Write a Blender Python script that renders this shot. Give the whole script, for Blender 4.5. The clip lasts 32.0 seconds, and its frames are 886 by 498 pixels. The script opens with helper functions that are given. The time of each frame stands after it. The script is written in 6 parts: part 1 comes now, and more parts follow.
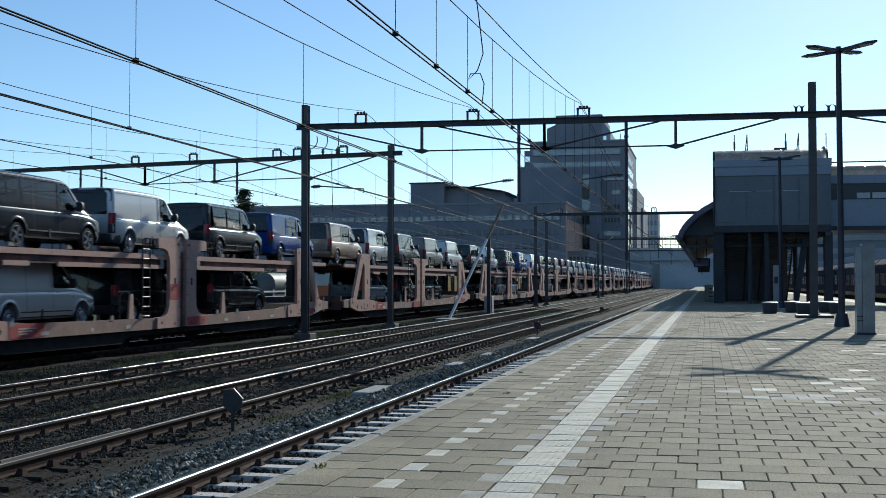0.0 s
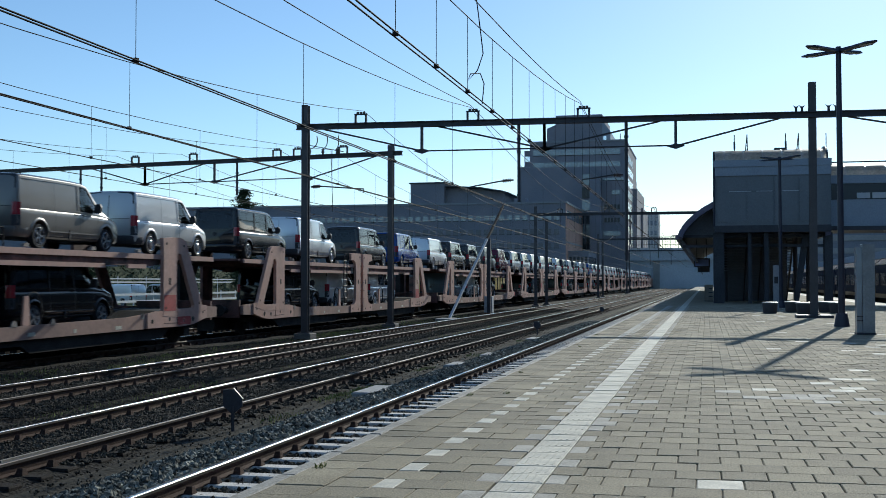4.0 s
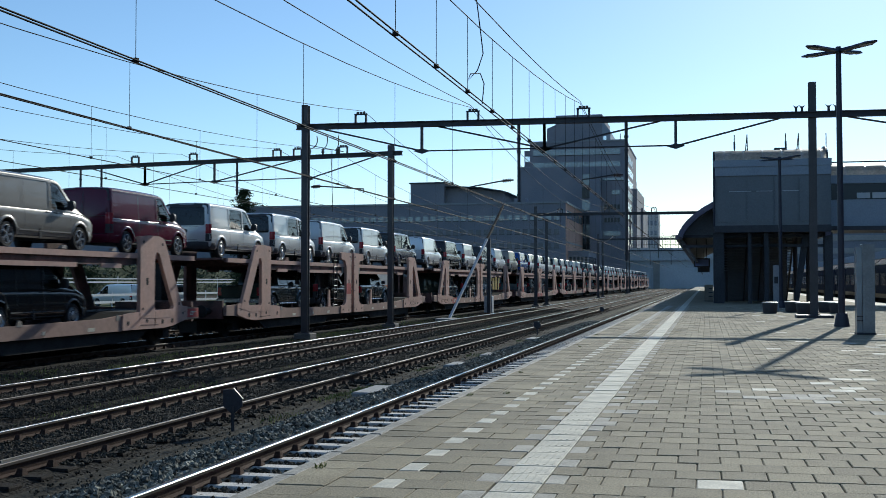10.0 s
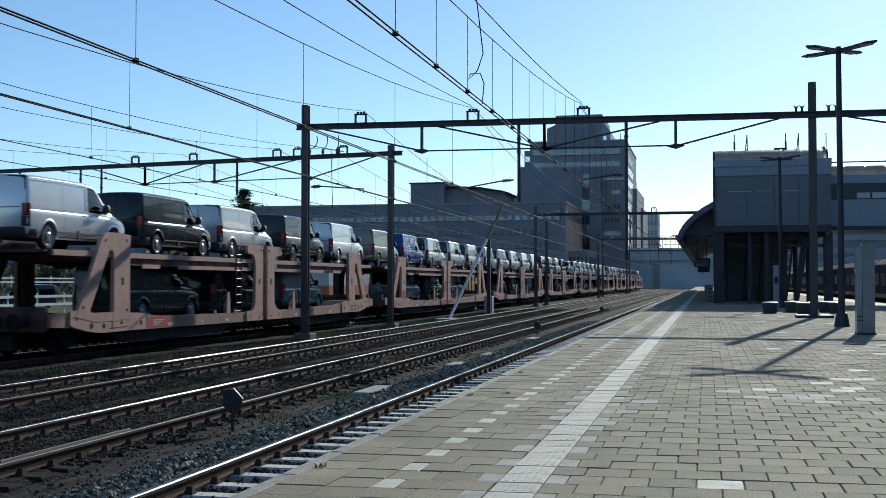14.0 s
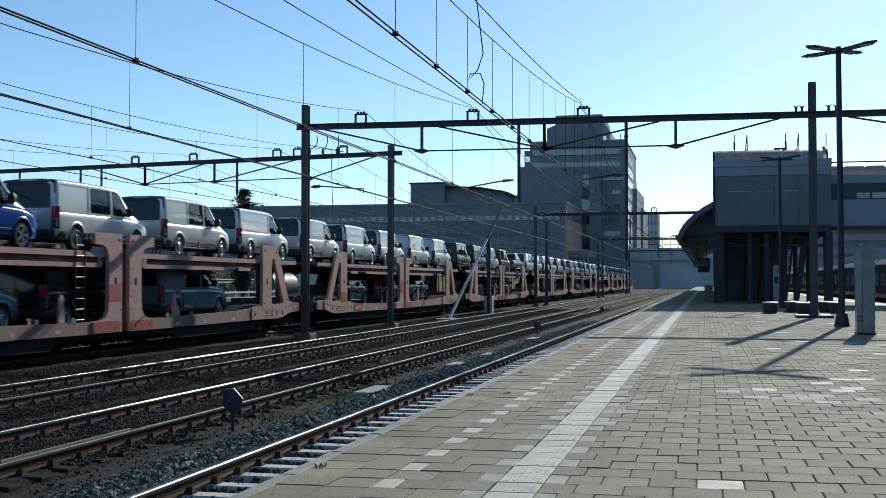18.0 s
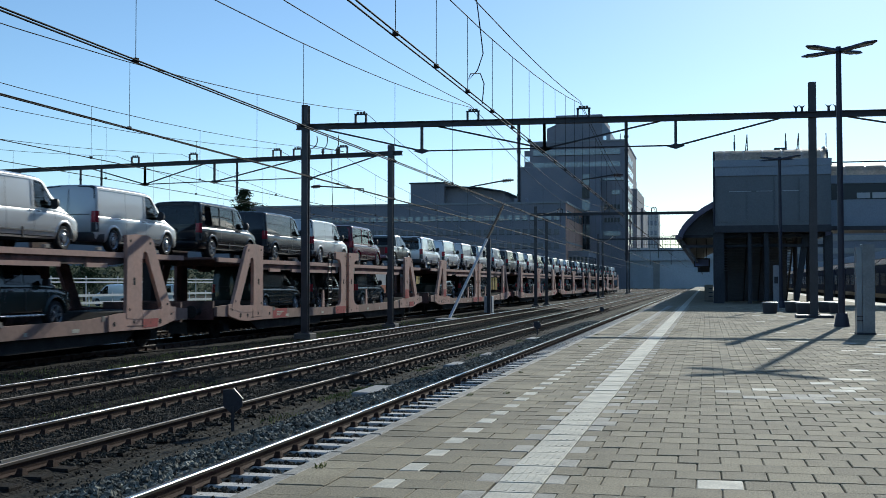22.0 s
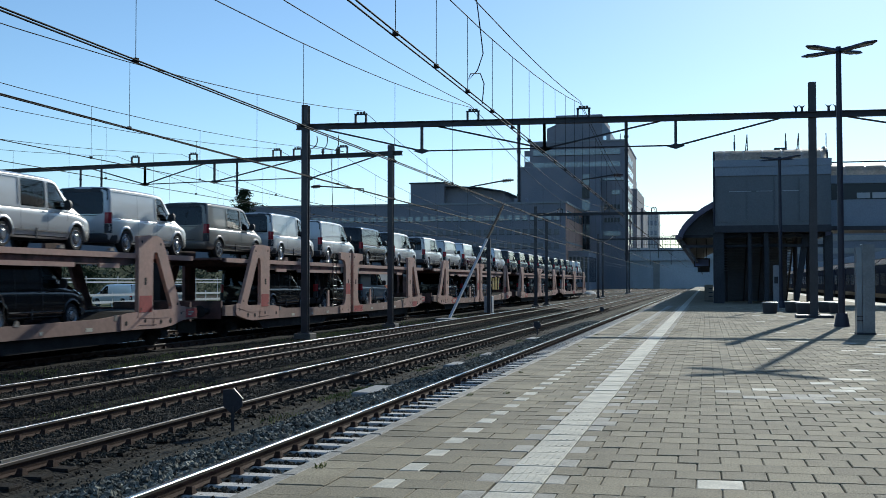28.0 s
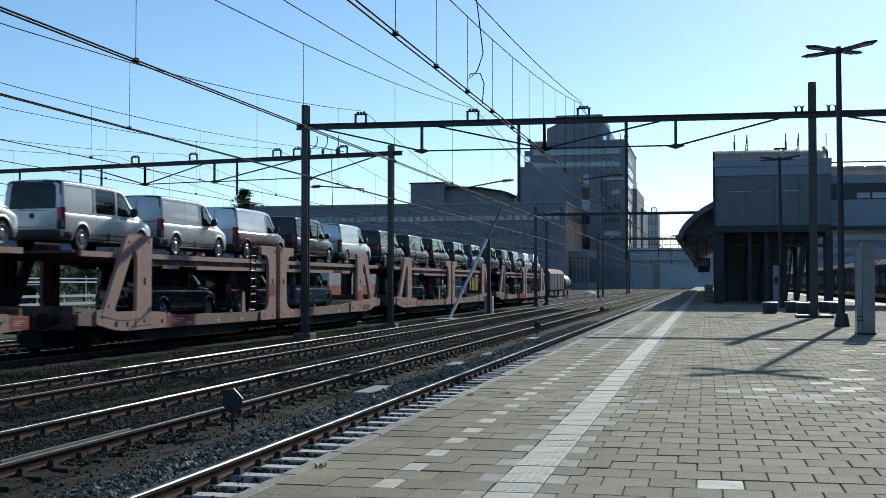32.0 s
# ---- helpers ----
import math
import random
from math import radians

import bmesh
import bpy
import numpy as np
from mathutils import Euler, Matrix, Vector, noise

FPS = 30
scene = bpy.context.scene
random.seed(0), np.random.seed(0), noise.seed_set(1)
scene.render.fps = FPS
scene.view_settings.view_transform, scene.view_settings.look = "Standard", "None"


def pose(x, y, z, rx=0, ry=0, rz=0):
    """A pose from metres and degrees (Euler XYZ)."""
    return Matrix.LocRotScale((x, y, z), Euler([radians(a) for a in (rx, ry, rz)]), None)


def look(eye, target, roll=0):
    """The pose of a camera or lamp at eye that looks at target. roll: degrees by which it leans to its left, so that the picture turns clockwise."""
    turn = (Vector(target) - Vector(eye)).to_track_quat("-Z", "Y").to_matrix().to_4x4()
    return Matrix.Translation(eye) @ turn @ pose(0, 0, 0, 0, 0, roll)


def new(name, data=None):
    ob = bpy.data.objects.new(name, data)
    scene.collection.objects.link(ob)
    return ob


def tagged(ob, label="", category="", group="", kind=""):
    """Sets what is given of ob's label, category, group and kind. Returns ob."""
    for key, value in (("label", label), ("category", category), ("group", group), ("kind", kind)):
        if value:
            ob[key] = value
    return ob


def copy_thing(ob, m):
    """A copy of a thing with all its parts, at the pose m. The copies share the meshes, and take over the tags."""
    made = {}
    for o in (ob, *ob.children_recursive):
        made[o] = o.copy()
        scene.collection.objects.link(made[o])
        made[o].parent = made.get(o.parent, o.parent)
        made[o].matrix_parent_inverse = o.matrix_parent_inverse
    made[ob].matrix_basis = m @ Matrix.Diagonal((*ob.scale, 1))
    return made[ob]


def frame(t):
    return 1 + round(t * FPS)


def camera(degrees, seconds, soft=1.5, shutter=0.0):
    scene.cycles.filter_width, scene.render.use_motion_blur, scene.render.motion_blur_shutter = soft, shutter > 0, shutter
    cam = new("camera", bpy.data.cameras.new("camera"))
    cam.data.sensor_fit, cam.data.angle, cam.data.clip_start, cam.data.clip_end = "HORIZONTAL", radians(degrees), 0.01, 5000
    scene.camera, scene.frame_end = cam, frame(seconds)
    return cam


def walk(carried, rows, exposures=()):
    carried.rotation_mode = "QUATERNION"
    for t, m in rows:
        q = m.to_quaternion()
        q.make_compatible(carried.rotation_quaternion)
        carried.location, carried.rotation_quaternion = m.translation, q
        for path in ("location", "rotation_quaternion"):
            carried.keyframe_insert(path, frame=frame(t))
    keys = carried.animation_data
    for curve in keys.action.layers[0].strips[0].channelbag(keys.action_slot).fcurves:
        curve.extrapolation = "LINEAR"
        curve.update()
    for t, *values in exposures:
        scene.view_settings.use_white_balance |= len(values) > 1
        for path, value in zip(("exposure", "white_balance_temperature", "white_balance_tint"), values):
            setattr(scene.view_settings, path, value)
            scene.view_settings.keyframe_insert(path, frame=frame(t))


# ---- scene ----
# World: x to the right across the tracks, y along them away from the camera, z up; rail top is z = 0.
PLAT = 0.75            # platform surface above rail top
EYE = Vector((0.0, 0.0, 2.0))
FORWARD = Vector((-0.22673, 0.97351, 0.02949))
cam = camera(42.81, 32.0, soft=0.85, shutter=0.3)
walk(cam, [(0.0, look(EYE, EYE + FORWARD)), (32.0, look(EYE, EYE + FORWARD))], exposures=((0.0, 0.0, 5760, 2), (32.0, 0.0, 5760, 2)))

# ---- light ----
SUN_EL, SUN_AZ = radians(23.8), radians(10.0)   # azimuth from +y towards +x
SUN_DIR = Vector((math.sin(SUN_AZ) * math.cos(SUN_EL), math.cos(SUN_AZ) * math.cos(SUN_EL), math.sin(SUN_EL)))
world = bpy.data.worlds.new("sky")
scene.world = world
world.use_nodes = True
wn = world.node_tree.nodes
sky = wn.new("ShaderNodeTexSky")
sky.sky_type, sky.sun_disc = "NISHITA", False
sky.sun_elevation, sky.sun_rotation = SUN_EL, SUN_AZ
sky.air_density, sky.dust_density, sky.ozone_density = 0.9, 0.16, 2.7
wn["Background"].inputs["Strength"].default_value = 0.119
world.node_tree.links.new(sky.outputs["Color"], wn["Background"].inputs["Color"])
sun_data = bpy.data.lights.new("sun", "SUN")
sun_data.energy, sun_data.angle, sun_data.color = 4.0, radians(0.53), (1.0, 0.90, 0.76)
sun = new("sun", sun_data)
sun.matrix_world = look(SUN_DIR * 60, (0, 0, 0))


# ---- geometry helpers ----
class Geo:
    """Collects vertices and faces of one mesh."""

    def __init__(self):
        self.v, self.f, self.m, self.slot = [], [], [], 0

    def add(self, verts, faces):
        n = len(self.v)
        self.v.extend(tuple(p) for p in verts)
        for face in faces:
            self.f.append(tuple(n + i for i in face))
            self.m.append(self.slot)
        return self

    def box(self, x0, x1, y0, y1, z0, z1, chamfer=0.0):
        if chamfer:
            c = chamfer
            ring = lambda d, z: [(x0 + d, y0 + d, z), (x1 - d, y0 + d, z), (x1 - d, y1 - d, z), (x0 + d, y1 - d, z)]
            v = ring(0, z0) + ring(0, z1 - c) + ring(c, z1)
            f = [(3, 2, 1, 0), (8, 9, 10, 11)]
            for b in (0, 4):
                f += [(b + i, b + (i + 1) % 4, b + 4 + (i + 1) % 4, b + 4 + i) for i in range(4)]
            return self.add(v, f)
        v = [(x, y, z) for z in (z0, z1) for x, y in ((x0, y0), (x1, y0), (x1, y1), (x0, y1))]
        return self.add(v, [(3, 2, 1, 0), (4, 5, 6, 7), (0, 1, 5, 4), (1, 2, 6, 5), (2, 3, 7, 6), (3, 0, 4, 7)])

    def skew(self, start, slope, about):
        """Slides the points from one index on along y in step with x."""
        self.v[start:] = [(x, y + slope * (x - about), z) for x, y, z in self.v[start:]]
        return self

    def tube(self, a, b, r, n=8, r2=None, caps=True):
        a, b = Vector(a), Vector(b)
        r2 = r if r2 is None else r2
        w = (b - a).normalized()
        u = w.cross(Vector((0, 0, 1)) if abs(w.z) < 0.9 else Vector((1, 0, 0))).normalized()
        t = w.cross(u)
        ring = lambda c, q: [c + (u * math.cos(2 * math.pi * i / n) + t * math.sin(2 * math.pi * i / n)) * q for i in range(n)]
        f = [(i, (i + 1) % n, n + (i + 1) % n, n + i) for i in range(n)]
        if caps:
            f += [tuple(range(n - 1, -1, -1)), tuple(range(n, 2 * n))]
        return self.add(ring(a, r) + ring(b, r2), f)

    def bar(self, a, b, w, h):
        """A straight bar of rectangular section from a to b; h along the upright side."""
        a, b = Vector(a), Vector(b)
        d = (b - a).normalized()
        u = d.cross(Vector((0, 0, 1)) if abs(d.z) < 0.95 else Vector((0, 1, 0))).normalized() * w / 2
        t = u.cross(d).normalized() * h / 2
        v = [p + q for p in (a, b) for q in (-u - t, u - t, u + t, -u + t)]
        return self.add(v, [(3, 2, 1, 0), (4, 5, 6, 7), (0, 1, 5, 4), (1, 2, 6, 5), (2, 3, 7, 6), (3, 0, 4, 7)])

    def prism(self, outline, axis, lo, hi):
        """An outline in the plane across the axis (x: y,z; y: x,z; z: x,y), drawn out from lo to hi."""
        n = len(outline)
        put = {"x": lambda p, q: (q, p[0], p[1]), "y": lambda p, q: (p[0], q, p[1]), "z": lambda p, q: (p[0], p[1], q)}[axis]
        v = [put(p, lo) for p in outline] + [put(p, hi) for p in outline]
        f = [tuple(range(n - 1, -1, -1)), tuple(range(n, 2 * n))] + [(i, (i + 1) % n, n + (i + 1) % n, n + i) for i in range(n)]
        return self.add(v, f)

    def loft(self, rings, closed=True, caps=True):
        n = len(rings[0])
        v = [p for ring in rings for p in ring]
        f = []
        for k in range(len(rings) - 1):
            for i in range(n if closed else n - 1):
                f.append((k * n + i, k * n + (i + 1) % n, (k + 1) * n + (i + 1) % n, (k + 1) * n + i))
        if caps:
            f += [tuple(range(n - 1, -1, -1)), tuple(range((len(rings) - 1) * n, len(rings) * n))]
        return self.add(v, f)

    def sheet(self, rows):
        """A grid of points, row by row."""
        return self.loft(rows, closed=False, caps=False)

    def mesh(self, name, mats, smooth=0):
        me = bpy.data.meshes.new(name)
        me.from_pydata([tuple(p) for p in self.v], [], self.f)
        for m in mats if isinstance(mats, (list, tuple)) else [mats]:
            me.materials.append(m)
        if any(self.m):
            me.polygons.foreach_set("material_index", self.m)
        bm = bmesh.new()
        bm.from_mesh(me)
        bmesh.ops.recalc_face_normals(bm, faces=bm.faces)
        bm.to_mesh(me)
        bm.free()
        if smooth:
            me.polygons.foreach_set("use_smooth", [True] * len(me.polygons))
            me.set_sharp_from_angle(angle=radians(smooth))
        me.update()
        return me


def part(name, geo, material, parent, label="", smooth=0, kind=""):
    """Links geometry as one mesh object under a thing or a part (parent may be None)."""
    ob = new(name, geo if isinstance(geo, bpy.types.Mesh) else geo.mesh(name, material, smooth))
    ob.parent = parent
    return tagged(ob, label, kind=kind)


def thing(name, at, label, category, group="", kind=""):
    """An Empty at a thing's base that carries its parts."""
    ob = new(name)
    ob.empty_display_size = 0.2
    ob.matrix_world = at if isinstance(at, Matrix) else Matrix.Translation(at)
    return tagged(ob, label, category, group, kind)


# ---- materials ----
def surface(name, colour, rough=0.6, metal=0.0, vary=0.25, scale=3.0, fine=40.0, bump=0.15, second=None, coat=0.0, per_piece=0.0, per_island=0.0, depth=0.02, spec=0.5):
    """A painted, stone or metal surface: base colour with stains at a large and grain at a small scale, and fine relief."""
    m = bpy.data.materials.new(name)
    m.use_nodes = True
    nt = m.node_tree
    n, link = nt.nodes, nt.links.new
    p = n["Principled BSDF"]
    tc = n.new("ShaderNodeTexCoord")
    big, small = n.new("ShaderNodeTexNoise"), n.new("ShaderNodeTexNoise")
    big.inputs["Scale"].default_value, big.inputs["Detail"].default_value = scale, 5.0
    small.inputs["Scale"].default_value, small.inputs["Detail"].default_value = fine, 3.0
    for t in (big, small):
        link(tc.outputs["Object"], t.inputs["Vector"])
    ramp = n.new("ShaderNodeMapRange")
    ramp.inputs["From Min"].default_value, ramp.inputs["From Max"].default_value = 0.35, 0.65
    link(big.outputs["Fac"], ramp.inputs["Value"])
    mix = n.new("ShaderNodeMix")
    mix.data_type = "RGBA"
    c2 = second if second else tuple(c * (1 - vary) for c in colour)
    mix.inputs["A"].default_value, mix.inputs["B"].default_value = (*colour, 1), (*c2, 1)
    link(ramp.outputs["Result"], mix.inputs["Factor"])
    hsv = n.new("ShaderNodeHueSaturation")
    link(mix.outputs["Result"], hsv.inputs["Color"])
    val = n.new("ShaderNodeMapRange")
    val.inputs["From Min"].default_value, val.inputs["From Max"].default_value = 0.3, 0.7
    val.inputs["To Min"].default_value, val.inputs["To Max"].default_value = 1 - vary, 1 + vary
    link(small.outputs["Fac"], val.inputs["Value"])
    last = val.outputs["Result"]
    for amount, kind in ((per_piece, "object"), (per_island, "island")):
        if amount:
            info = n.new("ShaderNodeObjectInfo" if kind == "object" else "ShaderNodeNewGeometry")
            r = n.new("ShaderNodeMapRange")
            r.inputs["To Min"].default_value, r.inputs["To Max"].default_value = 1 - amount, 1 + amount
            link(info.outputs["Random" if kind == "object" else "Random Per Island"], r.inputs["Value"])
            mul = n.new("ShaderNodeMath")
            mul.operation = "MULTIPLY"
            link(last, mul.inputs[0])
            link(r.outputs["Result"], mul.inputs[1])
            last = mul.outputs["Value"]
    link(last, hsv.inputs["Value"])
    link(hsv.outputs["Color"], p.inputs["Base Color"])
    p.inputs["Metallic"].default_value = metal
    p.inputs["Specular IOR Level"].default_value = spec
    rr = n.new("ShaderNodeMapRange")
    rr.inputs["To Min"].default_value, rr.inputs["To Max"].default_value = max(0.02, rough - 0.12 * (vary > 0.05)), min(1, rough + 0.12 * (vary > 0.05))
    link(big.outputs["Fac"], rr.inputs["Value"])
    link(rr.outputs["Result"], p.inputs["Roughness"])
    if coat:
        p.inputs["Coat Weight"].default_value, p.inputs["Coat Roughness"].default_value = coat, 0.025
    if bump:
        b = n.new("ShaderNodeBump")
        b.inputs["Strength"].default_value, b.inputs["Distance"].default_value = bump, depth
        link(small.outputs["Fac"], b.inputs["Height"])
        link(b.outputs["Normal"], p.inputs["Normal"])
    return m


def glass(name, tint, rough=0.03, spec=0.5):
    """Dark tinted glass, as windows look against the light."""
    m = bpy.data.materials.new(name)
    m.use_nodes = True
    p = m.node_tree.nodes["Principled BSDF"]
    p.inputs["Base Color"].default_value = (*tint, 1)
    p.inputs["Roughness"].default_value = rough
    p.inputs["IOR"].default_value = 1.5
    p.inputs["Specular IOR Level"].default_value = spec
    return m


BALLAST = surface("ballast", (0.019, 0.016, 0.013), 0.95, vary=0.45, scale=0.35, fine=16.0, bump=1.0, second=(0.032, 0.028, 0.022), depth=0.06, spec=0.10)
STONE = surface("crushed_stone", (0.235, 0.235, 0.195), 0.9, vary=0.3, scale=6.0, fine=60.0, bump=0.4, second=(0.085, 0.086, 0.072), per_island=0.8, spec=0.12)
STONE_BROWN = surface("sooty_stone", (0.075, 0.066, 0.050), 0.92, vary=0.3, scale=6.0, fine=60.0, bump=0.4, second=(0.052, 0.045, 0.034), per_island=0.5, spec=0.12)
SOIL = surface("trodden_soil", (0.036, 0.032, 0.023), 0.97, vary=0.3, scale=0.8, fine=14.0, bump=0.8, second=(0.054, 0.048, 0.036), depth=0.04, spec=0.12)
RAIL_TOP = surface("worn_rail_steel", (0.32, 0.305, 0.295), 0.19, metal=1.0, vary=0.08, scale=2.0, fine=30, bump=0.02)
RAIL_DULL = surface("dull_rail_steel", (0.11, 0.085, 0.07), 0.6, metal=0.4, vary=0.15, scale=2.0, fine=30, bump=0.03)
RAIL_SIDE = surface("rusty_rail_steel", (0.085, 0.052, 0.038), 0.85, vary=0.3, scale=2.5, fine=50, bump=0.3, spec=0.12)
SLEEPER_C = surface("concrete_sleeper", (0.62, 0.58, 0.52), 0.9, vary=0.22, scale=4.0, fine=50, bump=0.3, per_piece=0.12, per_island=0.12)
SLEEPER_W = surface("old_wooden_sleeper", (0.036, 0.029, 0.024), 0.92, vary=0.35, scale=5.0, fine=45, bump=0.6, per_island=0.25, spec=0.12)
PAVER = surface("concrete_paver", (0.262, 0.220, 0.138), 0.9, vary=0.24, scale=1.6, fine=62, bump=0.45, second=(0.195, 0.165, 0.106), per_piece=0.20, per_island=0.20)
PAVER_LIGHT = surface("pale_grey_paver", (0.42, 0.385, 0.315), 0.85, vary=0.2, scale=4.0, fine=60, bump=0.25, second=(0.32, 0.295, 0.245), per_island=0.18)
PAVER_WHITE = surface("white_paver", (0.60, 0.555, 0.44), 0.8, vary=0.14, scale=5.0, fine=60, bump=0.2, second=(0.47, 0.44, 0.355), per_piece=0.10, per_island=0.10)
JOINT = surface("joint_sand", (0.105, 0.09, 0.064), 0.97, vary=0.3, scale=4.0, fine=60, bump=0.5, spec=0.12)
LATH = surface("weathered_lath", (0.30, 0.27, 0.22), 0.85, vary=0.2, scale=3.0, fine=40, bump=0.2)
KERB = surface("platform_kerb", (0.36, 0.335, 0.285), 0.85, vary=0.3, scale=3.0, fine=50, bump=0.3, per_piece=0.1)
CONCRETE = surface("concrete", (0.33, 0.33, 0.32), 0.85, vary=0.18, scale=0.5, fine=20, bump=0.25)
GALV = surface("galvanised_steel", (0.080, 0.080, 0.084), 0.6, metal=0.3, vary=0.15, scale=2.0, fine=40, bump=0.08)
STEEL_DARK = surface("dark_painted_steel", (0.045, 0.047, 0.055), 0.55, metal=0.2, vary=0.2, scale=2.0, fine=40, bump=0.08)
WIRE = surface("weathered_copper_wire", (0.03, 0.028, 0.026), 0.8, metal=0.0, vary=0.1, scale=1.0, fine=10, bump=0, spec=0.12)
INSULATOR = surface("brown_porcelain", (0.05, 0.03, 0.025), 0.3, vary=0.1, bump=0)
LAMP_PAINT = surface("blue_black_paint", (0.025, 0.027, 0.045), 0.45, vary=0.15, scale=3, fine=40, bump=0.05)
GRASS = surface("dry_grass", (0.15, 0.20, 0.055), 0.9, vary=0.4, scale=2.0, fine=30, bump=0.0, second=(0.20, 0.20, 0.08), per_island=0.35, spec=0.12)
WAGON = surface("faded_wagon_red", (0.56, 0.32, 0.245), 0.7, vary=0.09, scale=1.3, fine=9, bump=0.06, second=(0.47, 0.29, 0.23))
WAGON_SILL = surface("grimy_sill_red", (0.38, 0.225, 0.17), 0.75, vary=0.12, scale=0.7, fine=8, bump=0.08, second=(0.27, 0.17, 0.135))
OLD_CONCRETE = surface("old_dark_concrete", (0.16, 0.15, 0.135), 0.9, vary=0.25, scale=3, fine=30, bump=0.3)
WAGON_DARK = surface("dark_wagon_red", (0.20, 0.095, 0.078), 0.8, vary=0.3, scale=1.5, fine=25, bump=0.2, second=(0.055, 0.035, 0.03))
WAGON_RED = surface("fresh_red_panel", (0.46, 0.050, 0.045), 0.6, vary=0.2, scale=3, fine=30, bump=0.1)
CHASSIS = surface("sooty_steel", (0.045, 0.042, 0.040), 0.85, vary=0.3, scale=2, fine=30, bump=0.2, spec=0.12)
TYRE = surface("tyre_rubber", (0.018, 0.018, 0.019), 0.85, vary=0.15, scale=6, fine=60, bump=0.1)
RIM = surface("wheel_alloy", (0.42, 0.43, 0.44), 0.25, metal=0.55, vary=0.06, scale=8, fine=60, bump=0)
GLASS_CAR = glass("tinted_car_glass", (0.008, 0.010, 0.012), 0.03, 0.22)
PLASTIC = surface("black_trim_plastic", (0.040, 0.040, 0.043), 0.6, vary=0.1, scale=6, fine=60, bump=0.05)
TAIL_RED = surface("red_lamp_lens", (0.36, 0.022, 0.035), 0.15, vary=0.1, scale=20, fine=80, bump=0, coat=0.5)
LENS = surface("clear_lamp_lens", (0.6, 0.62, 0.65), 0.12, metal=0.4, vary=0.05, bump=0, coat=0.5)


def clear_glass(name, tint):
    """Lightly tinted see-through glass that mirrors more at a glancing angle."""
    m = bpy.data.materials.new(name)
    m.use_nodes = True
    nt = m.node_tree
    n, link = nt.nodes, nt.links.new
    tr, gl, mx, fr = n.new("ShaderNodeBsdfTransparent"), n.new("ShaderNodeBsdfGlossy"), n.new("ShaderNodeMixShader"), n.new("ShaderNodeFresnel")
    tr.inputs["Color"].default_value = (*tint, 1)
    gl.inputs["Roughness"].default_value = 0.03
    fr.inputs["IOR"].default_value = 1.55
    link(fr.outputs["Fac"], mx.inputs["Fac"])
    link(tr.outputs["BSDF"], mx.inputs[1])
    link(gl.outputs["BSDF"], mx.inputs[2])
    link(mx.outputs["Shader"], n["Material Output"].inputs["Surface"])
    return m


GLASS_CLEAR = clear_glass("green_tinted_car_glass", (0.48, 0.57, 0.54))
GLASS_PRIVACY = clear_glass("dark_tinted_car_glass", (0.13, 0.15, 0.16))
SEAT = surface("dark_seat_cloth", (0.035, 0.036, 0.04), 0.9, vary=0.2, scale=6, fine=60, bump=0.1, spec=0.1)


def paint(name, colour, metal=0.0, rough=0.10):
    return surface(name, colour, rough + 0.15, metal=metal, vary=0.03, scale=1.0, fine=200, bump=0, coat=0.7 if sum(colour) > 0.6 else 0.45, spec=0.4 if sum(colour) > 0.6 else 0.2)


PAINTS = {
    "white": (paint("white_car_paint", (0.86, 0.855, 0.84), 0.35, 0.12), "white"),
    "silver": (paint("silver_car_paint", (0.60, 0.59, 0.57), 0.45, 0.22), "silver"),
    "grey": (paint("dark_grey_car_paint", (0.030, 0.033, 0.038), 0.0, 0.1), "dark grey"),
    "taupe": (paint("taupe_car_paint", (0.22, 0.20, 0.175), 0.5, 0.2), "grey-brown"),
    "beige": (paint("beige_car_paint", (0.34, 0.215, 0.13), 0.5, 0.18), "beige"),
    "black": (paint("black_car_paint", (0.010, 0.011, 0.014), 0.0, 0.07), "black"),
    "navy": (paint("navy_car_paint", (0.018, 0.024, 0.05), 0.0, 0.08), "navy blue"),
    "blue": (paint("blue_car_paint", (0.008, 0.058, 0.30), 0.0, 0.08), "bright blue"),
    "red": (paint("dark_red_car_paint", (0.11, 0.007, 0.026), 0.0, 0.08), "dark red"),
    "green": (paint("dark_green_car_paint", (0.02, 0.036, 0.034), 0.0, 0.08), "dark green"),
    "teal": (paint("blue_grey_car_paint", (0.13, 0.19, 0.235), 0.0, 0.12), "blue-grey"),
    "olive": (paint("olive_car_paint", (0.13, 0.135, 0.11), 0.4, 0.16), "olive grey"),
}

# blue of the distant haze is mixed into this brick's base colour
BRICK_DARK = surface("dark_brick_facade", (0.228, 0.23, 0.262), 0.9, vary=0.12, scale=0.12, fine=3.0, bump=0.1, second=(0.18, 0.196, 0.235))
# lit copy of the brick, with the sun's brightness put into its colour
BRICK_SUNLIT = surface("sunlit_red_brick", (0.52, 0.31, 0.23), 0.9, vary=0.15, scale=0.2, fine=4.0, bump=0.1)
CLADDING = surface("blue_grey_cladding", (0.27, 0.31, 0.365), 0.5, vary=0.1, scale=0.8, fine=12, bump=0.04)
CLADDING_PALE = surface("pale_grey_cladding", (0.22, 0.245, 0.275), 0.5, vary=0.1, scale=0.8, fine=12, bump=0.04)
ROOF_METAL = surface("silver_roof_sheet", (0.70, 0.66, 0.60), 0.34, metal=0.85, vary=0.12, scale=0.7, fine=14, bump=0.05)
SOFFIT = surface("dark_soffit", (0.12, 0.13, 0.145), 0.7, vary=0.15, scale=0.7, fine=9, bump=0.05)
CANOPY = surface("violet_grey_edge", (0.10, 0.095, 0.15), 0.45, vary=0.1, scale=1.0, fine=15, bump=0.04)
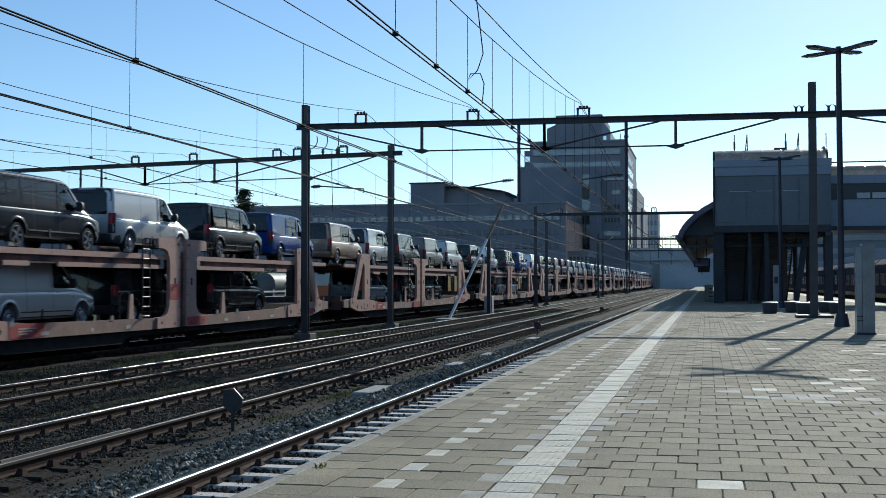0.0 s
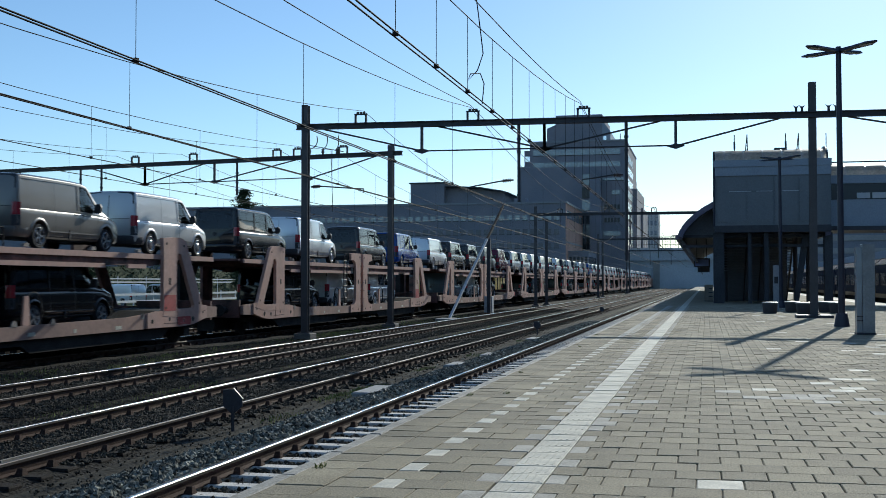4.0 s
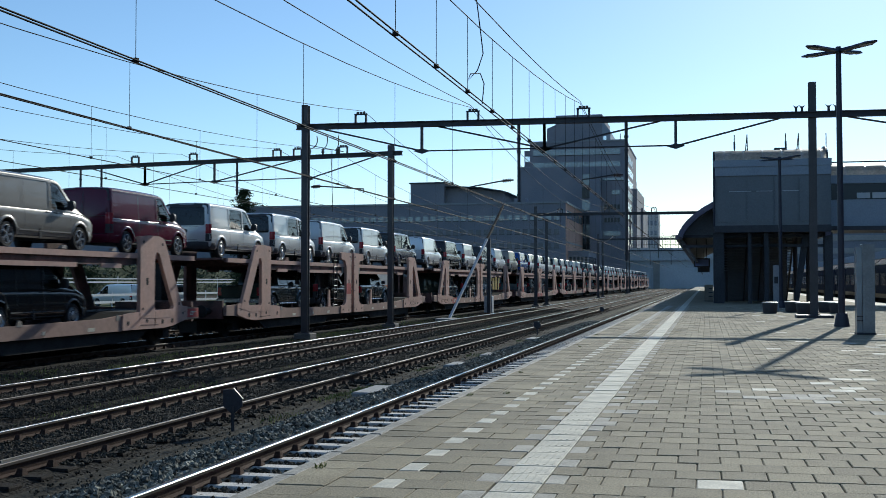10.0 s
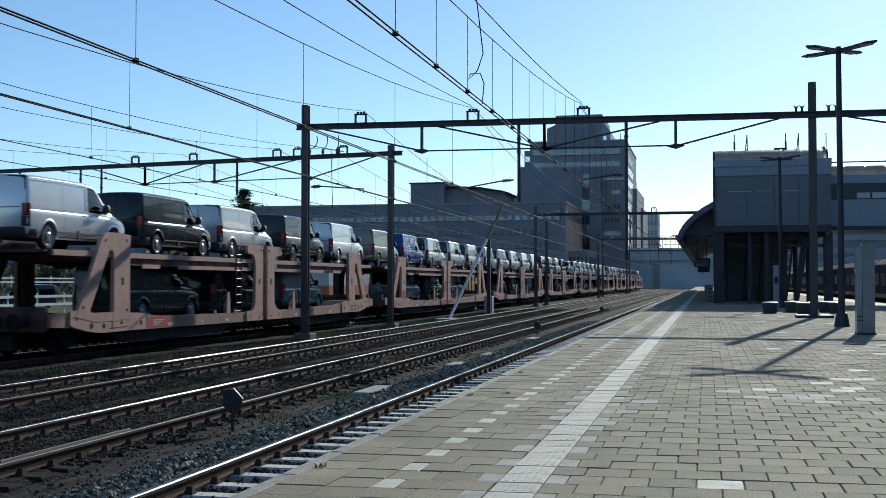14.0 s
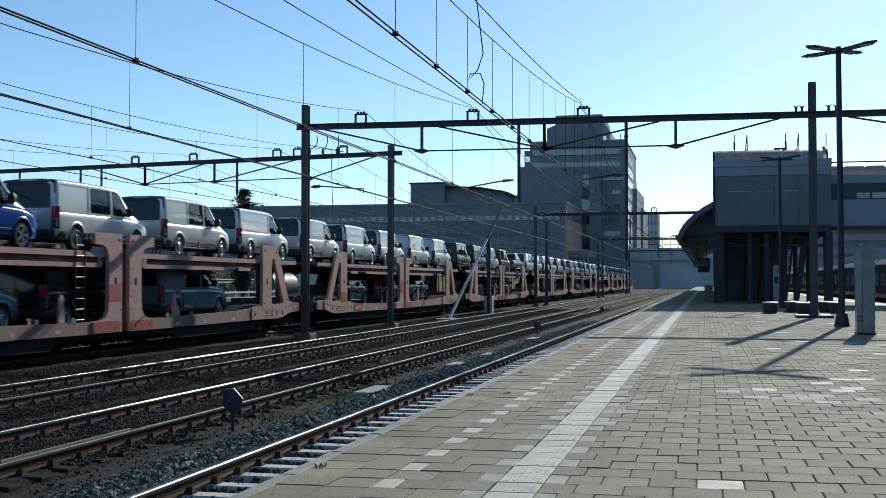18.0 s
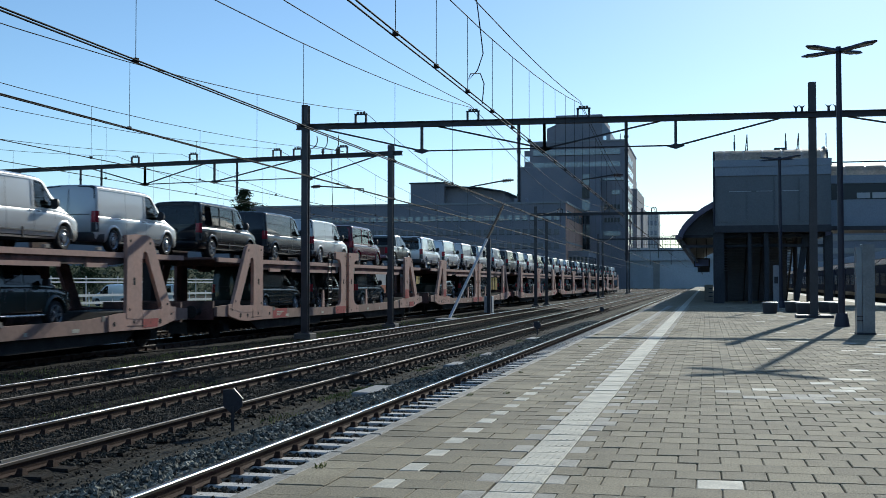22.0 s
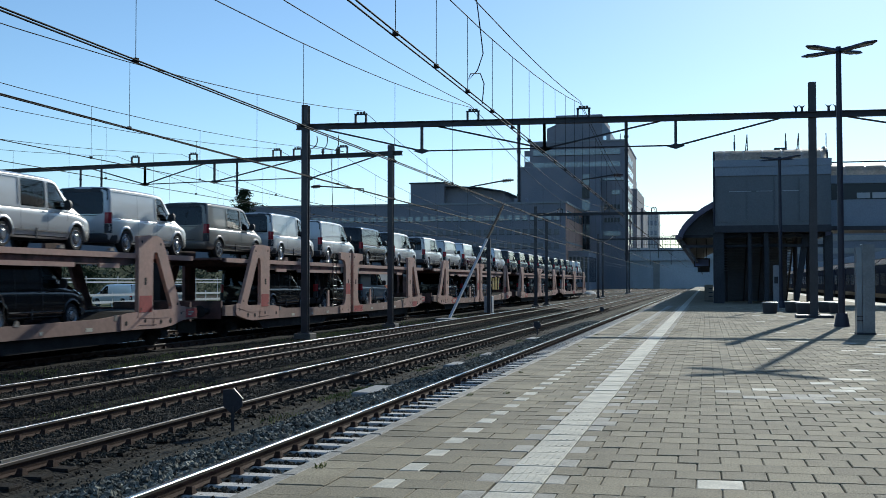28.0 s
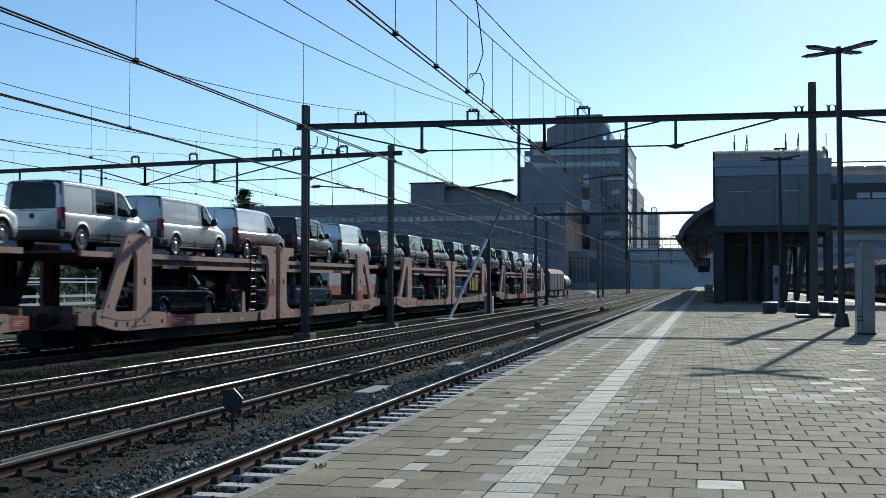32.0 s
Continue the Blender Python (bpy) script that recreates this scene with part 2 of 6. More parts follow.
PANE = glass("building_glass", (0.03, 0.04, 0.05), 0.2, 0.25)
PANE_PALE = surface("reflecting_glass", (0.27, 0.32, 0.35), 0.25, metal=0.2, vary=0.15, scale=0.25, fine=2, bump=0)
PANE_BRIGHT = surface("bright_reflecting_glass", (0.82, 0.84, 0.86), 0.16, metal=0.85, vary=0.12, scale=0.25, fine=2, bump=0)
PANE_DULL = surface("dull_window_glass", (0.125, 0.135, 0.155), 0.3, vary=0.15, scale=0.25, fine=2, bump=0)
LID = surface("glossy_white_lid", (0.55, 0.55, 0.54), 0.35, vary=0.05, scale=3, fine=20, bump=0)
# tone raised to stand in for haze over the far block
PALE_WALL = surface("pale_concrete_wall", (0.52, 0.54, 0.55), 0.9, vary=0.12, scale=0.15, fine=3, bump=0.1)
# paled and blued concrete whose colour carries the distant haze
VIADUCT = surface("hazy_pale_concrete", (0.52, 0.56, 0.60), 0.9, vary=0.10, scale=0.12, fine=2.0, bump=0.1, second=(0.42, 0.46, 0.50))
WHITE_PAINT = surface("white_fence_paint", (0.75, 0.75, 0.73), 0.6, vary=0.1, scale=2, fine=20, bump=0.05)
MEADOW = surface("rough_meadow", (0.065, 0.085, 0.028), 0.95, vary=0.35, scale=0.5, fine=6, bump=0.6, second=(0.10, 0.10, 0.045), depth=0.1, spec=0.12)
LEAF = surface("conifer_green", (0.048, 0.068, 0.034), 0.85, vary=0.3, scale=2, fine=20, bump=0, per_island=0.4, spec=0.12)
# leaf green lightened, the sunlit haze being put into the colour
SHRUB = surface("hazy_shrub_green", (0.10, 0.115, 0.065), 0.9, vary=0.3, scale=0.6, fine=8, bump=0, per_island=0.35, spec=0.12)
BARK = surface("bark", (0.06, 0.045, 0.035), 0.95, vary=0.3, scale=3, fine=20, bump=0.5, spec=0.12)
COLUMN_GREY = surface("weathered_grey_paint", (0.27, 0.285, 0.28), 0.5, vary=0.14, scale=2.5, fine=30, bump=0.05, second=(0.21, 0.225, 0.225))
DRUM = surface("dark_planter_concrete", (0.05, 0.05, 0.055), 0.8, vary=0.2, scale=3, fine=30, bump=0.2)
YELLOW_DULL = surface("dull_yellow_wagon_paint", (0.52, 0.37, 0.075), 0.55, vary=0.25, scale=0.8, fine=14, bump=0.06, per_piece=0.12)
ORANGE = surface("orange_wagon_paint", (0.50, 0.13, 0.035), 0.55, vary=0.15, scale=1, fine=12, bump=0.05)
TANK_GREY = surface("pale_tank_paint", (0.50, 0.50, 0.48), 0.5, vary=0.12, scale=0.8, fine=12, bump=0.04)
TRAIN_BLUE = surface("dark_blue_coach_paint", (0.03, 0.042, 0.075), 0.8, vary=0.1, scale=1, fine=12, bump=0.02, spec=0.06)
OCHRE = surface("worn_ochre_paint", (0.22, 0.16, 0.08), 0.5, vary=0.2, scale=1, fine=12, bump=0.02)
# near-black carries the deep shade under the building in its colour
PIER = surface("shade_dark_pier", (0.062, 0.066, 0.074), 0.7, vary=0.2, scale=1.0, fine=14, bump=0.05, spec=0.2)
# blue raised so the base colour carries the lit screen's glow
SCREEN = surface("blue_display_panel", (0.14, 0.20, 0.42), 0.3, vary=0.05, scale=3, fine=20, bump=0)
TANK_DARK = surface("grimy_tank_paint", (0.13, 0.13, 0.125), 0.6, vary=0.2, scale=0.8, fine=12, bump=0.04)
WALL_PANEL = surface("dark_blue_grey_panel", (0.145, 0.16, 0.175), 0.42, vary=0.1, scale=0.8, fine=12, bump=0.03)


def translucent_sheet(name, colour):
    """Weathered translucent roof sheeting that glows when the sun stands behind it."""
    m = surface(name, colour, 0.45, vary=0.18, scale=0.9, fine=6, bump=0.05)
    nt = m.node_tree
    n, link = nt.nodes, nt.links.new
    p = n["Principled BSDF"]
    tr, mx = n.new("ShaderNodeBsdfTranslucent"), n.new("ShaderNodeMixShader")
    link(p.inputs["Base Color"].links[0].from_socket, tr.inputs["Color"])
    mx.inputs["Fac"].default_value = 0.72
    link(p.outputs["BSDF"], mx.inputs[1])
    link(tr.outputs["BSDF"], mx.inputs[2])
    link(mx.outputs["Shader"], n["Material Output"].inputs["Surface"])
    return m


ROOF_CLEAR = translucent_sheet("weathered_translucent_roof", (0.74, 0.69, 0.61))

# ---- ground and tracks ----
def bend(y):
    """Sideways drift of the far end of the yard, where the lines turn gently to the left."""
    return -1.4e-4 * max(0.0, y - 290.0) ** 2


g = Geo()
g.add([(-2500, -800, -0.24), (2500, -800, -0.24), (2500, 3500, -0.24), (-2500, 3500, -0.24)], [(0, 1, 2, 3)])
tagged(part("ground", g, BALLAST, None), "dark brown trodden railway ballast and soil", "ground", kind="structure")

TRACKS = {"near": (-4.46, 0.79, SLEEPER_C), "second": (-8.42, 0.83, SLEEPER_W), "third": (-12.58, 0.80, SLEEPER_W), "train": (-18.1, 0.78, SLEEPER_W), "yard": (-22.6, 0.78, SLEEPER_W)}
RAIL = [(-0.062, -0.155), (0.062, -0.155), (0.062, -0.143), (0.014, -0.125), (0.014, -0.045), (0.036, -0.036)]
HEAD = [(-0.036, -0.036), (0.036, -0.036), (0.036, -0.006), (0.030, 0.0), (-0.030, 0.0), (-0.036, -0.006)]
YS = [-30, 0, 30, 60, 100, 150, 200, 250, 290, 320, 350, 380, 410, 440, 480, 520]


def track(name, cx, half, sleeper_mat, label):
    t = thing("track_" + name, (cx, 0, 0), label, "railway track", kind="structure")
    for side in (-1, 1):
        for nm, prof, m in (("rail_foot", RAIL + [(-a, b) for a, b in reversed(RAIL)], RAIL_SIDE), ("rail_head", HEAD, RAIL_DULL)):
            q = Geo()
            q.loft([[(side * half + a + bend(y), y, b - side * a * (-0.05 if nm == "rail_head" else 0.0)) for a, b in prof] for y in YS])
            part(nm, q, m, t)
        if side < 0:
            # worn running band, added only on the rail whose corner glints in the sun
            corner = [(0.0235 + 0.0145 * math.sin(radians(a)), -0.0118 + 0.0145 * math.cos(radians(a))) for a in (8, 22, 36, 50, 64, 80)]
            band = [(-0.026, 0.0), (-0.018, 0.0026), (0.012, 0.0027)] + corner
            part("running_band", Geo().loft([[(side * half + a + bend(y), y, b) for a, b in band] for y in YS]), RAIL_TOP, t, "bright worn running edge", smooth=60)
    # sleepers and rail fastenings
    one = Geo().box(-1.25, 1.25, -0.12, 0.12, -0.30, -0.155, 0.02).mesh("sleeper", sleeper_mat)
    far, clips = Geo(), Geo()
    y, k = 4.0 - 20 * 0.61, 0
    while y < 230:
        jog = random.uniform(-0.03, 0.03)
        if name in ("near", "second") and y < 62:
            ob = part("sleeper", one, None, t)
            ob.location = (jog, y + jog, 0)
        else:
            far.box(-1.25 + jog, 1.25 + jog, y - 0.12, y + 0.12, -0.30, -0.155)
        if y < 90:
            for side in (-1, 1):
                for s in (-1, 1):
                    x = side * half + s * 0.11
                    clips.add([(x - 0.05, y - 0.06, -0.155), (x + 0.05, y - 0.06, -0.155), (x + 0.05, y + 0.06, -0.155), (x - 0.05, y + 0.06, -0.155),
                               (x - 0.03, y - 0.03, -0.075), (x + 0.03, y - 0.03, -0.075), (x + 0.03, y + 0.03, -0.085), (x - 0.03, y + 0.03, -0.085)],
                              [(0, 1, 5, 4), (1, 2, 6, 5), (2, 3, 7, 6), (3, 0, 4, 7), (4, 5, 6, 7)])
        y += 0.61
    part("sleepers", far, sleeper_mat, t, kind="stuff")
    part("rail_clips", clips, RAIL_SIDE, t, kind="stuff")


def ballast_bed(name, x0, x1, y0, y1, z, label):
    """Uneven ballast that reaches up to the sleepers' tops."""
    rows = []
    y = y0
    while y < y1:
        rows.append([(x0 + (x1 - x0) * k / 24, y, z + 0.035 * noise.noise((k * 0.9, y * 1.7, x0)) - 0.10 * (abs(k / 12 - 1) ** 6)) for k in range(25)])
        y += 0.22 if y < 70 else 1.2
    tagged(part(name, Geo().sheet(rows), BALLAST, None), label, "ballast", kind="stuff")


ballast_bed("ballast_bed_second", -10.5, -6.9, 10, 230, -0.16, "dark brown ballast filling between the sleepers")
ballast_bed("ballast_bed_third", -14.8, -10.5, 12, 230, -0.16, "dark brown ballast filling between the sleepers")
ballast_bed("ballast_bed_train", -20.6, -15.9, 15, 230, -0.16, "dark sooty ballast under the car train")
track("near", *TRACKS["near"], "railway track on pale concrete sleepers beside the platform")
track("second", *TRACKS["second"], "railway track with shiny rails on dark sleepers")
track("third", *TRACKS["third"], "railway track with shiny rails on dark wooden sleepers")
track("train", *TRACKS["train"], "railway track under the car train on dark sleepers")
track("yard", *TRACKS["yard"], "dull yard track behind the car train")


def stones(name, x0, x1, y0, y1, count, lo, hi, mat, label, hump=0.0, base=-0.24):
    """Loose angular stones strewn over a strip, larger ones on top."""
    rng = random.Random(name)
    q = Geo()
    for _ in range(count):
        u = rng.random()
        x, y = x0 + (x1 - x0) * rng.random(), y0 + (y1 - y0) * u * (0.35 + 0.65 * u)
        s = rng.uniform(lo, hi)
        z = base + s * 0.35 + hump * math.sin(math.pi * (x - x0) / (x1 - x0)) * rng.uniform(0.6, 1.0)
        e = Euler((rng.uniform(0, 6), rng.uniform(0, 6), rng.uniform(0, 6))).to_matrix()
        pts = [Vector((a, b, c)) for a, b, c in ((1, 0, 0), (-1, 0, 0), (0, 1, 0), (0, -1, 0), (0, 0, 1), (0, 0, -1))]
        v = [Vector((x, y, z)) + e @ (p * s * rng.uniform(0.45, 0.75)) for p in pts]
        q.add(v, [(0, 2, 4), (2, 1, 4), (1, 3, 4), (3, 0, 4), (2, 0, 5), (1, 2, 5), (3, 1, 5), (0, 3, 5)])
    tagged(part(name, q, mat, None), label, "ballast", kind="stuff")


stones("ballast_shoulder", -6.55, -5.35, 6, 62, 24000, 0.038, 0.088, STONE, "coarse blue-grey crushed stone beside the rail", hump=0.11)
stones("ballast_in_track", -5.15, -2.8, 5, 50, 18000, 0.03, 0.062, STONE_BROWN, "dark brown crushed stone between the concrete sleepers", base=-0.20)
stones("ballast_of_second_track", -10.2, -7.2, 12, 75, 34000, 0.022, 0.048, STONE_BROWN, "dark brown ballast stones between dark sleepers", base=-0.165)
stones("ballast_of_third_track", -14.4, -10.6, 16, 90, 30000, 0.026, 0.052, STONE_BROWN, "dark brown ballast stones between dark sleepers", base=-0.165)

stones("ballast_of_train_track", -16.6, -14.8, 18, 90, 12000, 0.03, 0.07, STONE_BROWN, "dark stones and grit along the train's track", base=-0.22)
stones("loose_stones_on_strip", -7.5, -6.5, 9, 50, 700, 0.02, 0.04, STONE_BROWN, "scattered dark stones on the trodden strip", base=-0.20)

# a trodden path strip between the first two tracks
rows = []
for i in range(60):
    y = 6 + i * 3.2
    w = 0.28 + 0.10 * noise.noise((y * 0.3, 3.1, 0))
    rows.append([(-6.85 + k * w + 0.06 * noise.noise((y * 0.5, k, 9)), y, -0.20 - 0.03 * abs(k)) for k in (-2.2, -1, 0, 1, 2.0)])
tagged(part("path_strip", Geo().sheet(rows), SOIL, None, smooth=60), "sandy trodden strip between two tracks", "path", kind="structure")


PLAT0 = 0.75


def tufts(name, places, label, ground=-0.24):
    """Blades of grass in clumps."""
    rng = random.Random(name)
    q = Geo()
    for x, y, r, n, h in places:
        for _ in range(n):
            a, d = rng.uniform(0, 6.28), r * math.sqrt(rng.random())
            px, py = x + d * math.cos(a) * 0.5, y + d * math.sin(a) * 1.6
            hh, lean = h * rng.uniform(0.5, 1.2), rng.uniform(-0.5, 0.5) * h
            w = min(0.012, h * 0.12) + 0.004 * rng.random()
            c, s = math.cos(a), math.sin(a)
            q.add([(px - w * c, py - w * s, ground), (px + w * c, py + w * s, ground), (px + lean * c * 0.4, py + lean * s * 0.4 + 0.01, ground + hh * 0.7), (px + lean * c, py + lean * s, ground + hh)],
                  [(0, 1, 2), (1, 3, 2)])
    tagged(part(name, q, GRASS, None), label, "grass", kind="stuff")


rng = random.Random(5)
spots = [(-6.9 + rng.uniform(-0.25, 0.25), y, 0.5, 130, 0.10) for y in (20.5, 21.5, 22.3, 17.3, 33.5, 42.0)]
spots += [(-6.95 + rng.uniform(-0.2, 0.2), y, 0.35, 260, 0.07) for y in (20.6, 21.2, 21.8, 22.4, 23.0, 27.5, 28.2)]
spots += [(-15.2 + rng.uniform(-0.5, 0.5), y, 0.6, 160, 0.12) for y in (42.5, 43.5, 44.5, 45.5, 46.5, 48.0, 27.0, 29.0, 31.5)]
spots += [(-15.4 + rng.uniform(-0.5, 0.5), rng.uniform(22, 75), rng.uniform(0.5, 1.2), 60, rng.uniform(0.05, 0.13)) for _ in range(90)]
spots += [(-10.4 + rng.uniform(-0.4, 0.4), rng.uniform(16, 60), 0.6, 45, 0.07) for _ in range(50)]
rng = random.Random(6)
tufts("platform_weeds", [(x, y, 0.06, 26, 0.028) for x, y in ((-2.55, 7.3), (-2.56, 12.3), (-2.2, 12.6), (-2.5, 15.5), (-2.4, 22.0), (-2.55, 27.0), (-2.55, 36.0))], "small weeds in the platform joints", PLAT0)
tufts("weeds", spots, "sparse dry weeds between the tracks")

lath = Geo().bar((-8.05, 11.75, -0.10), (-8.05, 13.27, -0.10), 0.035, 0.035).bar((-8.05, 13.27, -0.10), (-8.04, 14.79, -0.10), 0.035, 0.035)
tagged(part("wooden_lath", lath, LATH, None), "long pale weathered lath lying in the track", "lath")

# ---- platform ----
EDGE, RIGHT = -2.70, 10.6
platform = thing("platform", (0, 0, 0), "station platform of grey concrete pavers with white lines", "platform", kind="structure")
g = Geo()
g.box(EDGE + 0.02, RIGHT, -25, 330, -0.24, PLAT - 0.012)
part("platform_body", g, JOINT, platform)
q = Geo()
y = -8.0
while y < 60:
    q.box(EDGE - 0.03, EDGE + 0.08, y + 0.006, y + 0.994, PLAT - 0.14, PLAT + random.uniform(-0.004, 0.004), 0.012)
    y += 1.0
part("edge_slabs", q, KERB, platform, "pale concrete edge slabs", kind="stuff")
q = Geo()
q.box(EDGE - 0.03, EDGE + 0.08, 60, 330, PLAT - 0.14, PLAT)
q.box(EDGE + 0.08, RIGHT, 62, 330, PLAT - 0.011, PLAT)
part("far_paving", q, PAVER, platform)
# sunlight on the far paving, painted as a strip of white
part("far_edge_paving", Geo().box(8.9, 10.5, 62, 330, PLAT - 0.02, PLAT + 0.004), PAVER_WHITE, platform, "white strip standing for sunlit paving on the far side")

ROW, COL, GAP = 0.324, 0.29, 0.0040
SKEW = 0.045                       # the rows are laid slightly askew
LINE0 = -1.287                     # the white guide line is one column of tiles
near_one = Geo().box(GAP, COL - GAP, GAP, ROW - GAP, -0.05, 0.0, 0.006).skew(0, SKEW, COL / 2)
MESH_GREY = near_one.mesh("paver", PAVER)
MESH_WHITE = near_one.mesh("white_paver", PAVER_WHITE)
studs = Geo().box(GAP, COL - GAP, GAP, ROW - GAP, -0.05, 0.0, 0.006)
for i in range(5):
    studs.box(0.04 + i * 0.05, 0.06 + i * 0.05, 0.05, ROW - 0.05, 0.0, 0.002)
MESH_STUD = studs.skew(0, SKEW, COL / 2).mesh("ribbed_paver", PAVER_WHITE)
rng = random.Random(11)
STRAY = ((0.07, 7.33, 1), (0.54, 13.72, 1), (1.26, 14.87, 1), (1.57, 15.43, 1), (1.87, 15.5, 1), (1.56, 14.15, 1), (1.42, 13.8, 1), (2.17, 17.1, 1), (2.9, 21.0, 1), (1.2, 22.3, 1),
         (0.37, 13.3, 2), (0.56, 12.9, 2), (0.9, 12.97, 2), (1.14, 13.02, 2), (0.73, 12.66, 2), (0.99, 12.68, 2), (1.17, 12.4, 2), (1.6, 12.76, 2), (1.57, 11.48, 2), (-0.62, 12.13, 2), (-0.75, 11.13, 2), (-0.89, 10.03, 2))
far_grey, far_white, far_light, near_count = Geo(), Geo(), Geo(), 0
row = -40
y = 7.40 - 46 * ROW


def lay(x0, x1, y, white, stud=False, light=False):
    """One paver from x0 to x1 in the row at y."""
    global near_count
    y += SKEW * (x0 + x1) / 2
    for sx, sy, kind in STRAY:
        if x0 < sx < x1 and y < sy < y + ROW:
            white, light = kind == 1, kind == 2
    z = PLAT + rng.uniform(-0.0035, 0.0035)
    if not light and 5.4 < y < 12.5 and x0 < 2.6 and near_count < 300 and abs(x1 - x0 - COL) < 0.01:
        near_count += 1
        ob = part("paver", MESH_STUD if stud else MESH_WHITE if white else MESH_GREY, None, platform)
        ob.location = (x0, y, z)
    else:
        pile = far_light if light else far_white if white else far_grey
        first = len(pile.v)
        pile.box(x0 + GAP, x1 - GAP, y + GAP, y + ROW - GAP, PLAT - 0.05, z, 0.005).skew(first, SKEW, (x0 + x1) / 2)


while y < 62:
    even = row % 2 == 0
    lay(LINE0, LINE0 + COL, y, True, True)
    # towards the track: even rows carry the narrow white dashes, odd rows a pale half paver beside the line
    left = [LINE0, -1.585, -1.868, -2.012, -2.30, EDGE + 0.08] if even else [LINE0, -1.433, -1.72, -2.01, -2.30, EDGE + 0.08]
    for k, (b, a) in enumerate(zip(left, left[1:])):
        lay(a, b, y, even and k == 2 and y < 27, light=(not even and k == 0) or (y > 27 and k == 2))
    # towards the station: half-bond, a pale half paver beside the line in odd rows
    x = LINE0 + COL
    if not even:
        lay(x, x + 0.13, y, False, light=True)
        lay(x + 0.13, x + 0.347, y, False)
        x += 0.347
    else:
        lay(x, x + 0.212, y, False)
        x += 0.212
    col = 1
    while x + COL < RIGHT:
        lay(x, x + COL, y, col > 7 and y > 19 and rng.random() < 0.025)
        x += COL
        col += 1
    y += ROW
    row += 1
part("pavers", far_grey, PAVER, platform, kind="stuff")
part("pale_pavers", far_light, PAVER_LIGHT, platform, kind="stuff")
part("white_pavers", far_white, PAVER_WHITE, platform, kind="stuff")
q = Geo()
q.box(LINE0, LINE0 + COL, 62, 200, PLAT - 0.02, PLAT + 0.004)
part("far_white_line", q, PAVER_WHITE, platform, "white guide line")

# ---- overhead line ----
def mast(x, y, z0, z1, name="mast", label="grey steel H-section mast on a concrete foot", w=0.26):
    t = thing(name, (x, y, z0), label, "overhead mast", "overhead line masts")
    h, k = z1 - z0, w / 2
    f = 0.025
    q = Geo().prism([(-k, -k), (k, -k), (k, -k + f), (f, -k + f), (f, k - f), (k, k - f), (k, k), (-k, k), (-k, k - f), (-f, k - f), (-f, -k + f), (-k, -k + f)], "z", 0, h)
    part("shaft", q, GALV, t)
    part("foot", Geo().box(-0.34, 0.34, -0.34, 0.34, -0.2, 0.03, 0.03), OLD_CONCRETE, t, "concrete foundation block")
    q = Geo().box(-k - 0.1, k + 0.1, -k - 0.1, k + 0.1, 0.03, 0.07)
    for sx in (-1, 1):
        for sy in (-1, 1):
            q.tube((sx * (k + 0.05), sy * (k + 0.05), 0.07), (sx * (k + 0.05), sy * (k + 0.05), 0.13), 0.02, 6)
    part("base_plate", q, STEEL_DARK, t)
    return t


def insulator_stand(x, y, z, w=0.42):
    """A small frame on the beam that carries the messenger wire's insulators."""
    t = thing("insulator_frame", (x, y, z), "small black frame with insulators on the portal beam", "insulator", "insulator frames")
    q = Geo()
    for s in (-1, 1):
        q.box(s * w / 2 - 0.035, s * w / 2 + 0.035, -0.05, 0.05, 0, 0.34)
    q.box(-w / 2 - 0.05, w / 2 + 0.05, -0.04, 0.04, 0.30, 0.35)
    part("frame", q, STEEL_DARK, t)
    q = Geo()
    for s in (-0.6, 0, 0.6):
        for k in range(2):
            q.tube((s * w / 2, 0, 0.35 + k * 0.04), (s * w / 2, 0, 0.38 + k * 0.04), 0.055, 8)
    part("insulators", q, INSULATOR, t)


def portal(name, p0, p1, z, posts, trusses, frames, hangers=(), thick=0.22, sag=0.0):
    """A beam from p0 to p1 (x, y) at height z with a hung tie truss; all offsets along the beam are metres from p0."""
    p0, p1 = Vector((*p0, z)), Vector((*p1, z - sag))
    d = (p1 - p0).normalized()
    t = thing(name, p0, "dark steel portal beam over the tracks with tie rods", "portal beam", "portal beams")
    at = lambda s, dz=0.0: d * s + Vector((0, 0, dz))
    q = Geo()
    length = (p1 - p0).length
    q.bar(at(0, -0.02), at(length, -0.02), 0.24, 0.03).bar(at(0, -thick + 0.015), at(length, -thick + 0.015), 0.24, 0.03).bar(at(0, -thick / 2), at(length, -thick / 2), 0.05, thick - 0.04)
    part("beam", q, STEEL_DARK, t)
    for a, low, bside, drop in trusses:
        q = Geo()
        q.tube(at(a, -thick), at(low, -thick - drop), 0.035, 6)
        part("tie_rod", q, STEEL_DARK, t)
        if bside is not None:
            part("tie_rod", Geo().tube(at(low, -thick - drop), at(bside, -thick - drop + 0.02), 0.03, 6), STEEL_DARK, t)
        part("strut", Geo().box(-0.05, 0.05, -0.05, 0.05, 0, drop).mesh("strut", STEEL_DARK), None, t).location = at(low, -thick - drop)
        part("gusset", Geo().prism([(-0.34, 0.0), (0, -0.11), (0.34, 0.0), (0, 0.1)], "y", -0.03, 0.03).mesh("gusset", STEEL_DARK), None, t).location = at(low, -thick - drop)
    for s, drop in hangers:
        q = Geo().tube(at(s, -thick), at(s, -thick - drop), 0.06, 8)
        for zz in (0.5, 1.0, drop - 0.3):
            q.tube(at(s, -thick - zz), at(s, -thick - zz - 0.08), 0.085, 8)
        part("drop_post", q, STEEL_DARK, t)
    for s in frames:
        c = p0 + at(s)
        insulator_stand(c.x, c.y, c.z)
    return t


